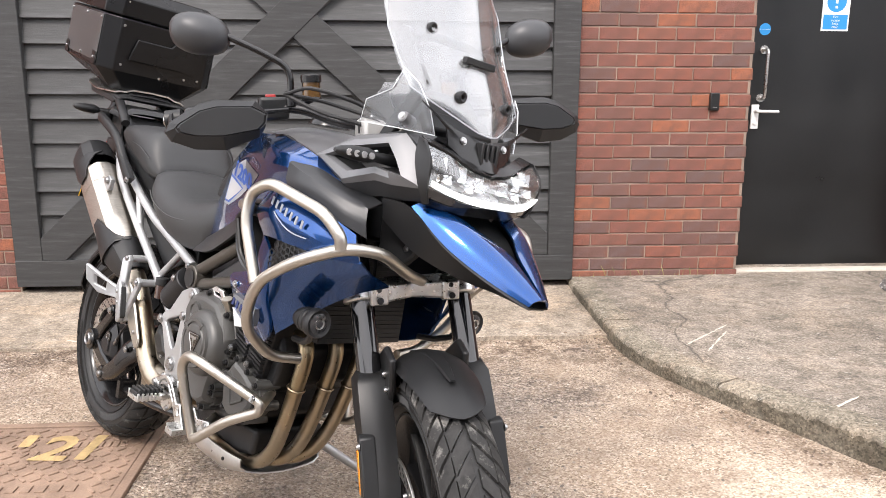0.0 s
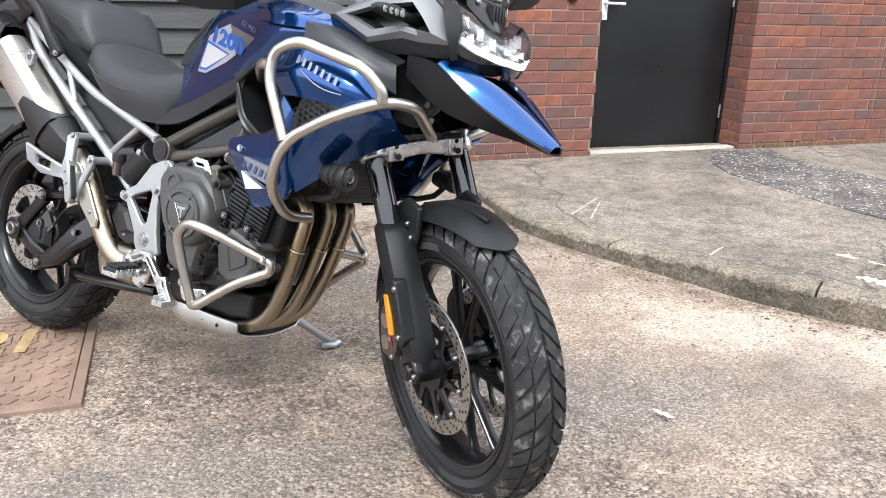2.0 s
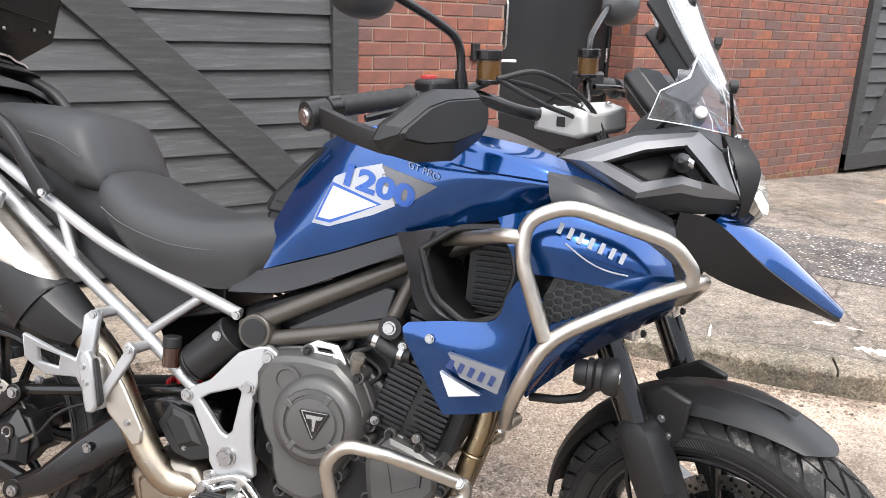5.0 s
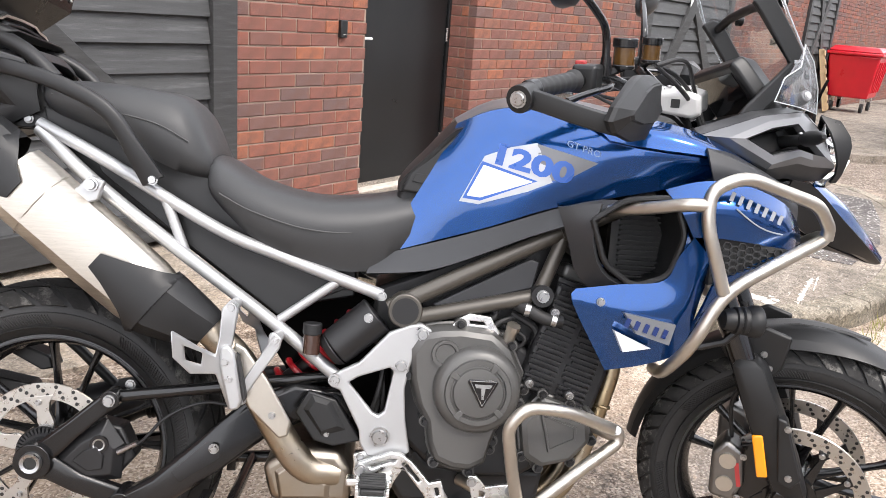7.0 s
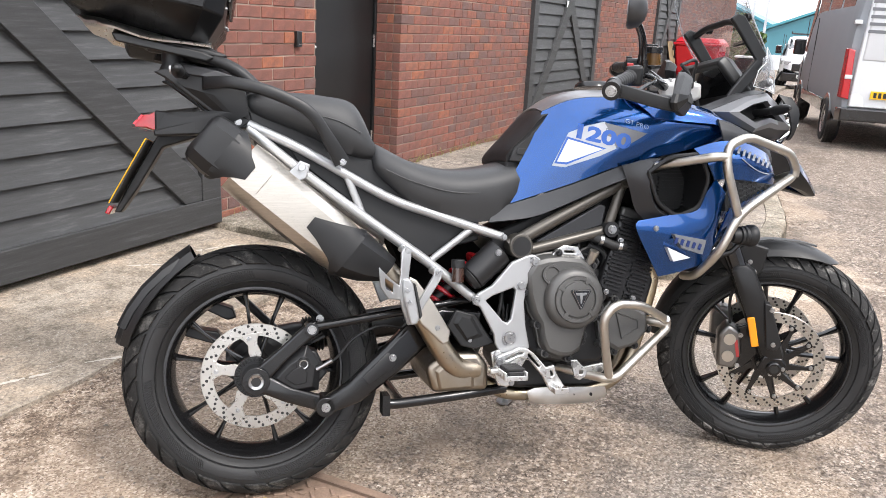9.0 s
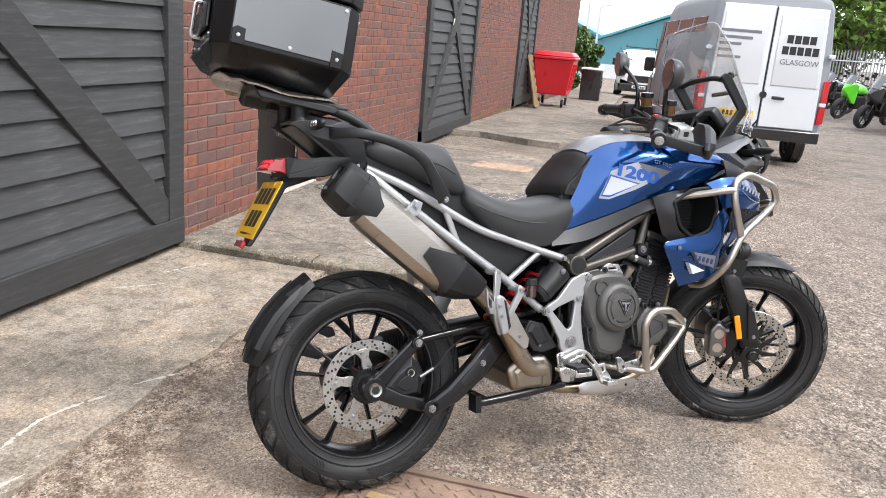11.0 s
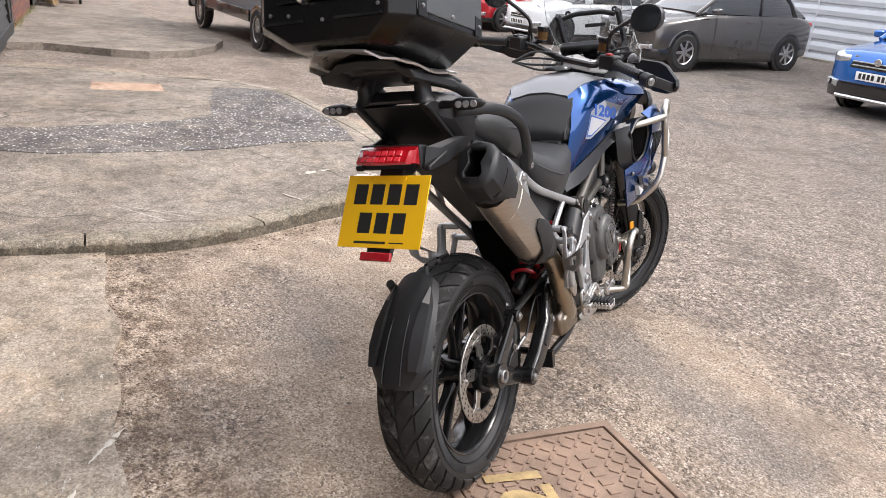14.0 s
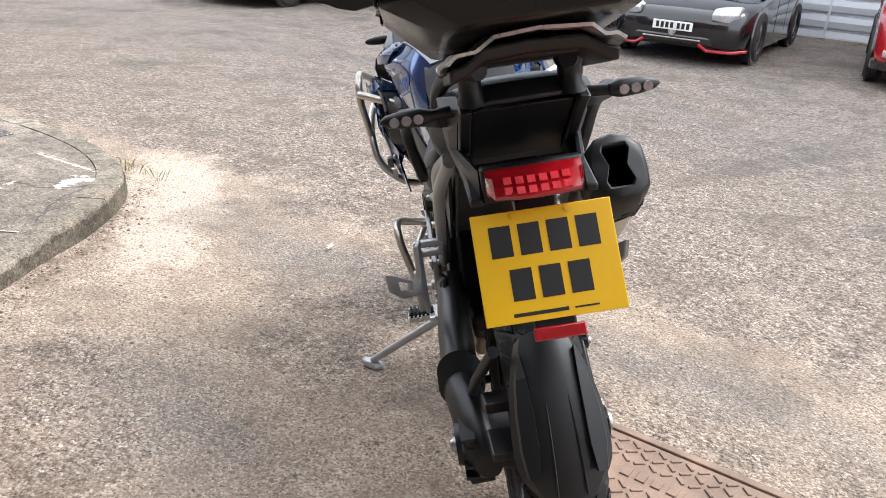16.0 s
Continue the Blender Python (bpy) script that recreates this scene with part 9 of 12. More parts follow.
# ---- front mudguard ----
bm = B()
rails = []
for f, drop in ((-1, 0.032), (-0.82, 0.014), (-0.5, 0.0), (-0.22, -0.004), (0, -0.002), (0.22, -0.004), (0.5, 0.0), (0.82, 0.014), (1, 0.032)):
    line = []
    for i in range(21):
        q = i / 20
        a = radians(61 + 6 * f * f + (174 - 61 - 6 * f * f) * q)
        tip = max(0.0, 1 - q / 0.22)
        w_ = 0.074 - 0.018 * tip ** 1.5 - 0.026 * max(0.0, q - 0.35) / 0.65
        rr = 0.371 - 0.014 * tip - drop * (1 - 0.72 * tip) * (1 - 0.5 * max(0.0, q - 0.5))
        line.append((FC[0] + rr * math.cos(a), w_ * f, FC[2] + rr * math.sin(a)))
    rails.append(line)
skin(bm, rails, 21, 2, 0.004, False, False)
fm = bp("front_mudguard", bm, M["black"], "matt black front mudguard", None, True, smooth=22)
bm = B()
loft(bm, [[(FC[0] + rr * math.cos(radians(a)), y, FC[2] + rr * math.sin(radians(a))) for y, rr in ((-w_, 0.373), (-w_ * 0.75, 0.378), (w_ * 0.75, 0.378), (w_, 0.373))] for a, w_ in ((74, 0.006), (82, 0.013), (96, 0.020), (112, 0.024))])
bp("mudguard_ridge", bm, M["black"], "", fm, True, smooth=20)
for s in (-1, 1):
    bm = B()
    prism(bm, [(1.44, 0.66), (1.53, 0.715), (1.585, 0.70), (1.575, 0.63), (1.545, 0.585), (1.49, 0.60)], s * 0.072, s * 0.086)
    bp("mudguard_ear", bm, M["black"], "", fm, True, bevel=0.005)
    bolts(fm, [(1.535, s * 0.0865, 0.655), (1.55, s * 0.0865, 0.625)], (0, s, 0), 0.008, 0.006, True)

# ---- handlebar and controls ----
bm = B()
tube(bm, rounded([(1.09, -0.44, 1.195), (1.160, -0.20, 1.213), (1.235, -0.10, 1.168), (1.235, 0.10, 1.168), (1.160, 0.20, 1.213), (1.09, 0.44, 1.195)], 0.05, 6), 0.0125, 14)
bp("handlebar", bm, M["satin_black"], "black tapered handlebar", None, True, smooth=60)
for s in (-1, 1):
    ga, gb = Vector((1.127, s * 0.305, 1.2065)), Vector((1.09, s * 0.435, 1.1955))
    bm = B()
    gd = (gb - ga).normalized()
    gu = gd.cross(Vector((0, 0, 1))).normalized()
    gw = gd.cross(gu)
    loft(bm, [[ga.lerp(gb, q / 28) + (gu * math.cos(2 * math.pi * k / 20) + gw * math.sin(2 * math.pi * k / 20)) * (0.021 if q < 2 else 0.0178 if q % 4 < 2 else 0.0170) for k in range(20)] for q in range(29)])
    bp("grip", bm, M["rubber"], "black ribbed rubber grip", None, True)
    bm = B()
    cyl(bm, gb, gb + Vector((-0.006, s * 0.022, -0.001)), 0.020, 0.018, seg=20)
    bp("bar_end", bm, M["satin_black"], "", None, True, bevel=0.003)
    bolts(bike, [gb + Vector((-0.006, s * 0.022, -0.001))], (-0.25, s, 0), 0.009, 0.005, True)
    bm = B()
    box(bm, -0.024, 0.024, -0.035, 0.035, -0.026, 0.028, Matrix.Translation((1.14, s * 0.255, 1.208)))
    sw = bp("switch_block", bm, M["black"], "black switch housing", None, True, bevel=0.008, seg=3)
    bm = B()
    box(bm, -0.012, 0.006, -0.012, 0.012, 0.026, 0.034, Matrix.Translation((1.13, s * 0.26, 1.208)))
    bp("switch", bm, M["label_red"] if s < 0 else M["black"], "", sw, True, bevel=0.002)
    # lever
    bm = B()
    tube(bm, smooth_path([(1.175, s * 0.225, 1.205), (1.195, s * 0.30, 1.20), (1.17, s * 0.38, 1.19), (1.15, s * 0.435, 1.18)], 5), 0.006, 8)
    bp("lever", bm, M["satin_black"], "black lever", None, True)
    # hand guard: a long brace from the bar's end, then the blade across the front
    loop = ((0.503, 1.160), (0.492, 1.182), (0.428, 1.221), (0.392, 1.230), (0.305, 1.226), (0.280, 1.200), (0.286, 1.168), (0.300, 1.146), (0.374, 1.119), (0.440, 1.122), (0.490, 1.140))
    panel_ = ((0.474, 1.170), (0.468, 1.178), (0.424, 1.205), (0.390, 1.213), (0.318, 1.213), (0.286, 1.196), (0.290, 1.178), (0.304, 1.165), (0.380, 1.152), (0.436, 1.153), (0.470, 1.162))

    def guard_ring(lp_, dx, k=1.0):
        """One ring of the blade, bowed back at its ends."""
        out = []
        for y, z in lp_:
            y, z = 0.380 + (y - 0.380) * k, 1.178 + (z - 1.178) * k
            out.append((1.284 - 1.5 * max(0.0, y - 0.345) ** 2 - 0.5 * max(0.0, 0.31 - y) + dx - 0.30 * max(0.0, z - 1.19), s * y, z))
        return out

    bm = B()
    loft(bm, [guard_ring(loop, -0.020, 0.96), guard_ring(loop, -0.010, 1.0), guard_ring(loop, -0.003, 0.985), guard_ring(panel_, 0.010, 1.06), guard_ring(panel_, 0.0085, 1.03), guard_ring(panel_, 0.012, 0.97)])
    hg = bp("hand_guard", bm, M["black"], "matt black faceted hand guard", None, True, smooth=18)
    bm = B()
    path = rounded([(1.082, s * 0.486, 1.186), (1.12, s * 0.492, 1.180), (1.19, s * 0.490, 1.162), (1.245, s * 0.478, 1.150), (1.268, s * 0.44, 1.146)], 0.03)
    loft(bm, [[p + Vector((0, s * a, b)) for a, b in ((0.006, 0.0), (0.004, 0.016), (-0.004, 0.019), (-0.007, 0.0), (-0.004, -0.017), (0.004, -0.015))] for p in path])
    cyl(bm, (1.090, s * 0.465, 1.187), (1.084, s * 0.502, 1.183), 0.024, seg=20)
    bp("guard_brace", bm, M["black"], "", hg, True, bevel=0.001)
    bolts(hg, [(1.084, s * 0.502, 1.183)], (-0.1, s, 0), 0.016, 0.006, True)
    # mirror
    bm = B()
    tube(bm, smooth_path([(1.165, s * 0.215, 1.225), (1.160, s * 0.219, 1.296), (1.148, s * 0.264, 1.332), (1.125, s * 0.352, 1.376)], 6), 0.0078, 10, radii=None)
    cyl(bm, (1.165, s * 0.215, 1.215), (1.165, s * 0.218, 1.25), 0.013, 0.010, seg=14)
    mi = bp("mirror", bm, M["satin_black"], "black oval mirror on a stalk", None, True, smooth=50)
    bm = B()
    secs = []
    mc = Vector((1.118, s * 0.413, 1.382))
    for d_, sc in ((0.040, 0.15), (0.034, 0.55), (0.020, 0.88), (0.0, 1.0), (-0.008, 0.97)):
        ring_ = []
        for k in range(24):
            a = 2 * math.pi * k / 24
            e = abs(math.cos(a)) ** 0.8
            yy = 0.068 * sc * math.copysign(abs(math.cos(a)) ** 0.85, math.cos(a))
            zz = 0.049 * sc * math.copysign(abs(math.sin(a)) ** 0.85, math.sin(a)) + 0.008 * math.cos(a) * s * sc
            ring_.append(mc + Vector((d_, yy, zz)))
        secs.append(ring_)
    loft(bm, secs)
    bp("mirror_shell", bm, M["cowl_dark"], "satin grey-black mirror shell", mi, True, smooth=60)
    bm = B()
    ring_ = [mc + Vector((-0.009, 0.062 * math.copysign(abs(math.cos(2 * math.pi * k / 24)) ** 0.85, math.cos(2 * math.pi * k / 24)), 0.044 * math.copysign(abs(math.sin(2 * math.pi * k / 24)) ** 0.85, math.sin(2 * math.pi * k / 24)) + 0.008 * s * math.cos(2 * math.pi * k / 24))) for k in range(24)]
    loft(bm, [ring_, [p + Vector((-0.001, 0, 0)) for p in ring_]])
    bp("mirror_glass", bm, M["mirror_glass"], "mirror glass", mi, True)
    # fluid pots: the brake's on the right, the clutch's on the left
    bm = B()
    cyl(bm, (1.19, s * 0.17, 1.235), (1.19, s * 0.17, 1.268), 0.0215, seg=24)
    pot = bp("fluid_pot", bm, M["amber_oil"], "amber brake fluid pot with a black cap", None, True)
    bm = B()
    cyl(bm, (1.19, s * 0.17, 1.268), (1.19, s * 0.17, 1.286), 0.0245, seg=24)
    bp("cap", bm, M["satin_black"], "", pot, True, bevel=0.002)
    bm = B()
    cyl(bm, (1.19, s * 0.17, 1.226), (1.19, s * 0.17, 1.235), 0.023, seg=24)
    bp("pot_foot", bm, M["satin_black"], "", pot, True, bevel=0.002)
    bm = B()
    tube(bm, [(1.19, s * 0.17, 1.23), (1.165, s * 0.20, 1.215)], 0.008, 8)
    bp("pot_bracket", bm, M["satin_black"], "", pot, True)
bm = B()
loft(bm, [[(x, y, z) for x, z in sec] for y, sec in ((-0.078, ((1.232, 1.144), (1.320, 1.134), (1.334, 1.142), (1.332, 1.172), (1.300, 1.180), (1.240, 1.172))), (-0.070, ((1.222, 1.142), (1.326, 1.130), (1.342, 1.140), (1.338, 1.180), (1.300, 1.190), (1.232, 1.182))), (-0.030, ((1.222, 1.142), (1.318, 1.130), (1.334, 1.138), (1.328, 1.172), (1.300, 1.180), (1.234, 1.178))), (0.030, ((1.222, 1.142), (1.318, 1.130), (1.334, 1.138), (1.328, 1.172), (1.300, 1.180), (1.234, 1.178))), (0.070, ((1.222, 1.142), (1.326, 1.130), (1.342, 1.140), (1.338, 1.180), (1.300, 1.190), (1.232, 1.182))), (0.078, ((1.232, 1.144), (1.320, 1.134), (1.334, 1.142), (1.332, 1.172), (1.300, 1.180), (1.240, 1.172))))])
bc_ = bp("bar_clamp", bm, M["clamp_cast"], "pale cast aluminium handlebar clamp", None, True, smooth=30, bevel=0.004)
for s in (-1, 1):
    for x, z, w_, h_ in ((1.288, 1.160, 0.009, 0.009),):
        bm = B()
        box(bm, x - w_, x + w_, min(s * 0.0775, s * 0.0792), max(s * 0.0775, s * 0.0792), z - h_, z + h_)
        bp("pocket", bm, M["ink"], "dark pocket in the casting", bc_, True)
bolts(bc_, [(1.255, -0.052, 1.183), (1.255, 0.052, 1.183), (1.310, -0.052, 1.187), (1.310, 0.052, 1.187)], (0, 0, 1), 0.007, 0.004, True)
random.seed(14)
for k in range(7):
    s = -1 if k % 2 else 1
    bm = B()
    tube(bm, smooth_path([(1.15, s * 0.24, 1.19), (1.22, s * (0.16 + 0.02 * (k % 3)), 1.15 + 0.012 * k), (1.30, s * 0.06, 1.13 + 0.008 * k), (1.36, s * 0.03, 1.05)], 6), 0.0045, 8)
    bp("control_cable", bm, M["rubber"], "black cable")
# ---- nose: frame-mounted cowl, lamp, beak and screen ----
def nose(s):
    f = lambda pts: [(x, s * y, z) for x, y, z in pts]
    # side cowl: a silver-grey faceted frame round a deep opening for the indicator
    hole = [(1.337, -0.240, 1.070), (1.400, -0.216, 1.097), (1.468, -0.182, 1.113), (1.498, -0.182, 1.083), (1.528, -0.188, 1.051), (1.495, -0.196, 1.055), (1.465, -0.205, 1.061), (1.402, -0.226, 1.043)]
    face = [(1.306, -0.236, 1.069), (1.392, -0.214, 1.109), (1.476, -0.172, 1.128), (1.515, -0.168, 1.095), (1.556, -0.172, 1.040), (1.500, -0.194, 1.043), (1.466, -0.207, 1.048), (1.398, -0.232, 1.026)]
    rim = [(1.262, -0.204, 1.072), (1.385, -0.200, 1.120), (1.486, -0.155, 1.139), (1.527, -0.152, 1.108), (1.563, -0.163, 1.032), (1.502, -0.186, 1.030), (1.466, -0.200, 1.034), (1.394, -0.224, 1.016)]
    foot = [(1.266, -0.180, 1.058), (1.392, -0.160, 1.124), (1.490, -0.120, 1.140), (1.535, -0.110, 1.110), (1.556, -0.130, 1.008), (1.500, -0.158, 1.002), (1.455, -0.170, 1.004), (1.398, -0.192, 0.992)]
    bm = B()
    loft(bm, [f(rim), f(face), f(hole), f([(x * 0.88 + 0.12 * 1.44, y + 0.016, z * 0.88 + 0.12 * 1.072) for x, y, z in hole])], False)
    bp("nose_cowl", bm, M["cowl"], "silver-grey faceted side cowl", smooth=22)
    bm = B()
    well = [(x * 0.86 + 0.14 * 1.44, y + 0.014, z * 0.86 + 0.14 * 1.072) for x, y, z in hole]
    deep = [(x * 0.75 + 0.25 * 1.45, y + 0.060, z * 0.75 + 0.25 * 1.072) for x, y, z in hole]
    loft(bm, [f(well), f(deep)], False)
    bm.faces.new(list(bm.verts)[len(well):])
    bp("indicator_well", bm, M["black"], "deep black indicator well", smooth=25)
    bm = B()
    loft(bm, [f([(x, y + 0.001, z) for x, y, z in rim]), f(foot)], False)
    bp("nose_cowl_shell", bm, M["cowl_dark"], "dark grey cowl shell", smooth=30)
    bm = B()
    a = [(1.262, -0.200, 1.073), (1.385, -0.196, 1.121), (1.486, -0.153, 1.140), (1.528, -0.148, 1.112)]
    b = [(1.270, -0.150, 1.090), (1.38, -0.140, 1.132), (1.47, -0.118, 1.152), (1.525, -0.105, 1.142)]
    c = [(1.285, -0.085, 1.090), (1.38, -0.08, 1.120), (1.46, -0.07, 1.138), (1.52, -0.06, 1.135)]
    skin(bm, [f(a), f(b), f(c)], 12, 3, 0.006, False, False)
    bp("nose_deck", bm, M["cowl_dark"], "grey deck of the nose cowl", smooth=25)
    bm = B()
    prism(bm, [(1.29, 1.065), (1.36, 1.09), (1.46, 1.11), (1.54, 1.08), (1.54, 1.02), (1.44, 0.985), (1.36, 1.0)], s * -0.135, s * -0.11)
    bp("cowl_infill", bm, M["black"], "", bevel=0.004)
    bm = B()
    a = [(1.528, -0.150, 1.134), (1.546, -0.170, 1.090), (1.564, -0.166, 1.034), (1.562, -0.148, 1.006)]
    b = [(1.562, -0.164, 1.127), (1.588, -0.166, 1.086), (1.582, -0.160, 1.034), (1.576, -0.145, 1.008)]
    skin(bm, [f(a), f(b)], 8, 3, 0.006, False)
    bp("lamp_surround", bm, M["black"], "black lamp surround", smooth=40)
    bm = B()
    a = [(1.555, -0.166, 1.128), (1.576, -0.115, 1.113), (1.590, -0.06, 1.090), (1.596, 0.0, 1.080)]
    b = [(1.530, -0.150, 1.138), (1.552, -0.105, 1.124), (1.572, -0.055, 1.104), (1.580, 0.0, 1.094)]
    skin(bm, [f(a), f(b)], 10, 3, 0.006, False)
    bp("lamp_brow", bm, M["satin_black"], "black brow above the lamp", smooth=40)
    # indicator
    bm = B()
    cyl(bm, (1.459, s * -0.140, 1.078), (1.462, s * -0.215, 1.080), 0.013, 0.010, seg=14)
    ind = bp("front_indicator", bm, M["black"], "slim front indicator with a clear lens")
    bolts(ind, [(1.462, s * -0.205, 1.0905)], (0, 0, 1), 0.006, 0.003)
    bm = B()
    secs = []
    for q, h_, d_ in ((0, 0.010, 0.011), (0.2, 0.0155, 0.014), (0.6, 0.0145, 0.013), (0.88, 0.010, 0.010), (1.0, 0.004, 0.005)):
        y = s * -(0.21 + 0.092 * q)
        secs.append([(1.466 - 0.010 * q + d_ * math.cos(2 * math.pi * k / 12), y, 1.080 + h_ * math.sin(2 * math.pi * k / 12)) for k in range(12)])
    loft(bm, secs)
    bp("housing", bm, M["black"], "", ind, smooth=60)
    bm = B()
    for k in range(4):
        cyl(bm, (1.468 - 0.002 * k, s * -(0.227 + 0.0165 * k), 1.080), (1.4795 - 0.003 * k, s * -(0.227 + 0.0165 * k), 1.080), 0.0082, 0.0068, seg=14)
    bp("lens", bm, M["clear_lens"], "", ind)
    # headlamp half
    bm = B()
    top = [(1.560, -0.168, 1.122), (1.580, -0.115, 1.106), (1.592, -0.06, 1.083), (1.598, 0.0, 1.073)]
    mid = [(1.590, -0.165, 1.085), (1.608, -0.11, 1.068), (1.622, -0.055, 1.055), (1.630, 0.0, 1.048)]
    low = [(1.584, -0.159, 1.034), (1.607, -0.108, 1.024), (1.622, -0.05, 1.019), (1.628, 0.0, 1.020)]
    skin(bm, [f(top), f(mid), f(low)], 12, 4, 0.0025)
    lamp = bp("headlamp", bm, M["lens"], "clear headlamp lens over bright reflectors", smooth=60)
    # the lamp's inside: a grey shell with two bright bowls, a dark bar between and cells below
    bm = B()
    skin(bm, [[(x - 0.026, y * 0.97, z - 0.003) for x, y, z in f(top)], [(x - 0.046, y * 0.95, z) for x, y, z in f(mid)], [(x - 0.018, y * 0.97, z + 0.003) for x, y, z in f(low)]], 12, 3, 0.002)
    bp("reflector", bm, M["reflector"], "grey inner shell of the lamp", lamp, smooth=30)
    for (x, y, z), w_, h_ in (((1.572, -0.130, 1.088), 0.022, 0.014), ((1.586, -0.083, 1.073), 0.020, 0.015), ((1.598, -0.038, 1.058), 0.017, 0.014), ((1.588, -0.125, 1.058), 0.020, 0.009), ((1.600, -0.072, 1.047), 0.020, 0.008)):
        bm = B()
        loft(bm, [[(x - 0.020, s * y - 0.4 * w_, z - 0.4 * h_), (x - 0.020, s * y + 0.4 * w_, z - 0.4 * h_), (x - 0.020, s * y + 0.4 * w_, z + 0.4 * h_), (x - 0.020, s * y - 0.4 * w_, z + 0.4 * h_)], [(x, s * y - w_, z - h_), (x, s * y + w_, z - h_), (x - 0.004, s * y + w_, z + h_), (x - 0.004, s * y - w_, z + h_)]], False)
        bm.faces.new(list(bm.verts)[:4])
        bp("lamp_cup", bm, M["chrome"], "", lamp, smooth=0)
    bm = B()
    a = [(1.594, -0.163, 1.050), (1.612, -0.108, 1.036), (1.626, -0.05, 1.029), (1.632, 0.0, 1.029)]
    b = [(1.590, -0.160, 1.040), (1.612, -0.106, 1.023), (1.626, -0.05, 1.015), (1.632, 0.0, 1.015)]
    skin(bm, [f(a), f(b)], 12, 3, 0.004, False)
    bp("light_bar", bm, M["day_light"], "white running light bar", lamp, smooth=60)
    bm = B()
    a = [(1.583, -0.160, 1.039), (1.604, -0.108, 1.021), (1.617, -0.06, 1.013)]
    b = [(1.576, -0.154, 1.018), (1.597, -0.106, 1.008), (1.614, -0.062, 1.010)]
    skin(bm, [f(a), f(b)], 10, 3, 0.004, False)
    bp("lower_lens", bm, M["car_lens"], "dark lower corner lens", lamp, smooth=50)
    bm = B()
    a = [(1.574, -0.156, 1.018), (1.596, -0.108, 1.006), (1.620, -0.05, 1.012), (1.628, 0, 1.013)]
    b = [(1.556, -0.150, 1.004), (1.582, -0.10, 0.994), (1.602, -0.045, 0.992), (1.608, 0, 0.994)]
    skin(bm, [f(a), f(b)], 10, 3, 0.005, False)
    bp("lamp_chin", bm, M["satin_black"], "", smooth=50)
    # beak: blue top, a slot down its middle, deep black sides
    bm = B()
    a = [(1.532, -0.150, 0.994), (1.619, -0.126, 0.930), (1.70, -0.084, 0.882), (1.774, -0.030, 0.844)]
    b = [(1.556, -0.118, 1.006), (1.640, -0.086, 0.966), (1.715, -0.046, 0.913), (1.780, -0.016, 0.857)]
    c = [(1.580, -0.066, 0.992), (1.640, -0.046, 0.963), (1.695, -0.012, 0.929), (1.783, 0.0, 0.860)]
    m1 = [(1.540, -0.138, 1.004), (1.630, -0.110, 0.954), (1.709, -0.068, 0.903), (1.778, -0.024, 0.853)]
    m2 = [(1.566, -0.094, 1.003), (1.642, -0.066, 0.967), (1.706, -0.030, 0.923), (1.782, -0.008, 0.860)]
    skin(bm, [f(a), f(m1), f(b), f(m2), f(c)], 18, 4, 0.005, True)
    bp("beak", bm, M["blue"], "glossy blue beak", smooth=60)
    bm = B()
    a = [(1.470, -0.174, 1.003), (1.532, -0.151, 0.993), (1.619, -0.127, 0.929), (1.70, -0.085, 0.881), (1.773, -0.030, 0.843)]
    b = [(1.463, -0.158, 0.962), (1.534, -0.120, 0.905), (1.63, -0.085, 0.874), (1.71, -0.050, 0.858), (1.768, -0.020, 0.840)]
    c = [(1.45, -0.06, 0.965), (1.53, -0.05, 0.92), (1.63, -0.04, 0.89), (1.71, -0.02, 0.860), (1.766, -0.0, 0.840)]
    skin(bm, [f(a), f(b), f(c)], 16, 3, 0.004, False)
    bp("beak_underside", bm, M["black"], "black beak underside", smooth=30)
    bm = B()
    a = [(1.47, -0.10, 1.000), (1.56, -0.085, 0.975), (1.63, -0.060, 0.940), (1.69, -0.02, 0.903)]
    b = [(1.47, 0.0, 0.998), (1.56, 0.0, 0.968), (1.63, 0.0, 0.935), (1.69, 0.0, 0.902)]
    skin(bm, [f(a), f(b)], 10, 3, 0.004, False)
    bp("beak_slot", bm, M["black"], "black floor of the beak's slot", smooth=40)
    # dark infill between beak and fairing, with two bolts
    bm = B()
    prism(bm, [(1.40, 0.99), (1.50, 0.995), (1.55, 0.95), (1.52, 0.89), (1.47, 0.85), (1.41, 0.86)], s * -0.115, s * -0.095)
    bp("nose_infill", bm, M["black"], "", bevel=0.006)
    bolts(bike, [(1.50, s * -0.116, 0.905), (1.45, s * -0.116, 0.955)], (0, -s, 0), 0.008, 0.005)
    # screen carrier: one bent strip
    bm = B()
    prism(bm, [(1.372, 1.352), (1.392, 1.368), (1.418, 1.362), (1.503, 1.243), (1.488, 1.215), (1.398, 1.116), (1.366, 1.126), (1.384, 1.150), (1.462, 1.238), (1.385, 1.336)], s * -0.135, s * -0.120)
    bp("screen_rail", bm, M["black"], "black screen carrier", bevel=0.004)
    # small wind deflector beside the screen
    bm = B()
    low_ = [(1.400, -0.210, 1.148), (1.470, -0.172, 1.146), (1.535, -0.122, 1.142)]
    mid_ = [(1.414, -0.213, 1.194), (1.468, -0.180, 1.195), (1.525, -0.135, 1.190)]
    top_ = [(1.458, -0.186, 1.222), (1.469, -0.172, 1.268), (1.500, -0.154, 1.240)]
    skin(bm, [f(low_), f(mid_), f(top_)], 9, 4, 0.003, False, False)
    bp("wind_deflector", bm, M["deflector"], "small clear wind deflector", smooth=60)
    # thin silver outline added for the glint on the deflector's edge
    bm = B()
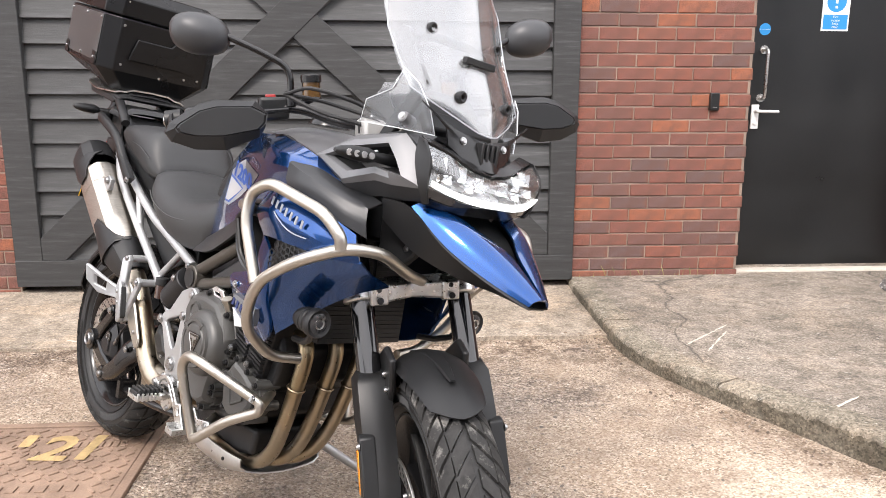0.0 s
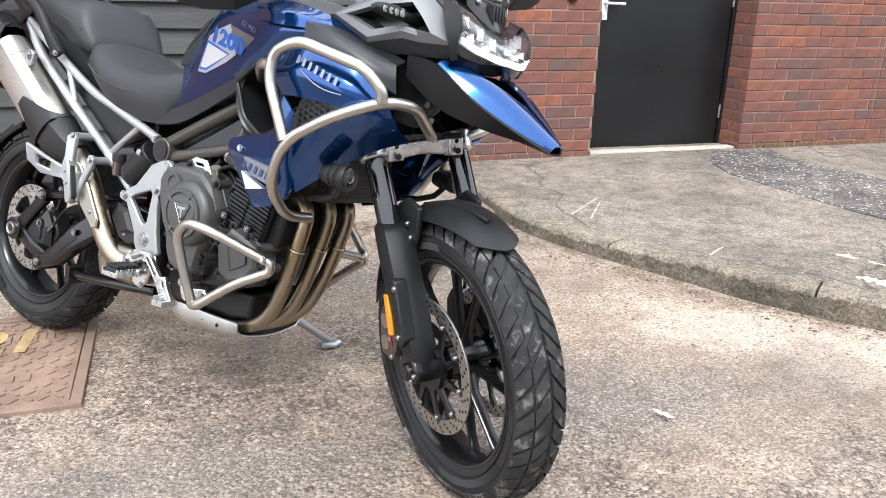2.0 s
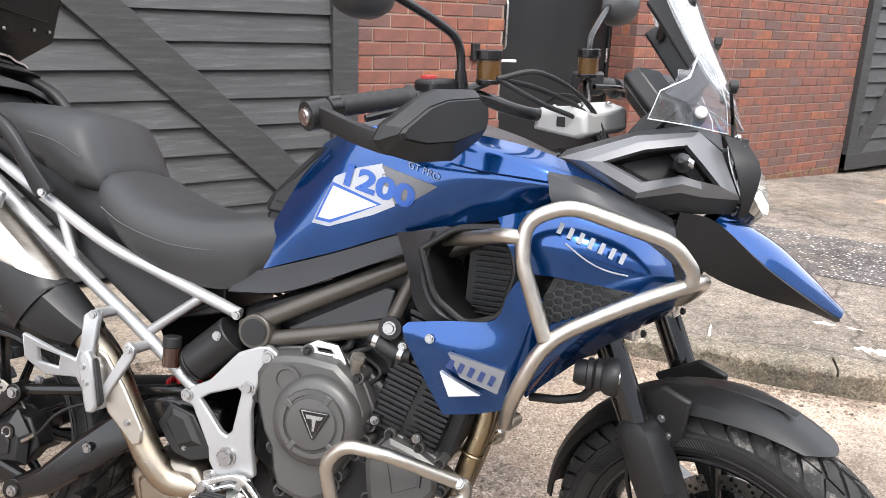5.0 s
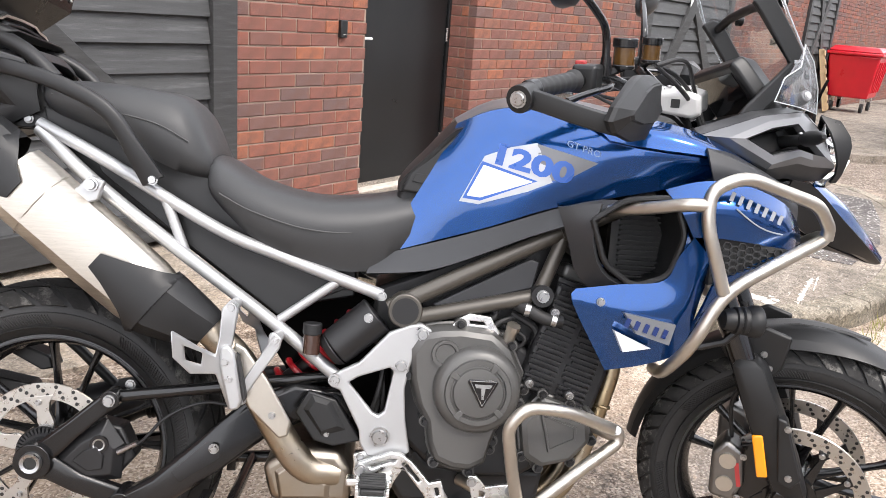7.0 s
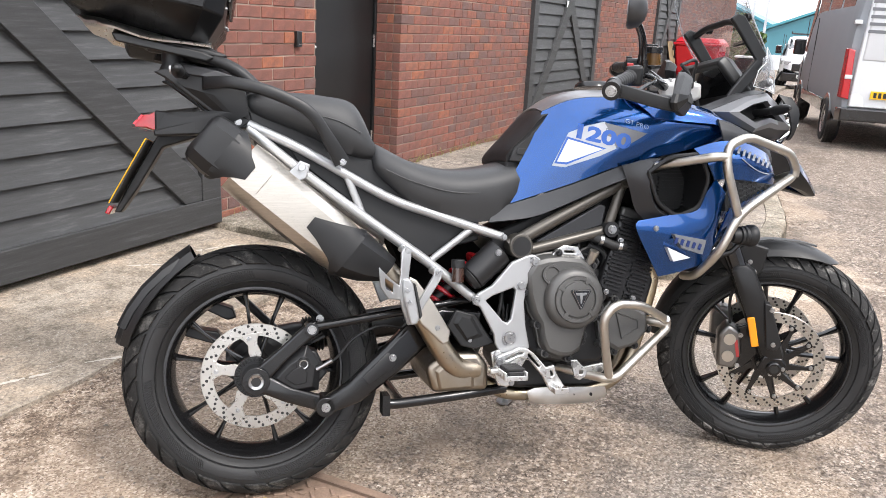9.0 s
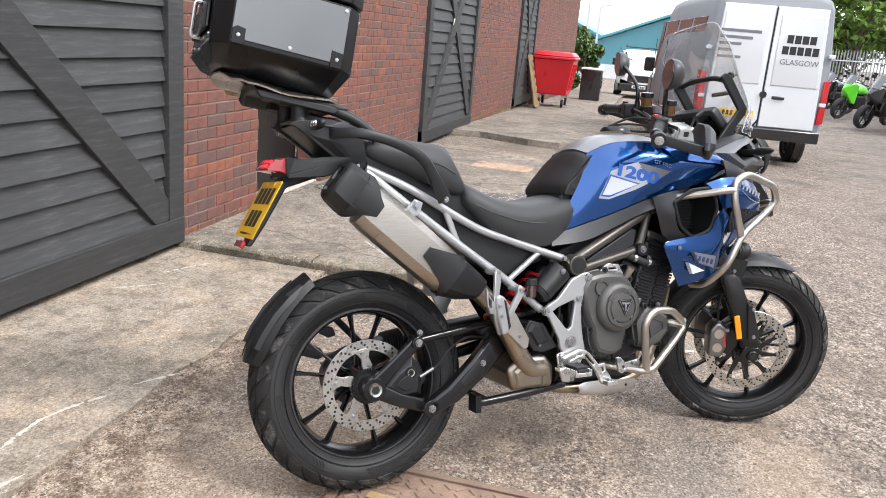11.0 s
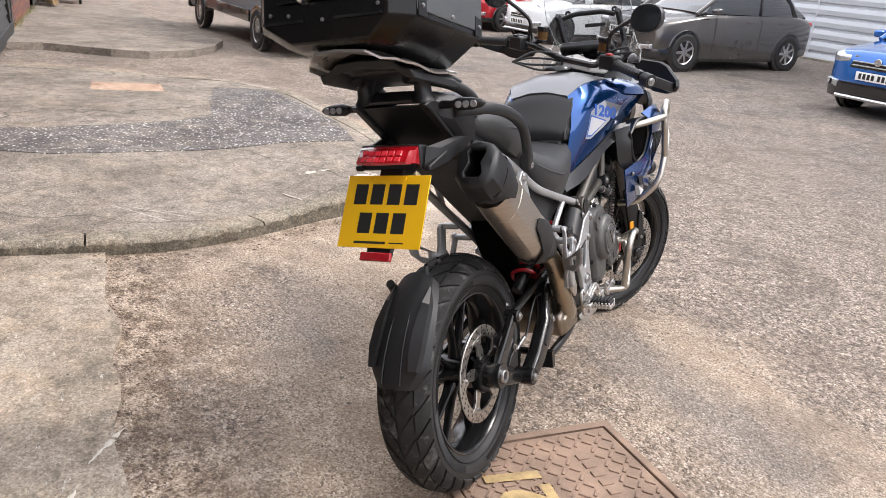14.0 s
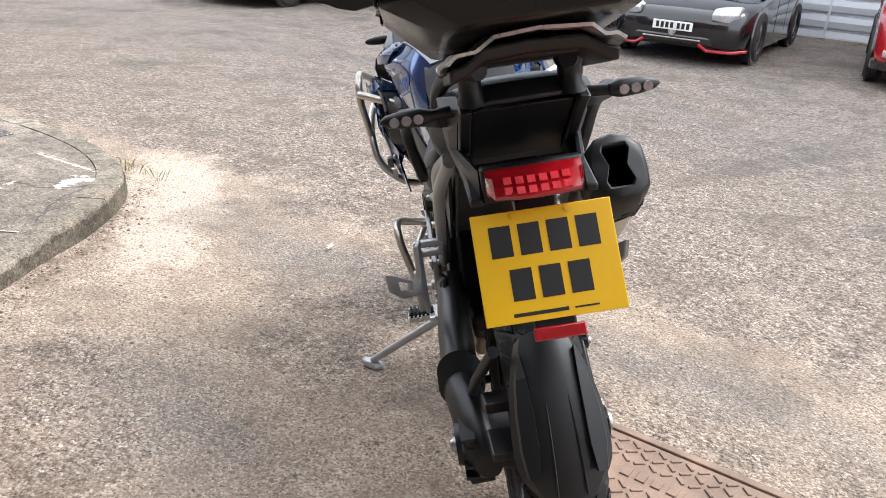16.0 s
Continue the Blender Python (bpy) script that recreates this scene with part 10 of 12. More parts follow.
    tube(bm, f([low_[1], low_[0], mid_[0], top_[0], top_[1], top_[2], mid_[2], low_[2], low_[1]]), 0.0011, 6, False)
    bp("deflector_edge_glint", bm, M["silver_light"], "pale line painting the light caught along the deflector edge")
    bm = B()
    cyl(bm, f([(1.478, -0.140, 1.160)])[0], f([(1.484, -0.172, 1.170)])[0], 0.015, 0.012, seg=20)
    bp("deflector_boss", bm, M["cowl"], "silver-grey deflector mount", bevel=0.002)
    bolts(bike, f([(1.4845, -0.172, 1.170)]), (0.25, -s, 0.25), 0.009, 0.004)


sided(nose)
bm = B()
prism(bm, [(1.42, 0.99), (1.555, 1.01), (1.575, 1.07), (1.55, 1.12), (1.40, 1.11)], -0.125, 0.125)
bp("nose_core", bm, M["black"], "", bevel=0.01)
bm = B()
rails = [[(1.550, -0.095, 1.128), (1.572, -0.05, 1.100), (1.594, 0, 1.086), (1.572, 0.05, 1.100), (1.550, 0.095, 1.128)], [(1.545, -0.10, 1.160), (1.562, -0.05, 1.134), (1.577, 0, 1.120), (1.562, 0.05, 1.134), (1.545, 0.10, 1.160)], [(1.530, -0.165, 1.205), (1.548, -0.085, 1.165), (1.560, 0, 1.150), (1.548, 0.085, 1.165), (1.530, 0.165, 1.205)]]
skin(bm, rails, 16, 4, 0.006, False)
nc = bp("nose_centre", bm, M["satin_black"], "black centre cowl above the lamp", smooth=30)
for k in range(4):
    bm = B()
    box(bm, 1.560, 1.582, -0.027 + 0.015 * k, -0.019 + 0.015 * k, 1.098, 1.146)
    bp("vent_slat", bm, M["black"], "", nc, bevel=0.002)
bolts(nc, [(1.557, -0.062, 1.142), (1.557, 0.062, 1.142)], (1, 0, 0.3), 0.009, 0.006)
# windscreen: a curved clear sheet
bm = B()
rails = []
for f in (-1, -0.75, -0.4, 0, 0.4, 0.75, 1):
    bow = 0.075 * f * f
    rails.append([(1.572 - bow * 0.1, 0.03 * f, 1.160 + 0.004 * f * f), (1.562 - bow * 0.4, 0.095 * f, 1.188 + 0.006 * f * f), (1.545 - bow * 0.8, 0.165 * f, 1.232), (1.482 - bow, 0.182 * f, 1.35), (1.440 - bow, 0.178 * f, 1.46), (1.416 - bow * 0.8, 0.120 * f, 1.555 - 0.012 * f * f), (1.412 - bow * 0.6, 0.085 * f, 1.572 - 0.016 * f * f)])
skin(bm, rails, 22, 4, 0.004)
scr = bp("windscreen", bm, M["screen"], "clear acrylic windscreen", smooth=80)
# pale tube round the sheet, drawing the reflection along its edge
bm = B()
edge_ = [r_[0] for r_ in rails[::-1]] + rails[0] + [r_[-1] for r_ in rails] + rails[-1][::-1]
tube(bm, edge_, 0.0017, 6, False)
bp("screen_edge_glint", bm, M["silver_pale"], "pale line painting the light caught along the screen edge", scr)
for y, x, z in ((-0.07, 1.542, 1.23), (0.07, 1.542, 1.23), (-0.10, 1.452, 1.366), (0.10, 1.452, 1.366)):
    bm = B()
    lathe(bm, [(0.004, -0.012), (0.012, -0.010), (0.0125, 0.002), (0.009, 0.0045), (0.005, 0.002)], (0, 0, 0), 20, True)
    bm.transform(Matrix.Translation((x, y, z)) @ Matrix.Rotation(radians(-90), 4, "Z"))
    bp("screen_grommet", bm, M["black"], "", scr)
bm = B()
tube(bm, rounded([(1.405, -0.11, 1.345), (1.41, -0.06, 1.36), (1.41, 0.06, 1.36), (1.405, 0.11, 1.345)], 0.03), 0.010, 10)
bp("screen_bar", bm, M["black"], "black adjuster bar behind the screen")
bm = B()
box(bm, 1.498, 1.512, -0.045, 0.045, 1.305, 1.320)
bp("screen_slot", bm, M["black"], "", scr, bevel=0.002)
# dash: a thick pod, its face tilted up to the rider
DM = Matrix.Translation((1.415, 0, 1.182)) @ Matrix.Rotation(radians(-42), 4, "Y")
bm = B()
loft(bm, [[(x, a * ky, b * kz) for a, b in ((-1, -0.8), (-0.94, -1), (0.94, -1), (1, -0.8), (1, 0.8), (0.94, 1), (-0.94, 1), (-1, 0.8))] for x, ky, kz in ((-0.022, 0.108, 0.074), (-0.014, 0.114, 0.080), (0.012, 0.112, 0.078), (0.040, 0.085, 0.052))])
bm.transform(DM)
ds = bp("dash", bm, M["black"], "black instrument display, switched off", smooth=25, bevel=0.003)
bm = B()
box(bm, -0.0235, -0.0215, -0.096, 0.096, -0.060, 0.062, DM)
bp("screen_glass", bm, M["gloss_black"], "dark glossy screen", ds)
bm = B()
prism(bm, [(1.36, 1.10), (1.44, 1.11), (1.49, 1.16), (1.46, 1.20), (1.41, 1.13)], -0.10, 0.10)
bp("dash_hood", bm, M["black"], "", bevel=0.006)
# radiator in front of the engine
bm = B()
box(bm, 1.225, 1.26, -0.125, 0.125, 0.64, 0.90)
bp("front_radiator", bm, M["radiator"], "black radiator between the fork legs")
bm = B()
for k in range(22):
    box(bm, 1.26, 1.264, -0.12, 0.12, 0.65 + 0.011 * k, 0.653 + 0.011 * k)
h = bp("radiator_fin", bm, M["radiator"])
h["kind"] = "stuff"
bm = B()
prism(bm, [(1.20, 0.98), (1.30, 1.10), (1.40, 1.08), (1.46, 0.98), (1.40, 0.90), (1.24, 0.90)], -0.09, 0.09)
bp("head_stock", bm, M["engine_black"], "", bevel=0.01)

# ---- vehicles and things further off ----
M["car_glass"] = plain("car_glass", (0.02, 0.024, 0.026), 0.05, var=0.1, bump=0, coat=1.0, spec=1.0)
M["tyre_far"] = plain("car_tyre", (0.018, 0.018, 0.018), 0.8)
M["alloy"] = metal_mat("alloy_wheel", (0.6, 0.6, 0.6), 0.3)
M["car_gloss_black"] = plain("car_gloss_black", (0.006, 0.006, 0.007), 0.16, var=0.05, big=1.0, bump=0.0, coat=0.6)
M["car_black"] = plain("car_trim_black", (0.016, 0.016, 0.017), 0.55)
M["car_lamp"] = plain("car_lamp", (0.46, 0.47, 0.49), 0.1, metal=0.5, var=0.2, big=30, bump=0.1, coat=0.8)
M["car_red_lamp"] = plain("car_red_lamp", (0.45, 0.01, 0.015), 0.15, coat=0.6)
M["plate_white"] = plain("plate_white", (0.78, 0.78, 0.76), 0.4, var=0.04)
M["van_silver"] = plain("van_silver", (0.25, 0.265, 0.285), 0.6, metal=0.0, var=0.06, big=1.0, bump=0.02, spec=0.2)
M["van_door"] = plain("van_white_silver", (0.66, 0.68, 0.70), 0.25, metal=0.15, var=0.04, big=1.0, bump=0.02, coat=0.5)
for nm, c, mt in (("white", (0.74, 0.75, 0.76), 0.0), ("red", (0.42, 0.012, 0.02), 0.2), ("grey", (0.085, 0.078, 0.073), 0.5), ("blue", (0.012, 0.12, 0.42), 0.4), ("black", (0.010, 0.010, 0.011), 0.1), ("silver", (0.55, 0.56, 0.57), 0.4)):
    M["car_" + nm] = plain("car_paint_" + nm, c, 0.22, metal=mt, var=0.05, big=1.5, bump=0.02, coat=0.9)


def road_wheel(parent, x, y, r, w, s, rim_mat, spokes=7):
    bm = B()
    lathe(bm, [(r * 0.64, -w / 2), (r * 0.9, -w / 2), (r, -w * 0.34), (r, w * 0.34), (r * 0.9, w / 2), (r * 0.64, w / 2)], (x, y, r), 36, True)
    wh = part("wheel", bm, M["tyre_far"], parent)
    bm = B()
    lathe(bm, [(r * 0.60, -w * 0.4), (r * 0.655, -w * 0.48), (r * 0.655, w * 0.48), (r * 0.60, w * 0.4)], (x, y, r), 36, True)
    for k in range(spokes):
        a = 2 * math.pi * k / spokes
        box(bm, 0, r * 0.62, -0.02, 0.02, -r * 0.075, r * 0.075, Matrix.Translation((x, y + s * w * 0.30, r)) @ Matrix.Rotation(a, 4, "Y"))
    cyl(bm, (x, y + s * w * 0.25, r), (x, y + s * w * 0.42, r), r * 0.17, seg=14)
    part("rim", bm, rim_mat, wh)
    bm = B()
    cyl(bm, (x, y, r), (x, y + s * w * 0.15, r), r * 0.6, seg=24)
    part("wheel_well", bm, M["car_black"], wh)
    return wh


def plate(parent, x, y, z, mat, n, tilt=0):
    """A number plate facing along x, with bars for its characters."""
    d = 1 if n > 0 else -1
    bm = B()
    box(bm, x, x + 0.012 * d, y - 0.26, y + 0.26, z - 0.056, z + 0.056)
    p = part("number_plate", bm, mat, parent, "number plate with its characters drawn as bars", bevel=0.004)
    for k in range(7):
        bm = B()
        yy = y - 0.195 + 0.062 * k + (0.025 if k > 3 else 0)
        box(bm, x + 0.012 * d, x + 0.015 * d, yy - 0.02, yy + 0.02, z - 0.036, z + 0.036)
        part("plate_bar", bm, M["ink"], p)
    return p


def body_loft(secs, crown=0.04):
    """Sections: x, sill z, half width at sill, shoulder z, half width, top z, half width at top."""
    cols = []
    for x, z0, w0, z1, w1, z2, w2 in secs:
        half = [(w0 * 0.9, z0), (w0, z0 + 0.04), (w1, z0 + (z1 - z0) * 0.45), (w1, z1), (w1 * 0.97, z1 + (z2 - z1) * 0.5), (w2, z2), (w2 * 0.5, z2 + crown * 0.8), (0, z2 + crown)]
        ring_ = [Vector((x, -y, z)) for y, z in half] + [Vector((x, y, z)) for y, z in reversed(half[:-1])]
        cols.append(ring_)
    lines = [smooth_path([c[i] for c in cols], 3) for i in range(len(cols[0]))]
    return [[l_[i] for l_ in lines] for i in range(len(lines[0]))]


def car(name, m, label, paint, L, W, H, wb, r, belt, hood, nose_z, spec, rim=None, grp=""):
    """A car with its nose at x = 0 facing +x, the body running back along -x."""
    c = tagged(empty(name, m), label, "car", grp)
    h = W / 2
    fo = spec.get("front", 0.80)
    ws, rf, rb = spec.get("cabin", (1.15, 1.75, 3.3))
    tail_z = spec.get("tail", belt)
    secs = [(0.0, 0.27, h * 0.50, nose_z * 0.78, h * 0.54, nose_z - 0.05, h * 0.48), (-0.07, 0.20, h * 0.72, nose_z * 0.84, h * 0.76, nose_z + 0.015, h * 0.66), (-0.22, 0.18, h * 0.90, nose_z * 0.90, h * 0.93, nose_z + (hood - nose_z) * 0.35, h * 0.76), (-0.55, 0.18, h * 0.96, hood * 0.84, h * 0.99, nose_z + (hood - nose_z) * 0.68, h * 0.78), (-ws + 0.1, 0.18, h, belt * 0.9, h, hood + 0.01, h * 0.80),
            (-ws - 0.4, 0.18, h, belt * 0.9, h, belt, h * 0.93), (-rb, 0.18, h, belt * 0.9, h, belt + 0.02, h * 0.93), (-L + 0.4, 0.2, h * 0.97, belt * 0.92, h * 0.98, tail_z + 0.02, h * 0.88), (-L + 0.06, 0.26, h * 0.9, belt * 0.85, h * 0.92, tail_z - 0.04, h * 0.82), (-L, 0.34, h * 0.8, belt * 0.8, h * 0.84, tail_z - 0.12, h * 0.76)]
    bm = B()
    loft(bm, body_loft(secs))
    part("body", bm, paint, c, smooth=50)
    # cabin glass, then the roof and pillars over it
    cab = [(-ws, belt * 0.98, h * 0.86, belt, h * 0.86, belt + 0.02, h * 0.80), (-(ws + rf) / 2, belt * 0.98, h * 0.90, belt + 0.05, h * 0.88, (belt + H) / 2, h * 0.80), (-rf, belt * 0.98, h * 0.92, belt + 0.05, h * 0.90, H - 0.03, h * 0.72), (-(rf + rb) / 2, belt * 0.98, h * 0.92, belt + 0.05, h * 0.90, H - 0.01, h * 0.72), (-rb, belt * 0.98, h * 0.91, belt + 0.05, h * 0.88, H - 0.07, h * 0.68), (-spec.get("rear", L - 0.15), belt * 0.98, h * 0.82, belt + 0.02, h * 0.80, belt + 0.06, h * 0.70)]
    bm = B()
    loft(bm, body_loft(cab, 0.02))
    part("cabin_glass", bm, M["car_glass"], c, "dark reflective windows", smooth=50)
    bm = B()
    roof = [(-rf + 0.05, H - 0.05, h * 0.70, H - 0.035, h * 0.735, H - 0.012, h * 0.68), (-(rf + rb) / 2, H - 0.03, h * 0.72, H - 0.015, h * 0.745, H + 0.012, h * 0.69), (-rb - 0.05, H - 0.10, h * 0.68, H - 0.085, h * 0.71, H - 0.055, h * 0.64)]
    loft(bm, body_loft(roof, 0.03))
    part("roof", bm, spec.get("roof", paint), c, smooth=50)
    for s in (-1, 1):
        for p in ([(-ws + 0.05, s * h * 0.865, belt), (-rf, s * h * 0.745, H - 0.03)], [(-(rf + rb) / 2 - 0.05, s * h * 0.915, belt), (-(rf + rb) / 2 - 0.02, s * h * 0.75, H - 0.01)], [(-rb - 0.35, s * h * 0.87, belt), (-rb, s * h * 0.715, H - 0.06)]):
            bm = B()
            tube(bm, [p[0], Vector(p[0]).lerp(Vector(p[1]), 0.5) + Vector((0, s * 0.025, 0)), p[1]], 0.035, 8)
            part("pillar", bm, spec.get("roof", paint) if p[0][0] != -(rf + rb) / 2 - 0.05 else M["car_black"], c)
        for x in (-fo, -fo - wb):
            bm = B()
            lathe(bm, [(r * 0.9, -0.02), (r * 1.16, -0.02), (r * 1.20, 0.0), (r * 1.16, 0.02), (r * 0.9, 0.02)], (x, s * (h - 0.012), r), 36, True)
            part("wheel_arch", bm, spec.get("arch", M["car_black"]), c)
            bm = B()
            cyl(bm, (x, s * (h - 0.12), r * 1.02), (x, s * (h + 0.006), r * 1.02), r * 1.14, seg=32)
            part("wheel_housing", bm, M["car_black"], c)
            road_wheel(c, x, s * (h - 0.075), r, 0.21, s, rim or M["alloy"], spec.get("spokes", 7))
        # lamps
        bm = B()
        ly, lz, lw, lh = spec.get("lamp", (0.62, nose_z - 0.03, 0.16, 0.07))
        secs = []
        if spec.get("round"):
            lathe(bm, [(0.0, -0.01), (lh, 0.0), (lh * 1.1, 0.03), (lh, 0.08)], (0, 0, 0), 22)
            bm.transform(Matrix.Translation((-0.14, s * ly, lz + 0.03)) @ Matrix.Rotation(radians(18), 4, "Y") @ Matrix.Rotation(radians(90), 4, "Z"))
        else:
            prof = lambda x0, y, k: [(x0, s * y, lz - lh * k), (x0 + 0.012, s * y, lz + lh * 0.3 * k), (x0 - 0.10, s * y, lz + lh * 1.25 * k), (x0 - 0.22, s * y, lz + lh * 1.2 * k), (x0 - 0.16, s * y, lz - lh * 0.7 * k)]
            loft(bm, [prof(0.008, ly - lw, 0.75), prof(-0.022, ly - lw * 0.3, 1.0), prof(-0.075, ly + lw * 0.4, 1.1), prof(-0.20, ly + lw * 1.0, 1.1)])
        part("headlight", bm, M["car_lamp"], c, "clear headlight", smooth=40, bevel=0.02)
        bm = B()
        secs = []
        loft(bm, [[(-ws - 0.25 + a, s * (h + b_), belt + 0.06 + e) for a, e in ((-0.05, -0.05), (0.08, -0.05), (0.10, 0.04), (-0.05, 0.07))] for b_ in (0.02, 0.16)])
        part("door_mirror", bm, spec.get("mirror", paint), c, bevel=0.025, seg=3)
        for x in (-(rf + 0.45), -(rb - 0.15)):
            bm = B()
            box(bm, x - 0.09, x + 0.09, s * (h + 0.0) - 0.012, s * h + 0.012, belt - 0.12, belt - 0.095)
            part("door_handle", bm, paint, c, bevel=0.006)
        for x in (-ws - 0.35, -(rf + rb) / 2 - 0.02):
            bm = B()
            box(bm, x - 0.003, x + 0.003, s * h - 0.006, s * h + 0.004, 0.32, belt - 0.02)
            part("door_gap", bm, M["ink"], c)
        bm = B()
        box(bm, -L + 0.02, -L + 0.12, s * h * 0.6, s * h * 0.9, tail_z - 0.28, tail_z - 0.06)
        part("tail_light", bm, M["car_red_lamp"], c, bevel=0.02)
        bm = B()
        box(bm, -fo - wb + r * 1.2, -fo - r * 1.2, s * (h - 0.02) - 0.02, s * (h - 0.02) + 0.02, 0.16, 0.27)
        part("sill", bm, M["car_black"], c, bevel=0.01)
    if spec.get("bumper"):
        bm = B()
        secs = []
        for y, x0 in ((-1.0, -0.50), (-0.965, -0.22), (-0.79, -0.04), (-0.5, 0.03), (0.5, 0.03), (0.79, -0.04), (0.965, -0.22), (1.0, -0.50)):
            secs.append([(x0 - 0.10, y * h, 0.19), (x0 - 0.005, y * h, 0.21), (x0 + 0.015, y * h, 0.30), (x0 + 0.005, y * h, spec["bumper"]), (x0 - 0.10, y * h, spec["bumper"] + 0.02)])
        loft(bm, secs)
        lb = part("lower_bumper", bm, M["car_black"], c, "black plastic lower bumper", smooth=40)
        bm = B()
        loft(bm, [[(x0 + 0.018, y * h, 0.205), (x0 + 0.028, y * h, 0.23), (x0 + 0.016, y * h, 0.25)] for y, x0 in ((-0.6, 0.012), (-0.45, 0.034), (0.45, 0.034), (0.6, 0.012))])
        part("bumper_strip", bm, M["alloy"], lb, "bright bumper strip")
        for s in (-1, 1):
            bm = B()
            loft(bm, [[(-0.08, s * h * 0.60, 0.33), (-0.08, s * h * 0.60, 0.43), (-0.22, s * h * 0.86, 0.45), (-0.22, s * h * 0.86, 0.36)], [(0.04, s * h * 0.60, 0.33), (0.035, s * h * 0.60, 0.42), (-0.075, s * h * 0.87, 0.43), (-0.075, s * h * 0.87, 0.36)]])
            part("fog_lamp_surround", bm, M["alloy"], lb, "bright fog lamp surround", bevel=0.008)
    gz = spec.get("grille", (0.42, nose_z - 0.05, 0.11))
    bm = B()
    loft(bm, [[(-0.06, -gz[0], gz[1] - gz[2]), (-0.06, gz[0], gz[1] - gz[2]), (-0.06, gz[0] * 0.9, gz[1] + gz[2]), (-0.06, -gz[0] * 0.9, gz[1] + gz[2])], [(0.012, -gz[0] * 0.94, gz[1] - gz[2] * 0.9), (0.012, gz[0] * 0.94, gz[1] - gz[2] * 0.9), (-0.01, gz[0] * 0.86, gz[1] + gz[2] * 0.9), (-0.01, -gz[0] * 0.86, gz[1] + gz[2] * 0.9)]])
    g = part("grille", bm, M["car_black"], c, "dark grille", bevel=0.015)
    for k in range(spec.get("bars", 3)):
        bm = B()
        z = gz[1] - gz[2] * 0.55 + k * gz[2] * 0.55
        box(bm, 0.0, 0.022, -gz[0] * 0.86, gz[0] * 0.86, z, z + 0.016)
        part("grille_bar", bm, M["alloy"], g, "bright grille bar", bevel=0.004)
    bm = B()
    lathe(bm, [(0, -0.006), (0.045, -0.004), (0.05, 0.004)], (0, 0, 0), 18)
    bm.transform(Matrix.Translation((0.02, 0, gz[1] + gz[2] * 0.3)) @ Matrix.Rotation(radians(90), 4, "Z"))
    part("badge", bm, M["alloy"], g)
    bm = B()
    loft(bm, [[(-0.10, -h * 0.76, 0.22), (-0.10, h * 0.76, 0.22), (-0.08, h * 0.78, 0.36), (-0.08, -h * 0.78, 0.36)], [(0.008, -h * 0.47, 0.24), (0.008, h * 0.47, 0.24), (0.014, h * 0.49, 0.34), (0.014, -h * 0.49, 0.34)]])
    part("bumper_intake", bm, M["car_black"], c, "black lower bumper", bevel=0.02)
    if spec.get("splitter"):
        for s in (-1, 1):
            bm = B()
            tube(bm, [(-0.36, s * h * 0.98, 0.19), (-0.12, s * h * 0.82, 0.175), (0.0, s * h * 0.52, 0.18), (0.025, s * h * 0.40, 0.25)], 0.02, 8)
            part("splitter_trim", bm, spec["splitter"], c, "red lower trim")
    if spec.get("rails"):
        for s in (-1, 1):
            bm = B()
            tube(bm, rounded([(-rf - 0.15, s * h * 0.66, H), (-rf - 0.25, s * h * 0.67, H + 0.05), (-rb + 0.1, s * h * 0.66, H + 0.03), (-rb, s * h * 0.66, H - 0.03)], 0.1), 0.018, 8)
            part("roof_rail", bm, M["alloy"], c)
    plate(c, 0.025, spec.get("plate_y", 0.0), spec.get("plate_z", 0.44), M["plate_white"], 1)
    bm = B()
    tube(bm, [(-ws - 0.02, h * 0.35, belt + 0.03), (-ws - 0.12, -h * 0.3, belt + 0.075)], 0.010, 6)
    part("wiper", bm, M["car_black"], c)
    return c


def at(x, y, heading):
    return Matrix.Translation((x, y, ground_z(x, y))) @ Matrix.Rotation(radians(heading), 4, "Z") @ Matrix.Rotation(radians(0), 4, "X")


ROW = "cars parked along the grey shed"


def parked(x, y, heading, fo, w, side=1):
    """Where the nose stands for a front wheel at x, y on the given side of the car."""
    d = Vector((math.cos(radians(heading)), math.sin(radians(heading))))
    n = Vector((x, y)) + fo * d - side * w / 2 * Vector((-d.y, d.x))
    return Matrix.Translation((n.x, n.y, ground_z(x, y) - 0.004)) @ Matrix.Rotation(radians(heading), 4, "Z") @ Matrix.Rotation(radians(1.6), 4, "Y")


car("parked_suv", parked(8.69, -5.86, 95.5, 0.80, 1.70), "dark grey sport utility car with roof rails, parked", M["car_grey"], 4.18, 1.70, 1.53, 2.67, 0.325, 0.98, 0.94, 0.80, {"front": 0.80, "cabin": (1.12, 1.90, 3.35), "rails": True, "grille": (0.36, 0.62, 0.18), "bars": 3, "plate_z": 0.62, "bumper": 0.36, "lamp": (0.58, 0.77, 0.19, 0.06)}, grp=ROW)
car("parked_hatchback", parked(3.80, -6.50, 95.5, 0.80, 1.70), "bright blue hatchback with a dark lower bumper, parked", M["car_blue"], 3.98, 1.70, 1.46, 2.55, 0.31, 0.95, 0.93, 0.78, {"front": 0.80, "cabin": (1.08, 1.78, 3.15), "grille": (0.42, 0.69, 0.09), "bars": 2, "plate_z": 0.52, "bumper": 0.42, "lamp": (0.60, 0.73, 0.19, 0.07), "spokes": 5}, grp=ROW)
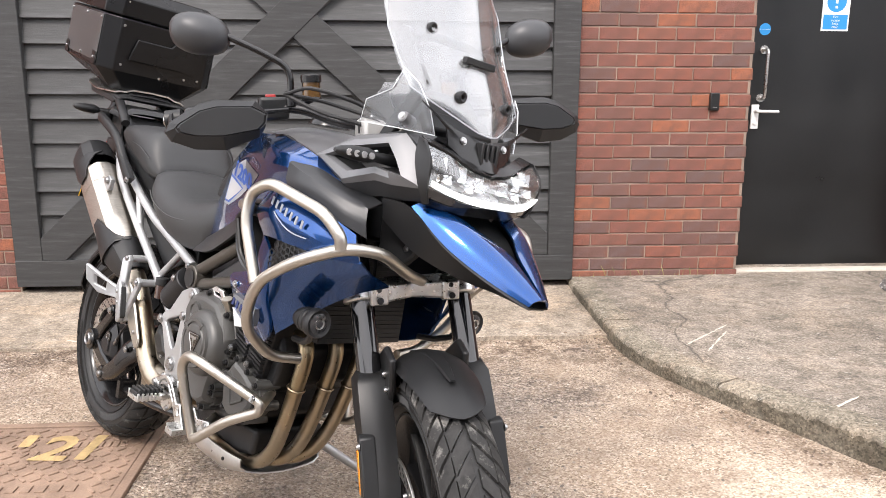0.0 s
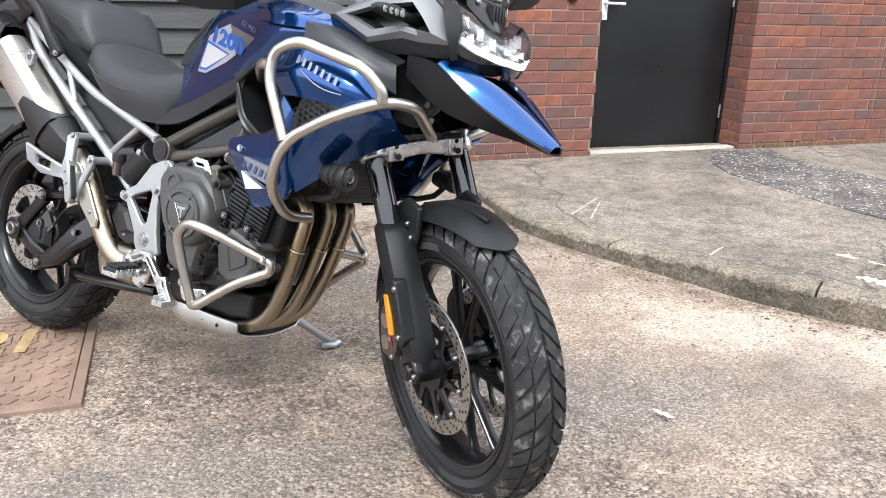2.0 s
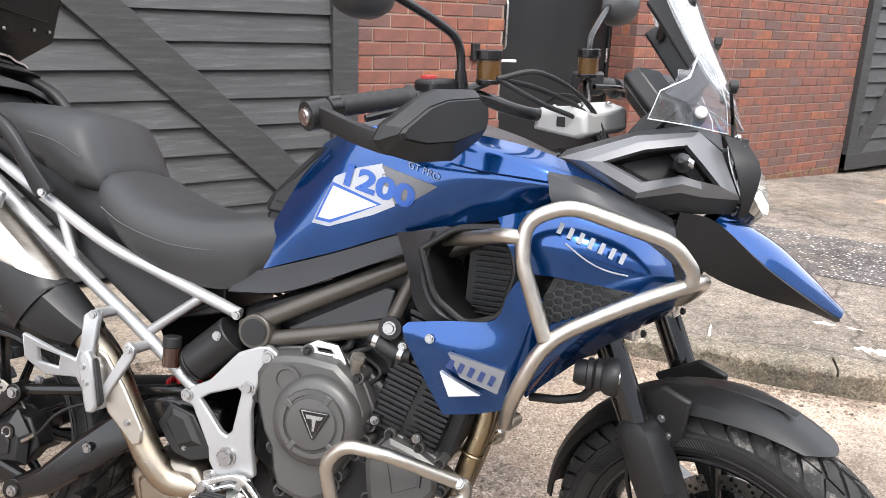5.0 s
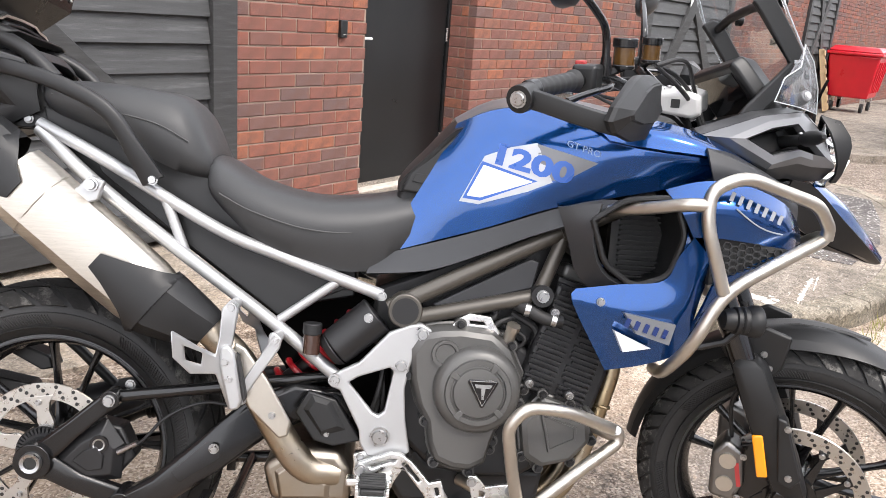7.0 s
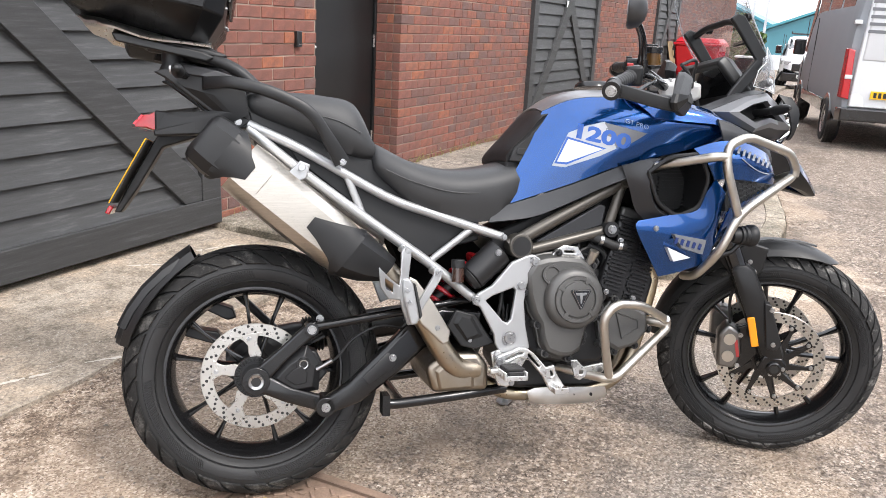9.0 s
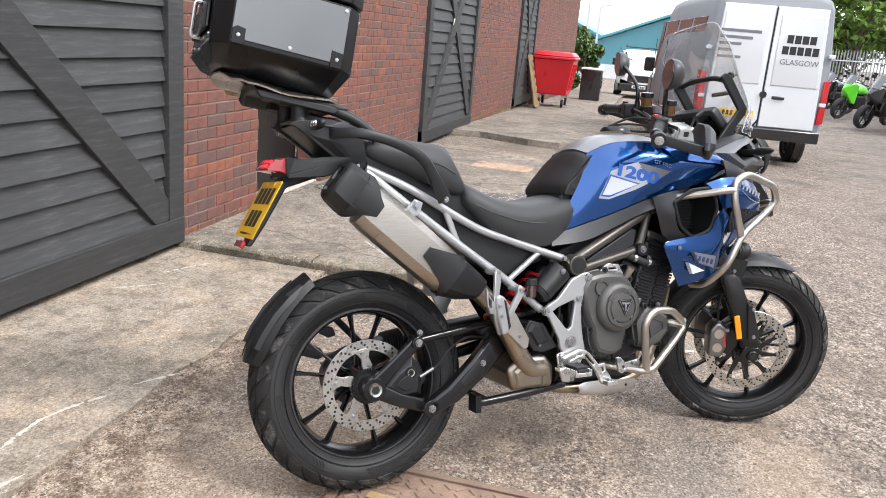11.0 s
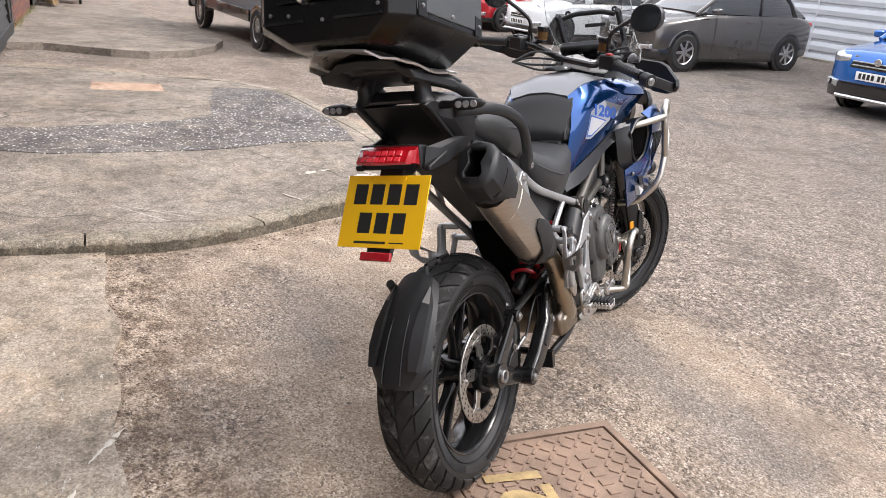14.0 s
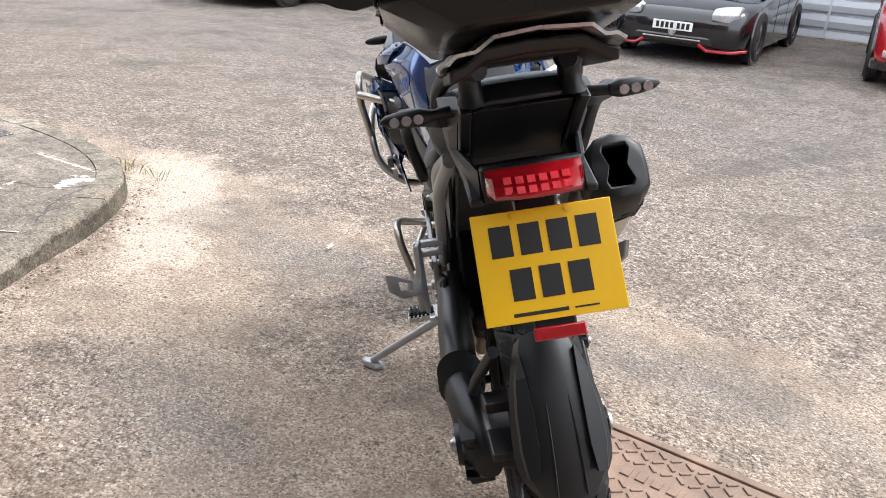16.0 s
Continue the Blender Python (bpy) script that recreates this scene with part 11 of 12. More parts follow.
car("parked_coupe", parked(1.10, -7.03, 93, 0.86, 1.82), "low black sports coupe with red lower trim, parked", M["car_gloss_black"], 4.2, 1.82, 1.26, 2.55, 0.335, 0.86, 0.80, 0.58, {"front": 0.86, "cabin": (1.45, 2.15, 2.85), "rear": 3.9, "grille": (0.44, 0.34, 0.10), "bars": 1, "plate_z": 0.45, "lamp": (0.62, 0.62, 0.15, 0.085), "splitter": M["car_red"], "tail": 0.90, "spokes": 5}, rim=M["car_black"], grp=ROW)
car("parked_hatchback", parked(-0.25, -7.12, 98, 0.84, 1.76, -1), "bright red hatchback with a dark grille, parked", M["car_red"], 4.15, 1.76, 1.42, 2.6, 0.32, 0.93, 0.88, 0.72, {"front": 0.84, "grille": (0.40, 0.50, 0.18), "bars": 0, "plate_z": 0.48, "lamp": (0.62, 0.68, 0.17, 0.05), "bumper": 0.30}, grp=ROW)
car("parked_small_car", parked(12.50, -5.62, 95, 0.64, 1.60), "small white car with a black roof and wheels, parked", M["car_white"], 3.56, 1.60, 1.27, 2.32, 0.295, 0.86, 0.84, 0.72, {"front": 0.64, "cabin": (0.98, 1.42, 2.95), "roof": M["car_gloss_black"], "round": True, "lamp": (0.52, 0.66, 0.1, 0.10), "grille": (0.34, 0.56, 0.09), "plate_z": 0.40, "bumper": 0.30, "bars": 2, "spokes": 5}, rim=M["car_black"], grp=ROW)
car("parked_small_car", parked(14.92, -5.46, 95, 0.64, 1.60), "small red car with a dark grille, parked", M["car_red"], 3.56, 1.60, 1.27, 2.32, 0.295, 0.86, 0.84, 0.72, {"front": 0.64, "cabin": (0.98, 1.42, 2.95), "round": True, "lamp": (0.52, 0.66, 0.1, 0.10), "grille": (0.34, 0.56, 0.09), "plate_z": 0.40, "bumper": 0.30, "bars": 2}, grp=ROW)


def van(name, m, label, paint, L, W, H, wb, r, ro, door_mat, trim, windows, grp=""):
    """A panel van; its back face at x = 0, the nose at x = L."""
    v = tagged(empty(name, m), label, "van", grp)
    h = W / 2

    def sec(x, z0, zt, w0, w1, wt):
        half = [(w0 * 0.95, z0), (w0, z0 + 0.1), (w1, 0.75), (w1, 1.05), (w1 * 0.985, zt * 0.62), (wt, zt - 0.18), (wt * 0.93, zt - 0.05), (wt * 0.75, zt), (0, zt + 0.02)]
        return [Vector((x, -y, z)) for y, z in half] + [Vector((x, y, z)) for y, z in reversed(half[:-1])]

    bm = B()
    S_ = [sec(0.0, 0.45, H - 0.10, h * 0.93, h * 0.96, h * 0.84), sec(0.05, 0.42, H - 0.03, h * 0.96, h * 0.985, h * 0.87), sec(0.3, 0.40, H, h * 0.98, h, h * 0.88), sec(L * 0.6, 0.40, H, h * 0.98, h, h * 0.88), sec(L - 1.55, 0.40, H - 0.03, h * 0.98, h, h * 0.86), sec(L - 0.85, 0.38, 1.42, h * 0.97, h * 0.99, h * 0.82), sec(L - 0.30, 0.34, 1.18, h * 0.95, h * 0.96, h * 0.76), sec(L - 0.06, 0.32, 1.0, h * 0.88, h * 0.88, h * 0.66), sec(L, 0.36, 0.9, h * 0.78, h * 0.80, h * 0.6)]
    loft(bm, S_)
    part("body", bm, paint, v, smooth=50)
    # back doors
    zt = H - 0.22
    for s in (-1, 1):
        bm = B()
        a, b = s * 0.012, s * h * 0.86
        loft(bm, [[(-0.045, a, 0.62), (-0.045, b, 0.62), (-0.045, b * 0.985, 1.2), (-0.035, b * 0.90, zt), (-0.035, a, zt)], [(0.05, a, 0.60), (0.05, b * 1.02, 0.60), (0.05, b, 1.2), (0.05, b * 0.92, zt + 0.02), (0.05, a, zt + 0.02)]])
        part("back_door", bm, door_mat, v, "plain back door", bevel=0.012)
        bm = B()
        loft(bm, [[(-0.056, s * h * (0.10), 1.28), (-0.056, s * h * 0.78, 1.28), (-0.054, s * h * 0.74, zt - 0.12), (-0.054, s * h * 0.10, zt - 0.12)], [(-0.04, s * h * 0.08, 1.26), (-0.04, s * h * 0.80, 1.26), (-0.036, s * h * 0.76, zt - 0.10), (-0.036, s * h * 0.08, zt - 0.10)]])
        part("door_panel", bm, door_mat, v, bevel=0.01)
        bm = B()
        loft(bm, [[(-0.05, s * h * 0.88, 0.72), (-0.05, s * h * 0.985, 0.74), (-0.04, s * h * 0.985, 1.42), (-0.04, s * h * 0.90, 1.40)], [(0.10, s * h * 0.88, 0.72), (0.12, s * h * 1.01, 0.74), (0.12, s * h * 1.005, 1.42), (0.10, s * h * 0.90, 1.40)]])
        part("tail_light", bm, M["car_red_lamp"], v, "red tail light", bevel=0.012)
        for z in (1.0, 1.75):
            bm = B()
            box(bm, -0.06, 0.02, s * h * 0.93 - 0.05, s * h * 0.93 + 0.05, z, z + 0.06)
            part("door_hinge", bm, door_mat, v, bevel=0.01)
        for x in (ro, ro + wb):
            bm = B()
            lathe(bm, [(r * 0.9, -0.03), (r * 1.14, -0.03), (r * 1.18, 0.0), (r * 1.14, 0.03), (r * 0.9, 0.03)], (x, s * (h - 0.02), r), 32, True)
            part("wheel_arch", bm, trim, v)
            bm = B()
            cyl(bm, (x, s * (h - 0.15), r * 1.02), (x, s * (h + 0.004), r * 1.02), r * 1.13, seg=32)
            part("wheel_housing", bm, M["car_black"], v)
            road_wheel(v, x, s * (h - 0.085), r, 0.225, s, M["alloy"], 8)
        bm = B()
        box(bm, ro + r * 1.3, ro + wb - r * 1.3, s * (h - 0.0) - 0.02, s * h + 0.018, 0.42, 0.62)
        part("side_moulding", bm, trim, v, "dark side moulding", bevel=0.012)
        # windows
        for x0, x1 in windows:
            bm = B()
            zz0, zz1 = min(1.28, H * 0.62), H - (0.42 if H > 2.2 else 0.24)
            yy = lambda z: s * (h * 0.992 - (z - 1.1) / (H - 1.1) * h * 0.095 + 0.004)
            a = [(x0, yy(zz0), zz0), (x1, yy(zz0), zz0), (x1 - (0.25 if x1 > L - 1.5 else 0.02), yy(zz1), zz1), (x0 + 0.02, yy(zz1), zz1)]
            loft(bm, [a, [(p[0], p[1] - s * 0.02, p[2]) for p in a]])
            part("side_window", bm, M["car_glass"], v, "dark side window", bevel=0.004)
        bm = B()
        loft(bm, [[(L - 1.35 + a, s * (h + b_), 1.28 + e) for a, e in ((-0.06, -0.06), (0.10, -0.06), (0.10, 0.22), (-0.06, 0.24))] for b_ in (0.04, 0.24)])
        part("door_mirror", bm, trim, v, bevel=0.03, seg=3)
        bm = B()
        prism(bm, [(L - 0.06, 0.86), (L - 0.04, 1.0), (L - 0.35, 1.17), (L - 0.42, 1.05)], s * h * 0.55, s * h * 0.93)
        part("headlight", bm, M["car_lamp"], v, "clear headlight", bevel=0.02)
        for x in (L - 2.4, L - 1.0):
            bm = B()
            box(bm, x, x + 0.006, s * h - 0.01, s * h + 0.004, 0.5, 1.9)
            part("door_gap", bm, M["ink"], v)
    bm = B()
    loft(bm, [[(L - 0.90, -h * 0.80, 1.42), (L - 0.90, h * 0.80, 1.42), (L - 1.50, h * 0.78, H - 0.12), (L - 1.50, -h * 0.78, H - 0.12)], [(L - 0.95, -h * 0.78, 1.40), (L - 0.95, h * 0.78, 1.40), (L - 1.56, h * 0.76, H - 0.16), (L - 1.56, -h * 0.76, H - 0.16)]])
    for q in bm.verts:
        q.co.x += 0.035
        q.co.z += 0.02
    part("windscreen", bm, M["car_glass"], v, "dark windscreen", bevel=0.01)
    bm = B()
    box(bm, L - 0.04, L + 0.03, -h * 0.5, h * 0.5, 0.66, 0.92)
    part("grille", bm, M["car_black"], v, "dark grille", bevel=0.03)
    bm = B()
    loft(bm, [[(L - 0.3, -h, 0.30), (L - 0.3, h, 0.30), (L - 0.3, h, 0.60), (L - 0.3, -h, 0.60)], [(L + 0.02, -h * 0.84, 0.30), (L + 0.02, h * 0.84, 0.30), (L + 0.02, h * 0.84, 0.60), (L + 0.02, -h * 0.84, 0.60)]])
    part("front_bumper", bm, trim, v, bevel=0.04, seg=3)
    bm = B()
    loft(bm, [[(-0.09, -h * 0.96, 0.42), (-0.09, h * 0.96, 0.42), (-0.09, h * 0.96, 0.60), (-0.09, -h * 0.96, 0.60)], [(0.16, -h * 1.0, 0.40), (0.16, h * 1.0, 0.40), (0.16, h * 1.0, 0.60), (0.16, -h * 1.0, 0.60)]])
    part("back_bumper", bm, trim, v, "dark back bumper", bevel=0.02)
    bm = B()
    cyl(bm, (-0.055, -0.0, 1.12), (-0.085, -0.0, 1.12), 0.055, seg=24)
    part("badge", bm, M["car_black"], v, "round badge on the doors")
    bm = B()
    box(bm, -0.075, -0.05, -0.34, -0.14, 1.06, 1.11)
    part("door_handle", bm, M["car_black"], v, bevel=0.012)
    bm = B()
    box(bm, -0.05, -0.03, 0.0 - 0.006, 0.006, 0.62, zt)
    part("door_gap", bm, M["ink"], v)
    return v


VAN = "vans in the yard"
sv = van("panel_van", at(8.56, 0.57, 8.0) @ Matrix.Scale(0.865, 4), "silver high-roof panel van with dark lettering on its back doors", M["van_silver"], 5.95, 2.02, 2.68, 3.67, 0.345, 0.98, M["van_door"], M["car_black"], ((0.42, 1.50), (1.66, 2.86), (3.02, 4.30), (4.5, 5.05)), VAN)
plate(sv, -0.062, 0.36, 0.80, M["plate_yellow"], -1)
for k, (w, z) in enumerate(((0.62, 2.06), (0.50, 1.96), (0.34, 1.86), (0.22, 1.76), (0.36, 1.66))):
    bm = B()
    box(bm, -0.060, -0.056, 0.80 - w, 0.80, z - 0.022, z + 0.022)
    part("writing_bar", bm, M["silver_dark"], sv, "grey bar of small lettering")
for z, n_ in ((1.99, 4), (1.82, 5)):
    for k in range(n_):
        bm = B()
        y0 = -0.17 - 0.115 * k - (0.05 if n_ == 4 else 0)
        box(bm, -0.060, -0.056, y0 - 0.095, y0, z - 0.062, z + 0.062)
        part("writing_bar", bm, M["ink"], sv, "heavy black bar of lettering")
words("lettering", "GLASGOW", 0.12, M["silver_dark"], axes((-0.058, -0.46, 1.64), (0, -1, 0), (0, 0, 1)), sv, 0.002)
van("panel_van", Matrix.Translation((16.55, -4.93, ground_z(16.5, -4.9))) @ Matrix.Rotation(radians(-82), 4, "Z") @ Matrix.Translation((-0.9, 0.94, 0)) @ Matrix.Scale(0.95, 4), "white panel van with a low roof, parked behind the cars", M["car_white"], 4.97, 1.98, 1.76, 2.93, 0.335, 0.92, M["car_white"], M["car_black"], ((3.45, 4.15),), VAN)
fv = van("panel_van", at(31.5, 3.15, 181), "white van with a roof rack and black bumper, facing the yard", M["car_white"], 4.82, 1.83, 1.86, 3.06, 0.33, 0.85, M["car_white"], M["car_black"], ((3.0, 3.75),), VAN)
fv.matrix_world = Matrix.Translation((33.4, 2.35, ground_z(30, 2.35))) @ Matrix.Rotation(radians(180), 4, "Z")
bm = B()
for x in (1.2, 1.9, 2.6, 3.3):
    box(bm, x, x + 0.05, -0.7, 0.7, 1.93, 1.97)
for y in (-0.7, 0.66):
    box(bm, 1.1, 3.5, y, y + 0.04, 1.97, 2.02)
part("roof_rack", bm, M["car_black"], fv, "black roof rack")
plate(fv, 4.83, 0, 0.48, M["plate_white"], 1)

# ---- row of parked motorcycles ----
def small_bike(name, m, paint, label):
    b = tagged(empty(name, m), label, "motorcycle", "motorcycles parked by the fence")
    for x, r in ((0, 0.31), (1.40, 0.30)):
        bm = B()
        lathe(bm, [(r * 0.72, -0.06), (r * 0.92, -0.065), (r, 0), (r * 0.92, 0.065), (r * 0.72, 0.06)], (x, 0, r), 28, True)
        w = part("wheel", bm, M["tyre_far"], b)
        bm = B()
        lathe(bm, [(r * 0.62, -0.03), (r * 0.73, -0.05), (r * 0.73, 0.05), (r * 0.62, 0.03)], (x, 0, r), 28, True)
        for k in range(5):
            box(bm, 0, r * 0.66, -0.012, 0.012, -0.012, 0.012, Matrix.Translation((x, 0, r)) @ Matrix.Rotation(2 * math.pi * k / 5, 4, "Y"))
        part("rim", bm, M["satin_black"], w)
    bm = B()
    cols = []
    for x, zb, zt, w in ((0.45, 0.72, 0.80, 0.10), (0.62, 0.70, 0.95, 0.14), (0.85, 0.70, 1.0, 0.17), (1.02, 0.72, 0.93, 0.12)):
        cols.append([Vector((x, w * math.cos(a), (zb + zt) / 2 + (zt - zb) / 2 * math.sin(a))) for a in [2 * math.pi * k / 14 for k in range(14)]])
    loft(bm, cols)
    part("tank", bm, paint, b, smooth=60)
    bm = B()
    loft(bm, [[(x, s * w, z) for s, z in ((-1, z0), (1, z0), (0.8, z1), (-0.8, z1))] for x, w, z0, z1 in ((1.02, 0.16, 0.45, 0.98), (1.22, 0.18, 0.50, 1.05), (1.42, 0.10, 0.72, 0.98), (1.52, 0.03, 0.80, 0.88))])
    part("fairing", bm, paint, b, bevel=0.03)
    bm = B()
    loft(bm, [[(x, s * w, z) for s, z in ((-1, z0), (1, z0), (0.9, z1), (-0.9, z1))] for x, w, z0, z1 in ((-0.25, 0.07, 0.90, 0.96), (0.0, 0.11, 0.82, 0.92), (0.25, 0.13, 0.74, 0.83), (0.50, 0.10, 0.74, 0.82))])
    part("seat", bm, M["vinyl"], b, bevel=0.02)
    bm = B()
    box(bm, 0.45, 1.0, -0.16, 0.16, 0.32, 0.70)
    part("engine", bm, M["engine_black"], b, bevel=0.05)
    bm = B()
    for s in (-1, 1):
        tube(bm, [(1.40, s * 0.08, 0.30), (1.16, s * 0.09, 0.98)], 0.025, 10)
    part("fork", bm, M["satin_black"], b)
    bm = B()
    tube(bm, rounded([(0.98, -0.36, 1.02), (1.10, -0.12, 1.06), (1.10, 0.12, 1.06), (0.98, 0.36, 1.02)], 0.06), 0.015, 8)
    part("handlebar", bm, M["satin_black"], b)
    for s in (-1, 1):
        bm = B()
        tube(bm, [(1.08, s * 0.2, 1.05), (1.10, s * 0.28, 1.20)], 0.008, 6)
        box(bm, 1.09, 1.11, s * 0.30 - 0.06, s * 0.30 + 0.06, 1.19, 1.26)
        part("mirror", bm, M["black"], b)
    bm = B()
    tube(bm, [(0.75, -0.15, 0.33), (0.35, -0.16, 0.36), (-0.05, -0.17, 0.62)], 0.045, 12)
    part("exhaust", bm, M["bar_steel"], b)
    bm = B()
    tube(bm, [(0.0, 0.09, 0.31), (0.55, 0.10, 0.42)], 0.03, 8)
    part("swingarm", bm, M["satin_black"], b)
    bm = B()
    skin(bm, [[(1.36, -0.12, 1.02), (1.22, -0.13, 1.2)], [(1.42, 0, 1.03), (1.26, 0, 1.24)], [(1.36, 0.12, 1.02), (1.22, 0.13, 1.2)]], 6, 3, 0.004)
    part("screen", bm, M["car_glass"], b)
    return b


M["lime"] = plain("lime_green", (0.10, 0.55, 0.02), 0.3, coat=0.8)
g_bike = small_bike("parked_motorcycle", Matrix(), M["lime"], "bright green sports motorcycle on its stand")
d_bike = small_bike("parked_motorcycle", Matrix(), M["car_black"], "dark sports motorcycle on its stand")
w_bike = small_bike("parked_motorcycle", Matrix(), M["car_silver"], "silver and dark motorcycle on its stand")


def stand_at(x, y, h):
    return Matrix.Translation((x, y, ground_z(x, y) + 0.006)) @ Matrix.Rotation(radians(h), 4, "Z") @ Matrix.Rotation(radians(-9), 4, "X")


d_bike.matrix_world = stand_at(19.1, -4.1, 133)
g_bike.matrix_world = stand_at(22.2, -4.2, 133)
w_bike.matrix_world = stand_at(20.7, -5.0, 136)
for k, (x, y, h) in enumerate(((21.4, -6.0, 130), (23.7, -5.2, 138), (24.4, -4.1, 134), (25.9, -5.0, 130), (26.6, -4.0, 137), (28.2, -4.8, 133))):
    copy_thing((d_bike, w_bike)[k % 2], stand_at(x, y, h))
copy_thing(g_bike, stand_at(29.0, -4.0, 135))

# ---- red wheeled bin, pallet ----
M["bin_red"] = plain("bin_red", (0.50, 0.008, 0.02), 0.35, var=0.1, big=4)
bn = tagged(empty("wheeled_bin", Matrix.Translation((16.4, 4.27, pav_far(16.4, 4.2)))), "large red plastic wheeled bin beside the wall", "bin")
bm = B()
loft(bm, [[(-0.52, -0.36, 0.28), (0.52, -0.36, 0.28), (0.52, 0.36, 0.28), (-0.52, 0.36, 0.28)], [(-0.64, -0.47, 1.10), (0.64, -0.47, 1.10), (0.64, 0.47, 1.10), (-0.64, 0.47, 1.10)]])
part("tub", bm, M["bin_red"], bn, bevel=0.03, seg=3)
for k in range(5):
    for y in (-1, 1):
        bm = B()
        x = -0.44 + 0.22 * k
        loft(bm, [[(x - 0.02, y * 0.40, 0.40), (x + 0.02, y * 0.40, 0.40), (x + 0.02, y * 0.375, 0.40), (x - 0.02, y * 0.375, 0.40)], [(x * 1.15 - 0.02, y * 0.48, 1.0), (x * 1.15 + 0.02, y * 0.48, 1.0), (x * 1.15 + 0.02, y * 0.445, 1.0), (x * 1.15 - 0.02, y * 0.445, 1.0)]])
        part("rib", bm, M["bin_red"], bn)
bm = B()
box(bm, -0.68, 0.68, -0.51, 0.51, 1.10, 1.16)
part("rim", bm, M["bin_red"], bn, bevel=0.02)
bm = B()
loft(bm, [[(-0.66, -0.50, 1.165), (0.66, -0.50, 1.165), (0.66, 0.50, 1.165), (-0.66, 0.50, 1.165)], [(-0.55, -0.40, 1.27), (0.55, -0.40, 1.27), (0.55, 0.40, 1.27), (-0.55, 0.40, 1.27)]])
part("lid", bm, M["bin_red"], bn, bevel=0.03)
for x in (-0.42, 0.42):
    for y in (-0.28, 0.28):
        bm = B()
        cyl(bm, (x, y - 0.025, 0.1), (x, y + 0.025, 0.1), 0.1, seg=20)
        w = part("castor", bm, M["tyre_far"], bn)
        bm = B()
        box(bm, x - 0.05, x + 0.05, y - 0.04, y + 0.04, 0.18, 0.285)
        part("castor_fork", bm, M["alloy"], w)
pal = tagged(empty("pallet", Matrix.Translation((15.2, 4.50, pav_far(15.2, 4.5))) @ Matrix.Rotation(radians(-14), 4, "X") @ Matrix.Rotation(radians(10), 4, "Z")), "pale wooden pallet leaning beside the red bin", "pallet")
for k in range(7):
    bm = B()
    box(bm, -0.5, 0.5, -0.07, -0.048, 0.02 + 0.17 * k, 0.12 + 0.17 * k)
    part("slat", bm, M["plank_pale"], pal)
for x in (-0.48, -0.04, 0.40):
    bm = B()
    box(bm, x, x + 0.09, -0.048, 0.03, 0.0, 1.16)
    part("bearer", bm, M["plank_pale"], pal)

# ---- grey clad shed behind the cars ----
M["cladding"] = plain("pale_cladding", (0.50, 0.52, 0.55), 0.4, metal=0.3, var=0.05, big=0.6, bump=0.03)
bm = B()
SHED_Y, SX0, SX1 = -10.3, -14.0, 45.0
n = 26
prof = []
for i in range(n):
    z = 0.22 + i * 0.26
    prof += [(0.0, z), (0.012, z + 0.10), (0.0, z + 0.19), (-0.055, z + 0.20), (-0.055, z + 0.25)]
prof.append((0.0, 0.22 + n * 0.26))
prev = None
for d, z in prof:
    row = (bm.verts.new((SX0, SHED_Y + d, z)), bm.verts.new((SX1, SHED_Y - 2.36 + d, z)))
    if prev:
        bm.faces.new((prev[0], prev[1], row[1], row[0]))
    prev = row
shed = tagged(link("shed_wall", bm, M["cladding"], smooth=0), "pale grey shed wall of horizontal ribbed cladding", "wall", kind="structure")
bm = B()
loft(bm, [[(SX0, SHED_Y - 0.06, 0), (SX1, SHED_Y - 2.42, 0), (SX1, -30, 0), (SX0, -30, 0)], [(SX0, SHED_Y - 0.06, 6.9), (SX1, SHED_Y - 2.42, 6.9), (SX1, -30, 6.9), (SX0, -30, 6.9)]])
tagged(link("shed_body", bm, M["cladding"], smooth=0), "plain grey shed behind the parked cars", "building", kind="structure")
bm = B()
for k in range(12):
    x = SX0 + k * 5.0
    y = SHED_Y - 2.36 * (x - SX0) / (SX1 - SX0)
    box(bm, x - 0.02, x + 0.02, y - 0.02, y + 0.012, 0.22, 6.9)
tagged(link("cladding_joint", bm, M["cladding"], smooth=0), "upright joint strips of the cladding", "trim", kind="structure")
bm = B()
loft(bm, [[(SX0, SHED_Y - 0.05, 0), (SX1, SHED_Y - 2.41, 0), (SX1, SHED_Y - 2.31, 0), (SX0, SHED_Y + 0.05, 0)], [(SX0, SHED_Y - 0.05, 0.30), (SX1, SHED_Y - 2.41, 0.30), (SX1, SHED_Y - 2.31, 0.30), (SX0, SHED_Y + 0.05, 0.30)]])
tagged(link("plinth", bm, M["kerb"], smooth=0), "low concrete plinth of the shed", "trim", kind="structure")

# ---- blue sheds, palisade fence, trees in the distance ----
M["shed_blue"] = plain("blue_shed", (0.07, 0.22, 0.27), 0.5, var=0.08, big=0.4, bump=0.02)
M["shed_roof"] = plain("blue_shed_roof", (0.06, 0.26, 0.32), 0.45, var=0.06, big=0.4, bump=0.02)


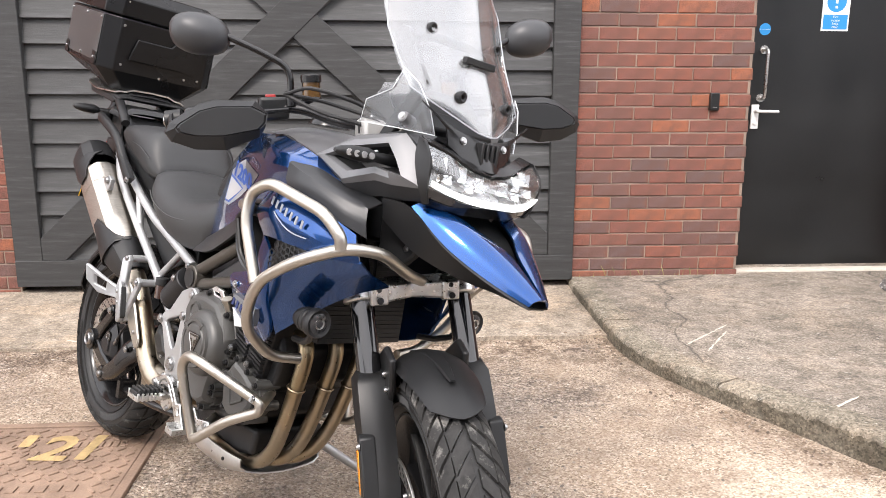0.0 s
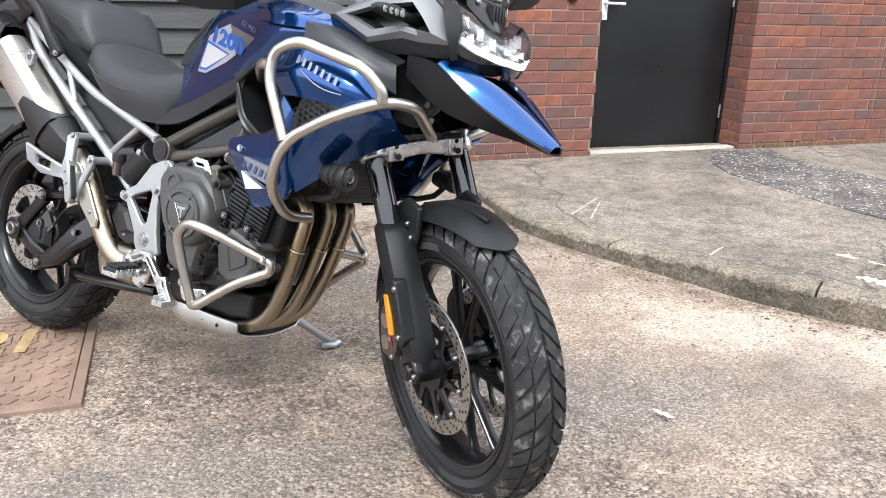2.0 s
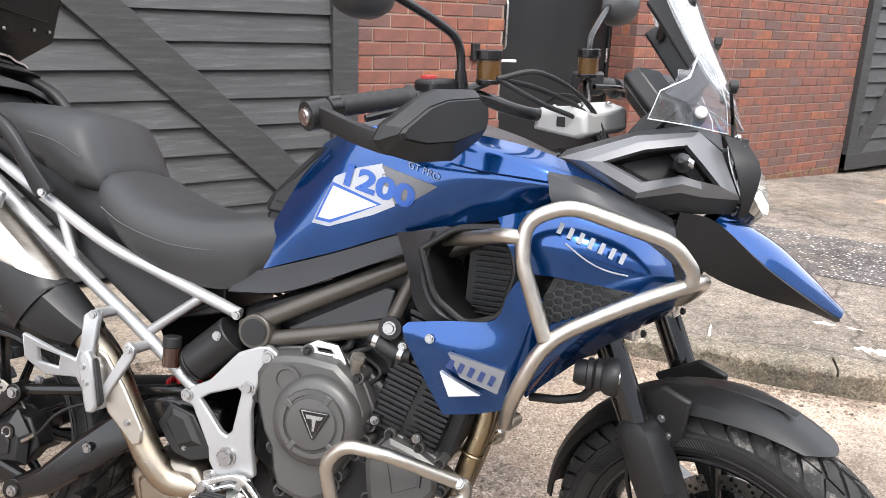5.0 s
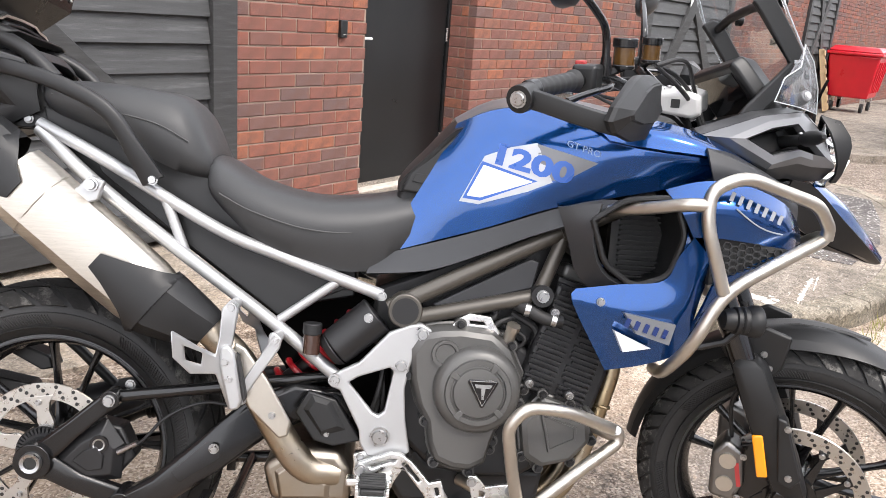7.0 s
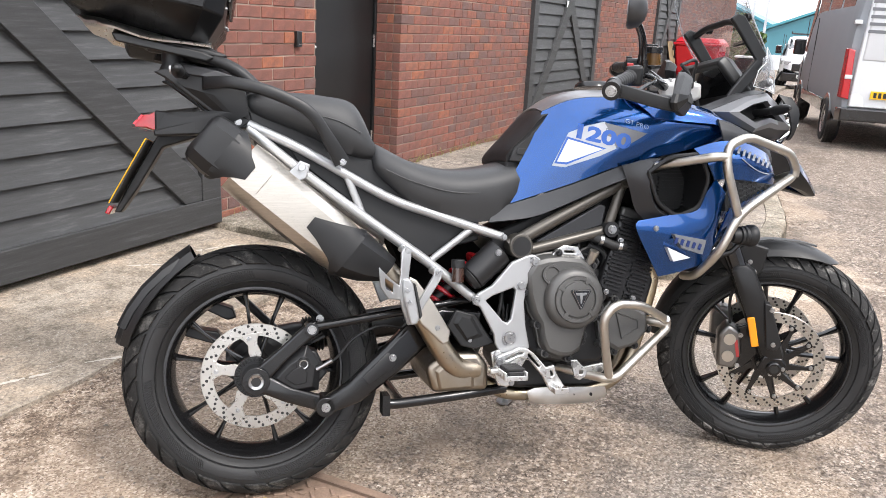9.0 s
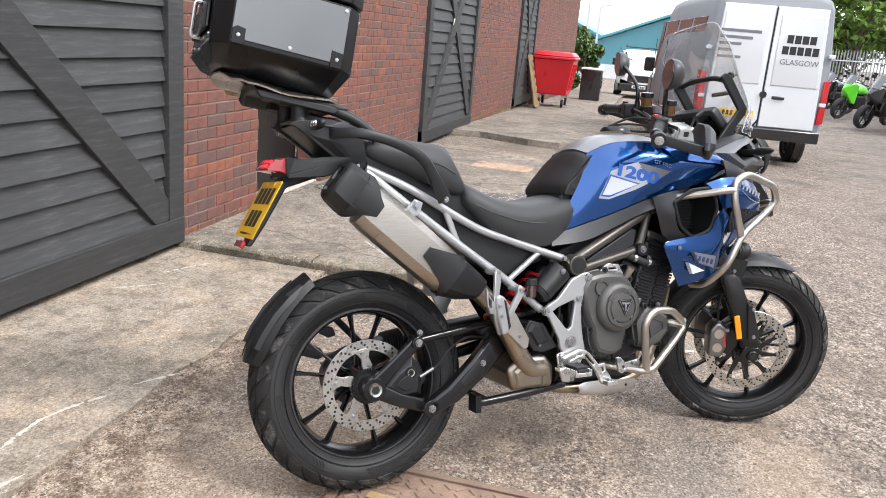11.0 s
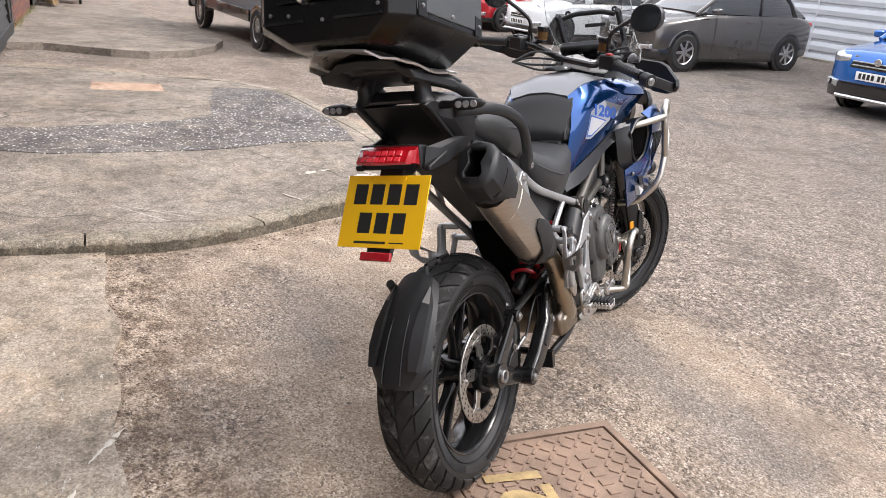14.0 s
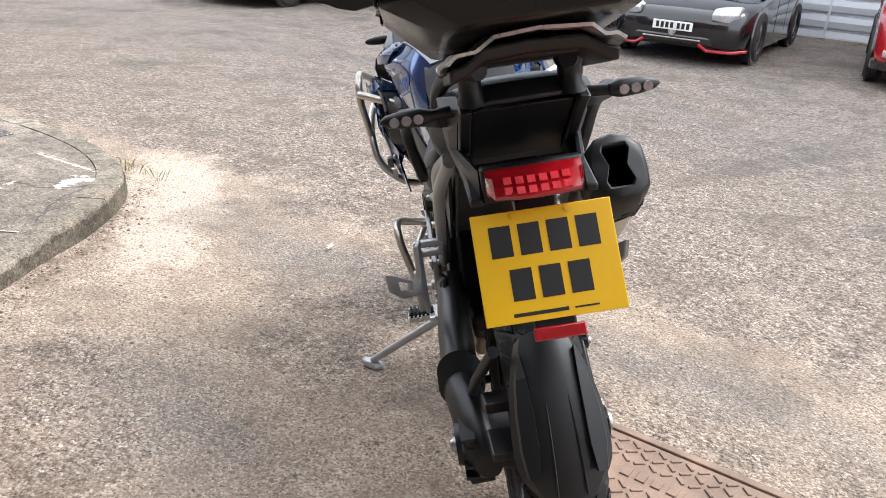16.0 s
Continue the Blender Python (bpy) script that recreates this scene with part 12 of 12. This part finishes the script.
def barn(x, y, w, d, h, ridge, rz, label):
    b = tagged(empty("industrial_shed", Matrix.Translation((x, y, -1.15)) @ Matrix.Rotation(radians(rz), 4, "Z")), label, "building")
    bm = B()
    prism(bm, [(-w / 2, 0), (w / 2, 0), (w / 2, h), (0, ridge), (-w / 2, h)], 0, d)
    part("wall", bm, M["shed_blue"], b, smooth=0)
    for s in (-1, 1):
        bm = B()
        loft(bm, [[(s * (w / 2 + 0.3), -0.3, h - 0.1), (0, -0.3, ridge + 0.1), (0, -0.3, ridge + 0.3), (s * (w / 2 + 0.3), -0.3, h + 0.1)], [(s * (w / 2 + 0.3), d, h - 0.1), (0, d, ridge + 0.1), (0, d, ridge + 0.3), (s * (w / 2 + 0.3), d, h + 0.1)]])
        part("roof", bm, M["shed_roof"], b, smooth=0)
    bm = B()
    box(bm, -w / 2 + 0.3, w / 2 - 0.3, -0.08, 0.0, 0.0, h * 0.42)
    part("lower_wall", bm, M["van_door"], b, "pale lower wall")
    bm = B()
    box(bm, -2.2, 2.2, -0.14, -0.08, 0.0, 2.2)
    part("shutter", bm, M["cladding"], b)
    return b


barn(66, 0.5, 13, 30, 2.9, 5.45, -90, "far blue industrial shed with a pitched roof")
barn(68, 12.6, 13.5, 30, 3.1, 6.0, -90, "far blue industrial shed behind the brick building")
fence = tagged(empty("palisade_fence"), "pale grey steel palisade fence behind the motorcycles", "fence")
pale = None
bm = B()
prism(bm, [(-0.03, 0), (0.03, 0), (0.03, 2.0), (0.0, 2.1), (-0.03, 2.0)], -0.008, 0.008)
M["fence_grey"] = plain("fence_grey", (0.22, 0.225, 0.22), 0.6)
first = part("pale", bm, M["fence_grey"], fence, smooth=0)
fx0, fy0, fx1, fy1 = 44.0, 0.5, 30.0, -11.6
ang = math.atan2(fy1 - fy0, fx1 - fx0)
cnt = 120
first.matrix_local = Matrix.Translation((fx0, fy0, ground_z(fx0, fy0))) @ Matrix.Rotation(ang, 4, "Z")
for k in range(1, cnt):
    f = k / cnt
    o = first.copy()
    scene.collection.objects.link(o)
    x, y = fx0 + (fx1 - fx0) * f, fy0 + (fy1 - fy0) * f
    o.matrix_local = Matrix.Translation((x, y, ground_z(x, y))) @ Matrix.Rotation(ang, 4, "Z")
for z in (0.4, 1.6):
    bm = B()
    tube(bm, [(fx0, fy0 + 0.03, z), (fx1, fy1 + 0.03, z + 0.2)], 0.03, 6)
    part("rail", bm, M["cladding"], fence)
M["leaf"] = leaf_mat("leaves", (0.10, 0.17, 0.02))
M["leaf_dark"] = leaf_mat("leaves_dark", (0.055, 0.10, 0.018))
M["bark"] = plain("bark", (0.10, 0.075, 0.05), 0.9, var=0.3, bump=0.5)


def tree(x, y, h, w, seed, mat, label, leaves=2600, low=0.25, size=0.16):
    random.seed(seed)
    z0 = ground_z(x, y)
    t = tagged(empty("tree", Matrix.Translation((x, y, z0))), label, "tree")
    bm = B()
    tube(bm, smooth_path([(0, 0, -0.1), (0.05, 0.03, h * 0.25), (-0.04, 0.05, h * 0.5), (0.03, 0, h * 0.8)], 4), 0.1, 8, radii=[h * 0.024 * (1 - 0.075 * k) for k in range(13)])
    cl = []
    for k in range(13):
        a, f = random.uniform(0, 6.28), random.uniform(low, 0.95)
        rr = w * 0.5 * math.sqrt(max(0.05, 1 - ((f - 0.55) / 0.5) ** 2)) * random.uniform(0.55, 1.0)
        c = Vector((rr * math.cos(a), rr * math.sin(a), h * f))
        cl.append((c, w * random.uniform(0.14, 0.24)))
        tube(bm, [(0, 0, h * f * 0.6), c * 0.5 + Vector((0, 0, h * f * 0.42)), c], 0.03, 6, radii=[h * 0.008, h * 0.005, h * 0.002])
    part("trunk", bm, M["bark"], t)
    vs, fs = [], []
    for k in range(leaves):
        c, r_ = random.choice(cl)
        d = Vector((random.gauss(0, 1), random.gauss(0, 1), random.gauss(0, 0.85)))
        p = c + d.normalized() * r_ * random.uniform(0.3, 1.25)
        u = Vector((random.gauss(0, 1), random.gauss(0, 1), random.gauss(0, 1))).normalized()
        v = u.cross(Vector((random.gauss(0, 1), random.gauss(0, 1), random.gauss(0, 1)))).normalized()
        s_ = size * random.uniform(0.6, 1.4)
        i = len(vs)
        vs += [tuple(p - u * s_), tuple(p + v * s_ * 0.5), tuple(p + u * s_), tuple(p - v * s_ * 0.5)]
        fs.append((i, i + 1, i + 2, i + 3))
    me = bpy.data.meshes.new("crown")
    me.from_pydata(vs, [], fs)
    me.materials.append(mat)
    o = new("crown", me)
    o.parent = t
    o["kind"] = "stuff"
    return t


for k, (x, y, h, w) in enumerate(((46, -6.2, 6.4, 4.5), (46, -9.0, 6.8, 5.5), (52, -9.5, 7.5, 6.0), (51, -12.5, 8.0, 7), (56, -6.5, 7.0, 6.0))):
    tree(x, y, h, w, 30 + k, M["leaf"], "leafy green tree beyond the fence", 3600, 0.22, 0.20)
tree(29.3, 4.55, 2.1, 1.4, 51, M["leaf_dark"], "bushy green tree at the end of the building", 3000, 0.08, 0.10)
tree(32.0, 5.4, 2.6, 1.7, 52, M["leaf_dark"], "bushy green tree at the end of the building", 3000, 0.1, 0.11)
for x, y, h in ((52, 5.64, 3.9), (47, 5.99, 4.6)):
    bm = B()
    cyl(bm, (0, 0, -0.6), (0, 0, h), 0.10, 0.06, seg=10)
    lp = tagged(empty("lamp_post", Matrix.Translation((x, y, 0))), "tall slim grey lamp post in the distance", "lamp post")
    part("pole", bm, M["cladding"], lp)
    bm = B()
    tube(bm, [(0, 0, h), (-0.3, -0.3, h + 0.15), (-0.9, -0.9, h + 0.2)], 0.04, 8)
    part("arm", bm, M["cladding"], lp)
# caravan-white cage and gas heater by the wall end
bm = B()
box(bm, -0.35, 0.35, -0.3, 0.3, 0.0, 0.9)
cr = tagged(empty("storage_box", Matrix.Translation((21.5, 3.7, pav_far(21.5, 3.7)))), "dark plastic crate standing by the wall", "crate")
part("tub", bm, M["car_black"], cr, bevel=0.03)
bm = B()
box(bm, -0.37, 0.37, -0.32, 0.32, 0.9, 0.95)
part("lid", bm, M["white"], cr, bevel=0.01)

# ---- bricks of the near wall, one by one ----
BL, BH, JX, JZ = 0.2286, 0.0762, 0.008, 0.008


def brick_mesh(name, w, d, h, mat):
    bm = B()
    box(bm, 0, w, 0, d, 0, h)
    bmesh.ops.bevel(bm, geom=[e for e in bm.edges], offset=0.0035, segments=1, affect="EDGES")
    bm.normal_update()
    me = bpy.data.meshes.new(name)
    bm.to_mesh(me)
    bm.free()
    me.materials.append(mat)
    return me


brick_data = {}


def lay(x0, x1, z0, z1):
    """Stretcher bond between x0 and x1, as rows of start, width and height."""
    rows = []
    i = 0
    z = z0
    while z < z1:
        x = x0 - (BL / 2 if i % 2 else 0)
        while x < x1 - 0.02:
            a, b = max(x, x0), min(x + BL - JX, x1)
            if b - a > 0.03:
                rows.append((round(a, 4), round(b - a, 4), round(z, 4)))
            x += BL
        z += BH
        i += 1
    return rows


random.seed(21)


def single(rows, y=WALL, d=0.07):
    for a, w, z in rows:
        key = (w, d)
        if key not in brick_data:
            brick_data[key] = brick_mesh("brick", w, d, BH - JZ, M["brick"])
        o = new("brick", brick_data[key])
        o.parent = wall
        o.location = (a, y + random.uniform(-0.0025, 0.0025), z)
        o.rotation_euler = (random.uniform(-0.006, 0.006), random.uniform(-0.006, 0.006), random.uniform(-0.006, 0.006))


def joined(name, rows, y=WALL, d=0.07):
    vs, fs = [], []
    for a, w, z in rows:
        e = random.uniform(-0.002, 0.002)
        k = len(vs)
        h, c = BH - JZ, 0.0035
        vs += [(a + c, y + e, z + c), (a + w - c, y + e, z + c), (a + w - c, y + e, z + h - c), (a + c, y + e, z + h - c),
               (a, y + e + c, z), (a + w, y + e + c, z), (a + w, y + e + c, z + h), (a, y + e + c, z + h),
               (a, y + d, z), (a + w, y + d, z), (a + w, y + d, z + h), (a, y + d, z + h)]
        fs += [(k, k + 1, k + 2, k + 3)]
        for q in range(4):
            r = (q + 1) % 4
            fs += [(k + 4 + q, k + 4 + r, k + r, k + q), (k + 8 + q, k + 8 + r, k + 4 + r, k + 4 + q)]
    me = bpy.data.meshes.new(name)
    me.from_pydata(vs, [], fs)
    me.materials.append(M["brick_joined"])
    o = new(name, me)
    o.parent = wall
    o["kind"] = "stuff"
    return o


Z0 = 0.03
near = lay(0.962, 2.006, Z0, 2.15) + lay(3.2135, 4.4, Z0, 2.15)
single(near[:300])
rest = near[300:] + lay(4.41, 6.315, Z0, 2.15) + lay(0.962, 2.006, Z0 + 28 * BH, HOUSE) + lay(3.2135, 6.315, Z0 + 28 * BH, HOUSE)
rest += lay(9.21, 13.49, Z0, HOUSE) + lay(15.91, 26.9, Z0 - 6 * BH, HOUSE) + lay(-8.9, -2.32, -0.04, HOUSE) + lay(2.0, 3.22, 2.17, HOUSE)
joined("far_bricks", rest)
# the sides of the doorway
for side_x, sgn in ((3.22, 1), (2.0, -1)):
    for i in range(28):
        z = Z0 + i * BH
        for y, w in (((4.866, 0.162),) if i % 2 else ((4.866, 0.058), (4.932, 0.096))):
            key = (w, 0.07)
            if key not in brick_data:
                brick_data[key] = brick_mesh("brick", w, 0.07, BH - JZ, M["brick"])
            o = new("brick", brick_data[key])
            o.parent = wall
            if sgn > 0:
                o.matrix_local = Matrix.Translation((side_x - 0.006, y + w, z)) @ Matrix.Rotation(radians(-90), 4, "Z")
            else:
                o.matrix_local = Matrix.Translation((side_x + 0.006, y, z)) @ Matrix.Rotation(radians(90), 4, "Z")
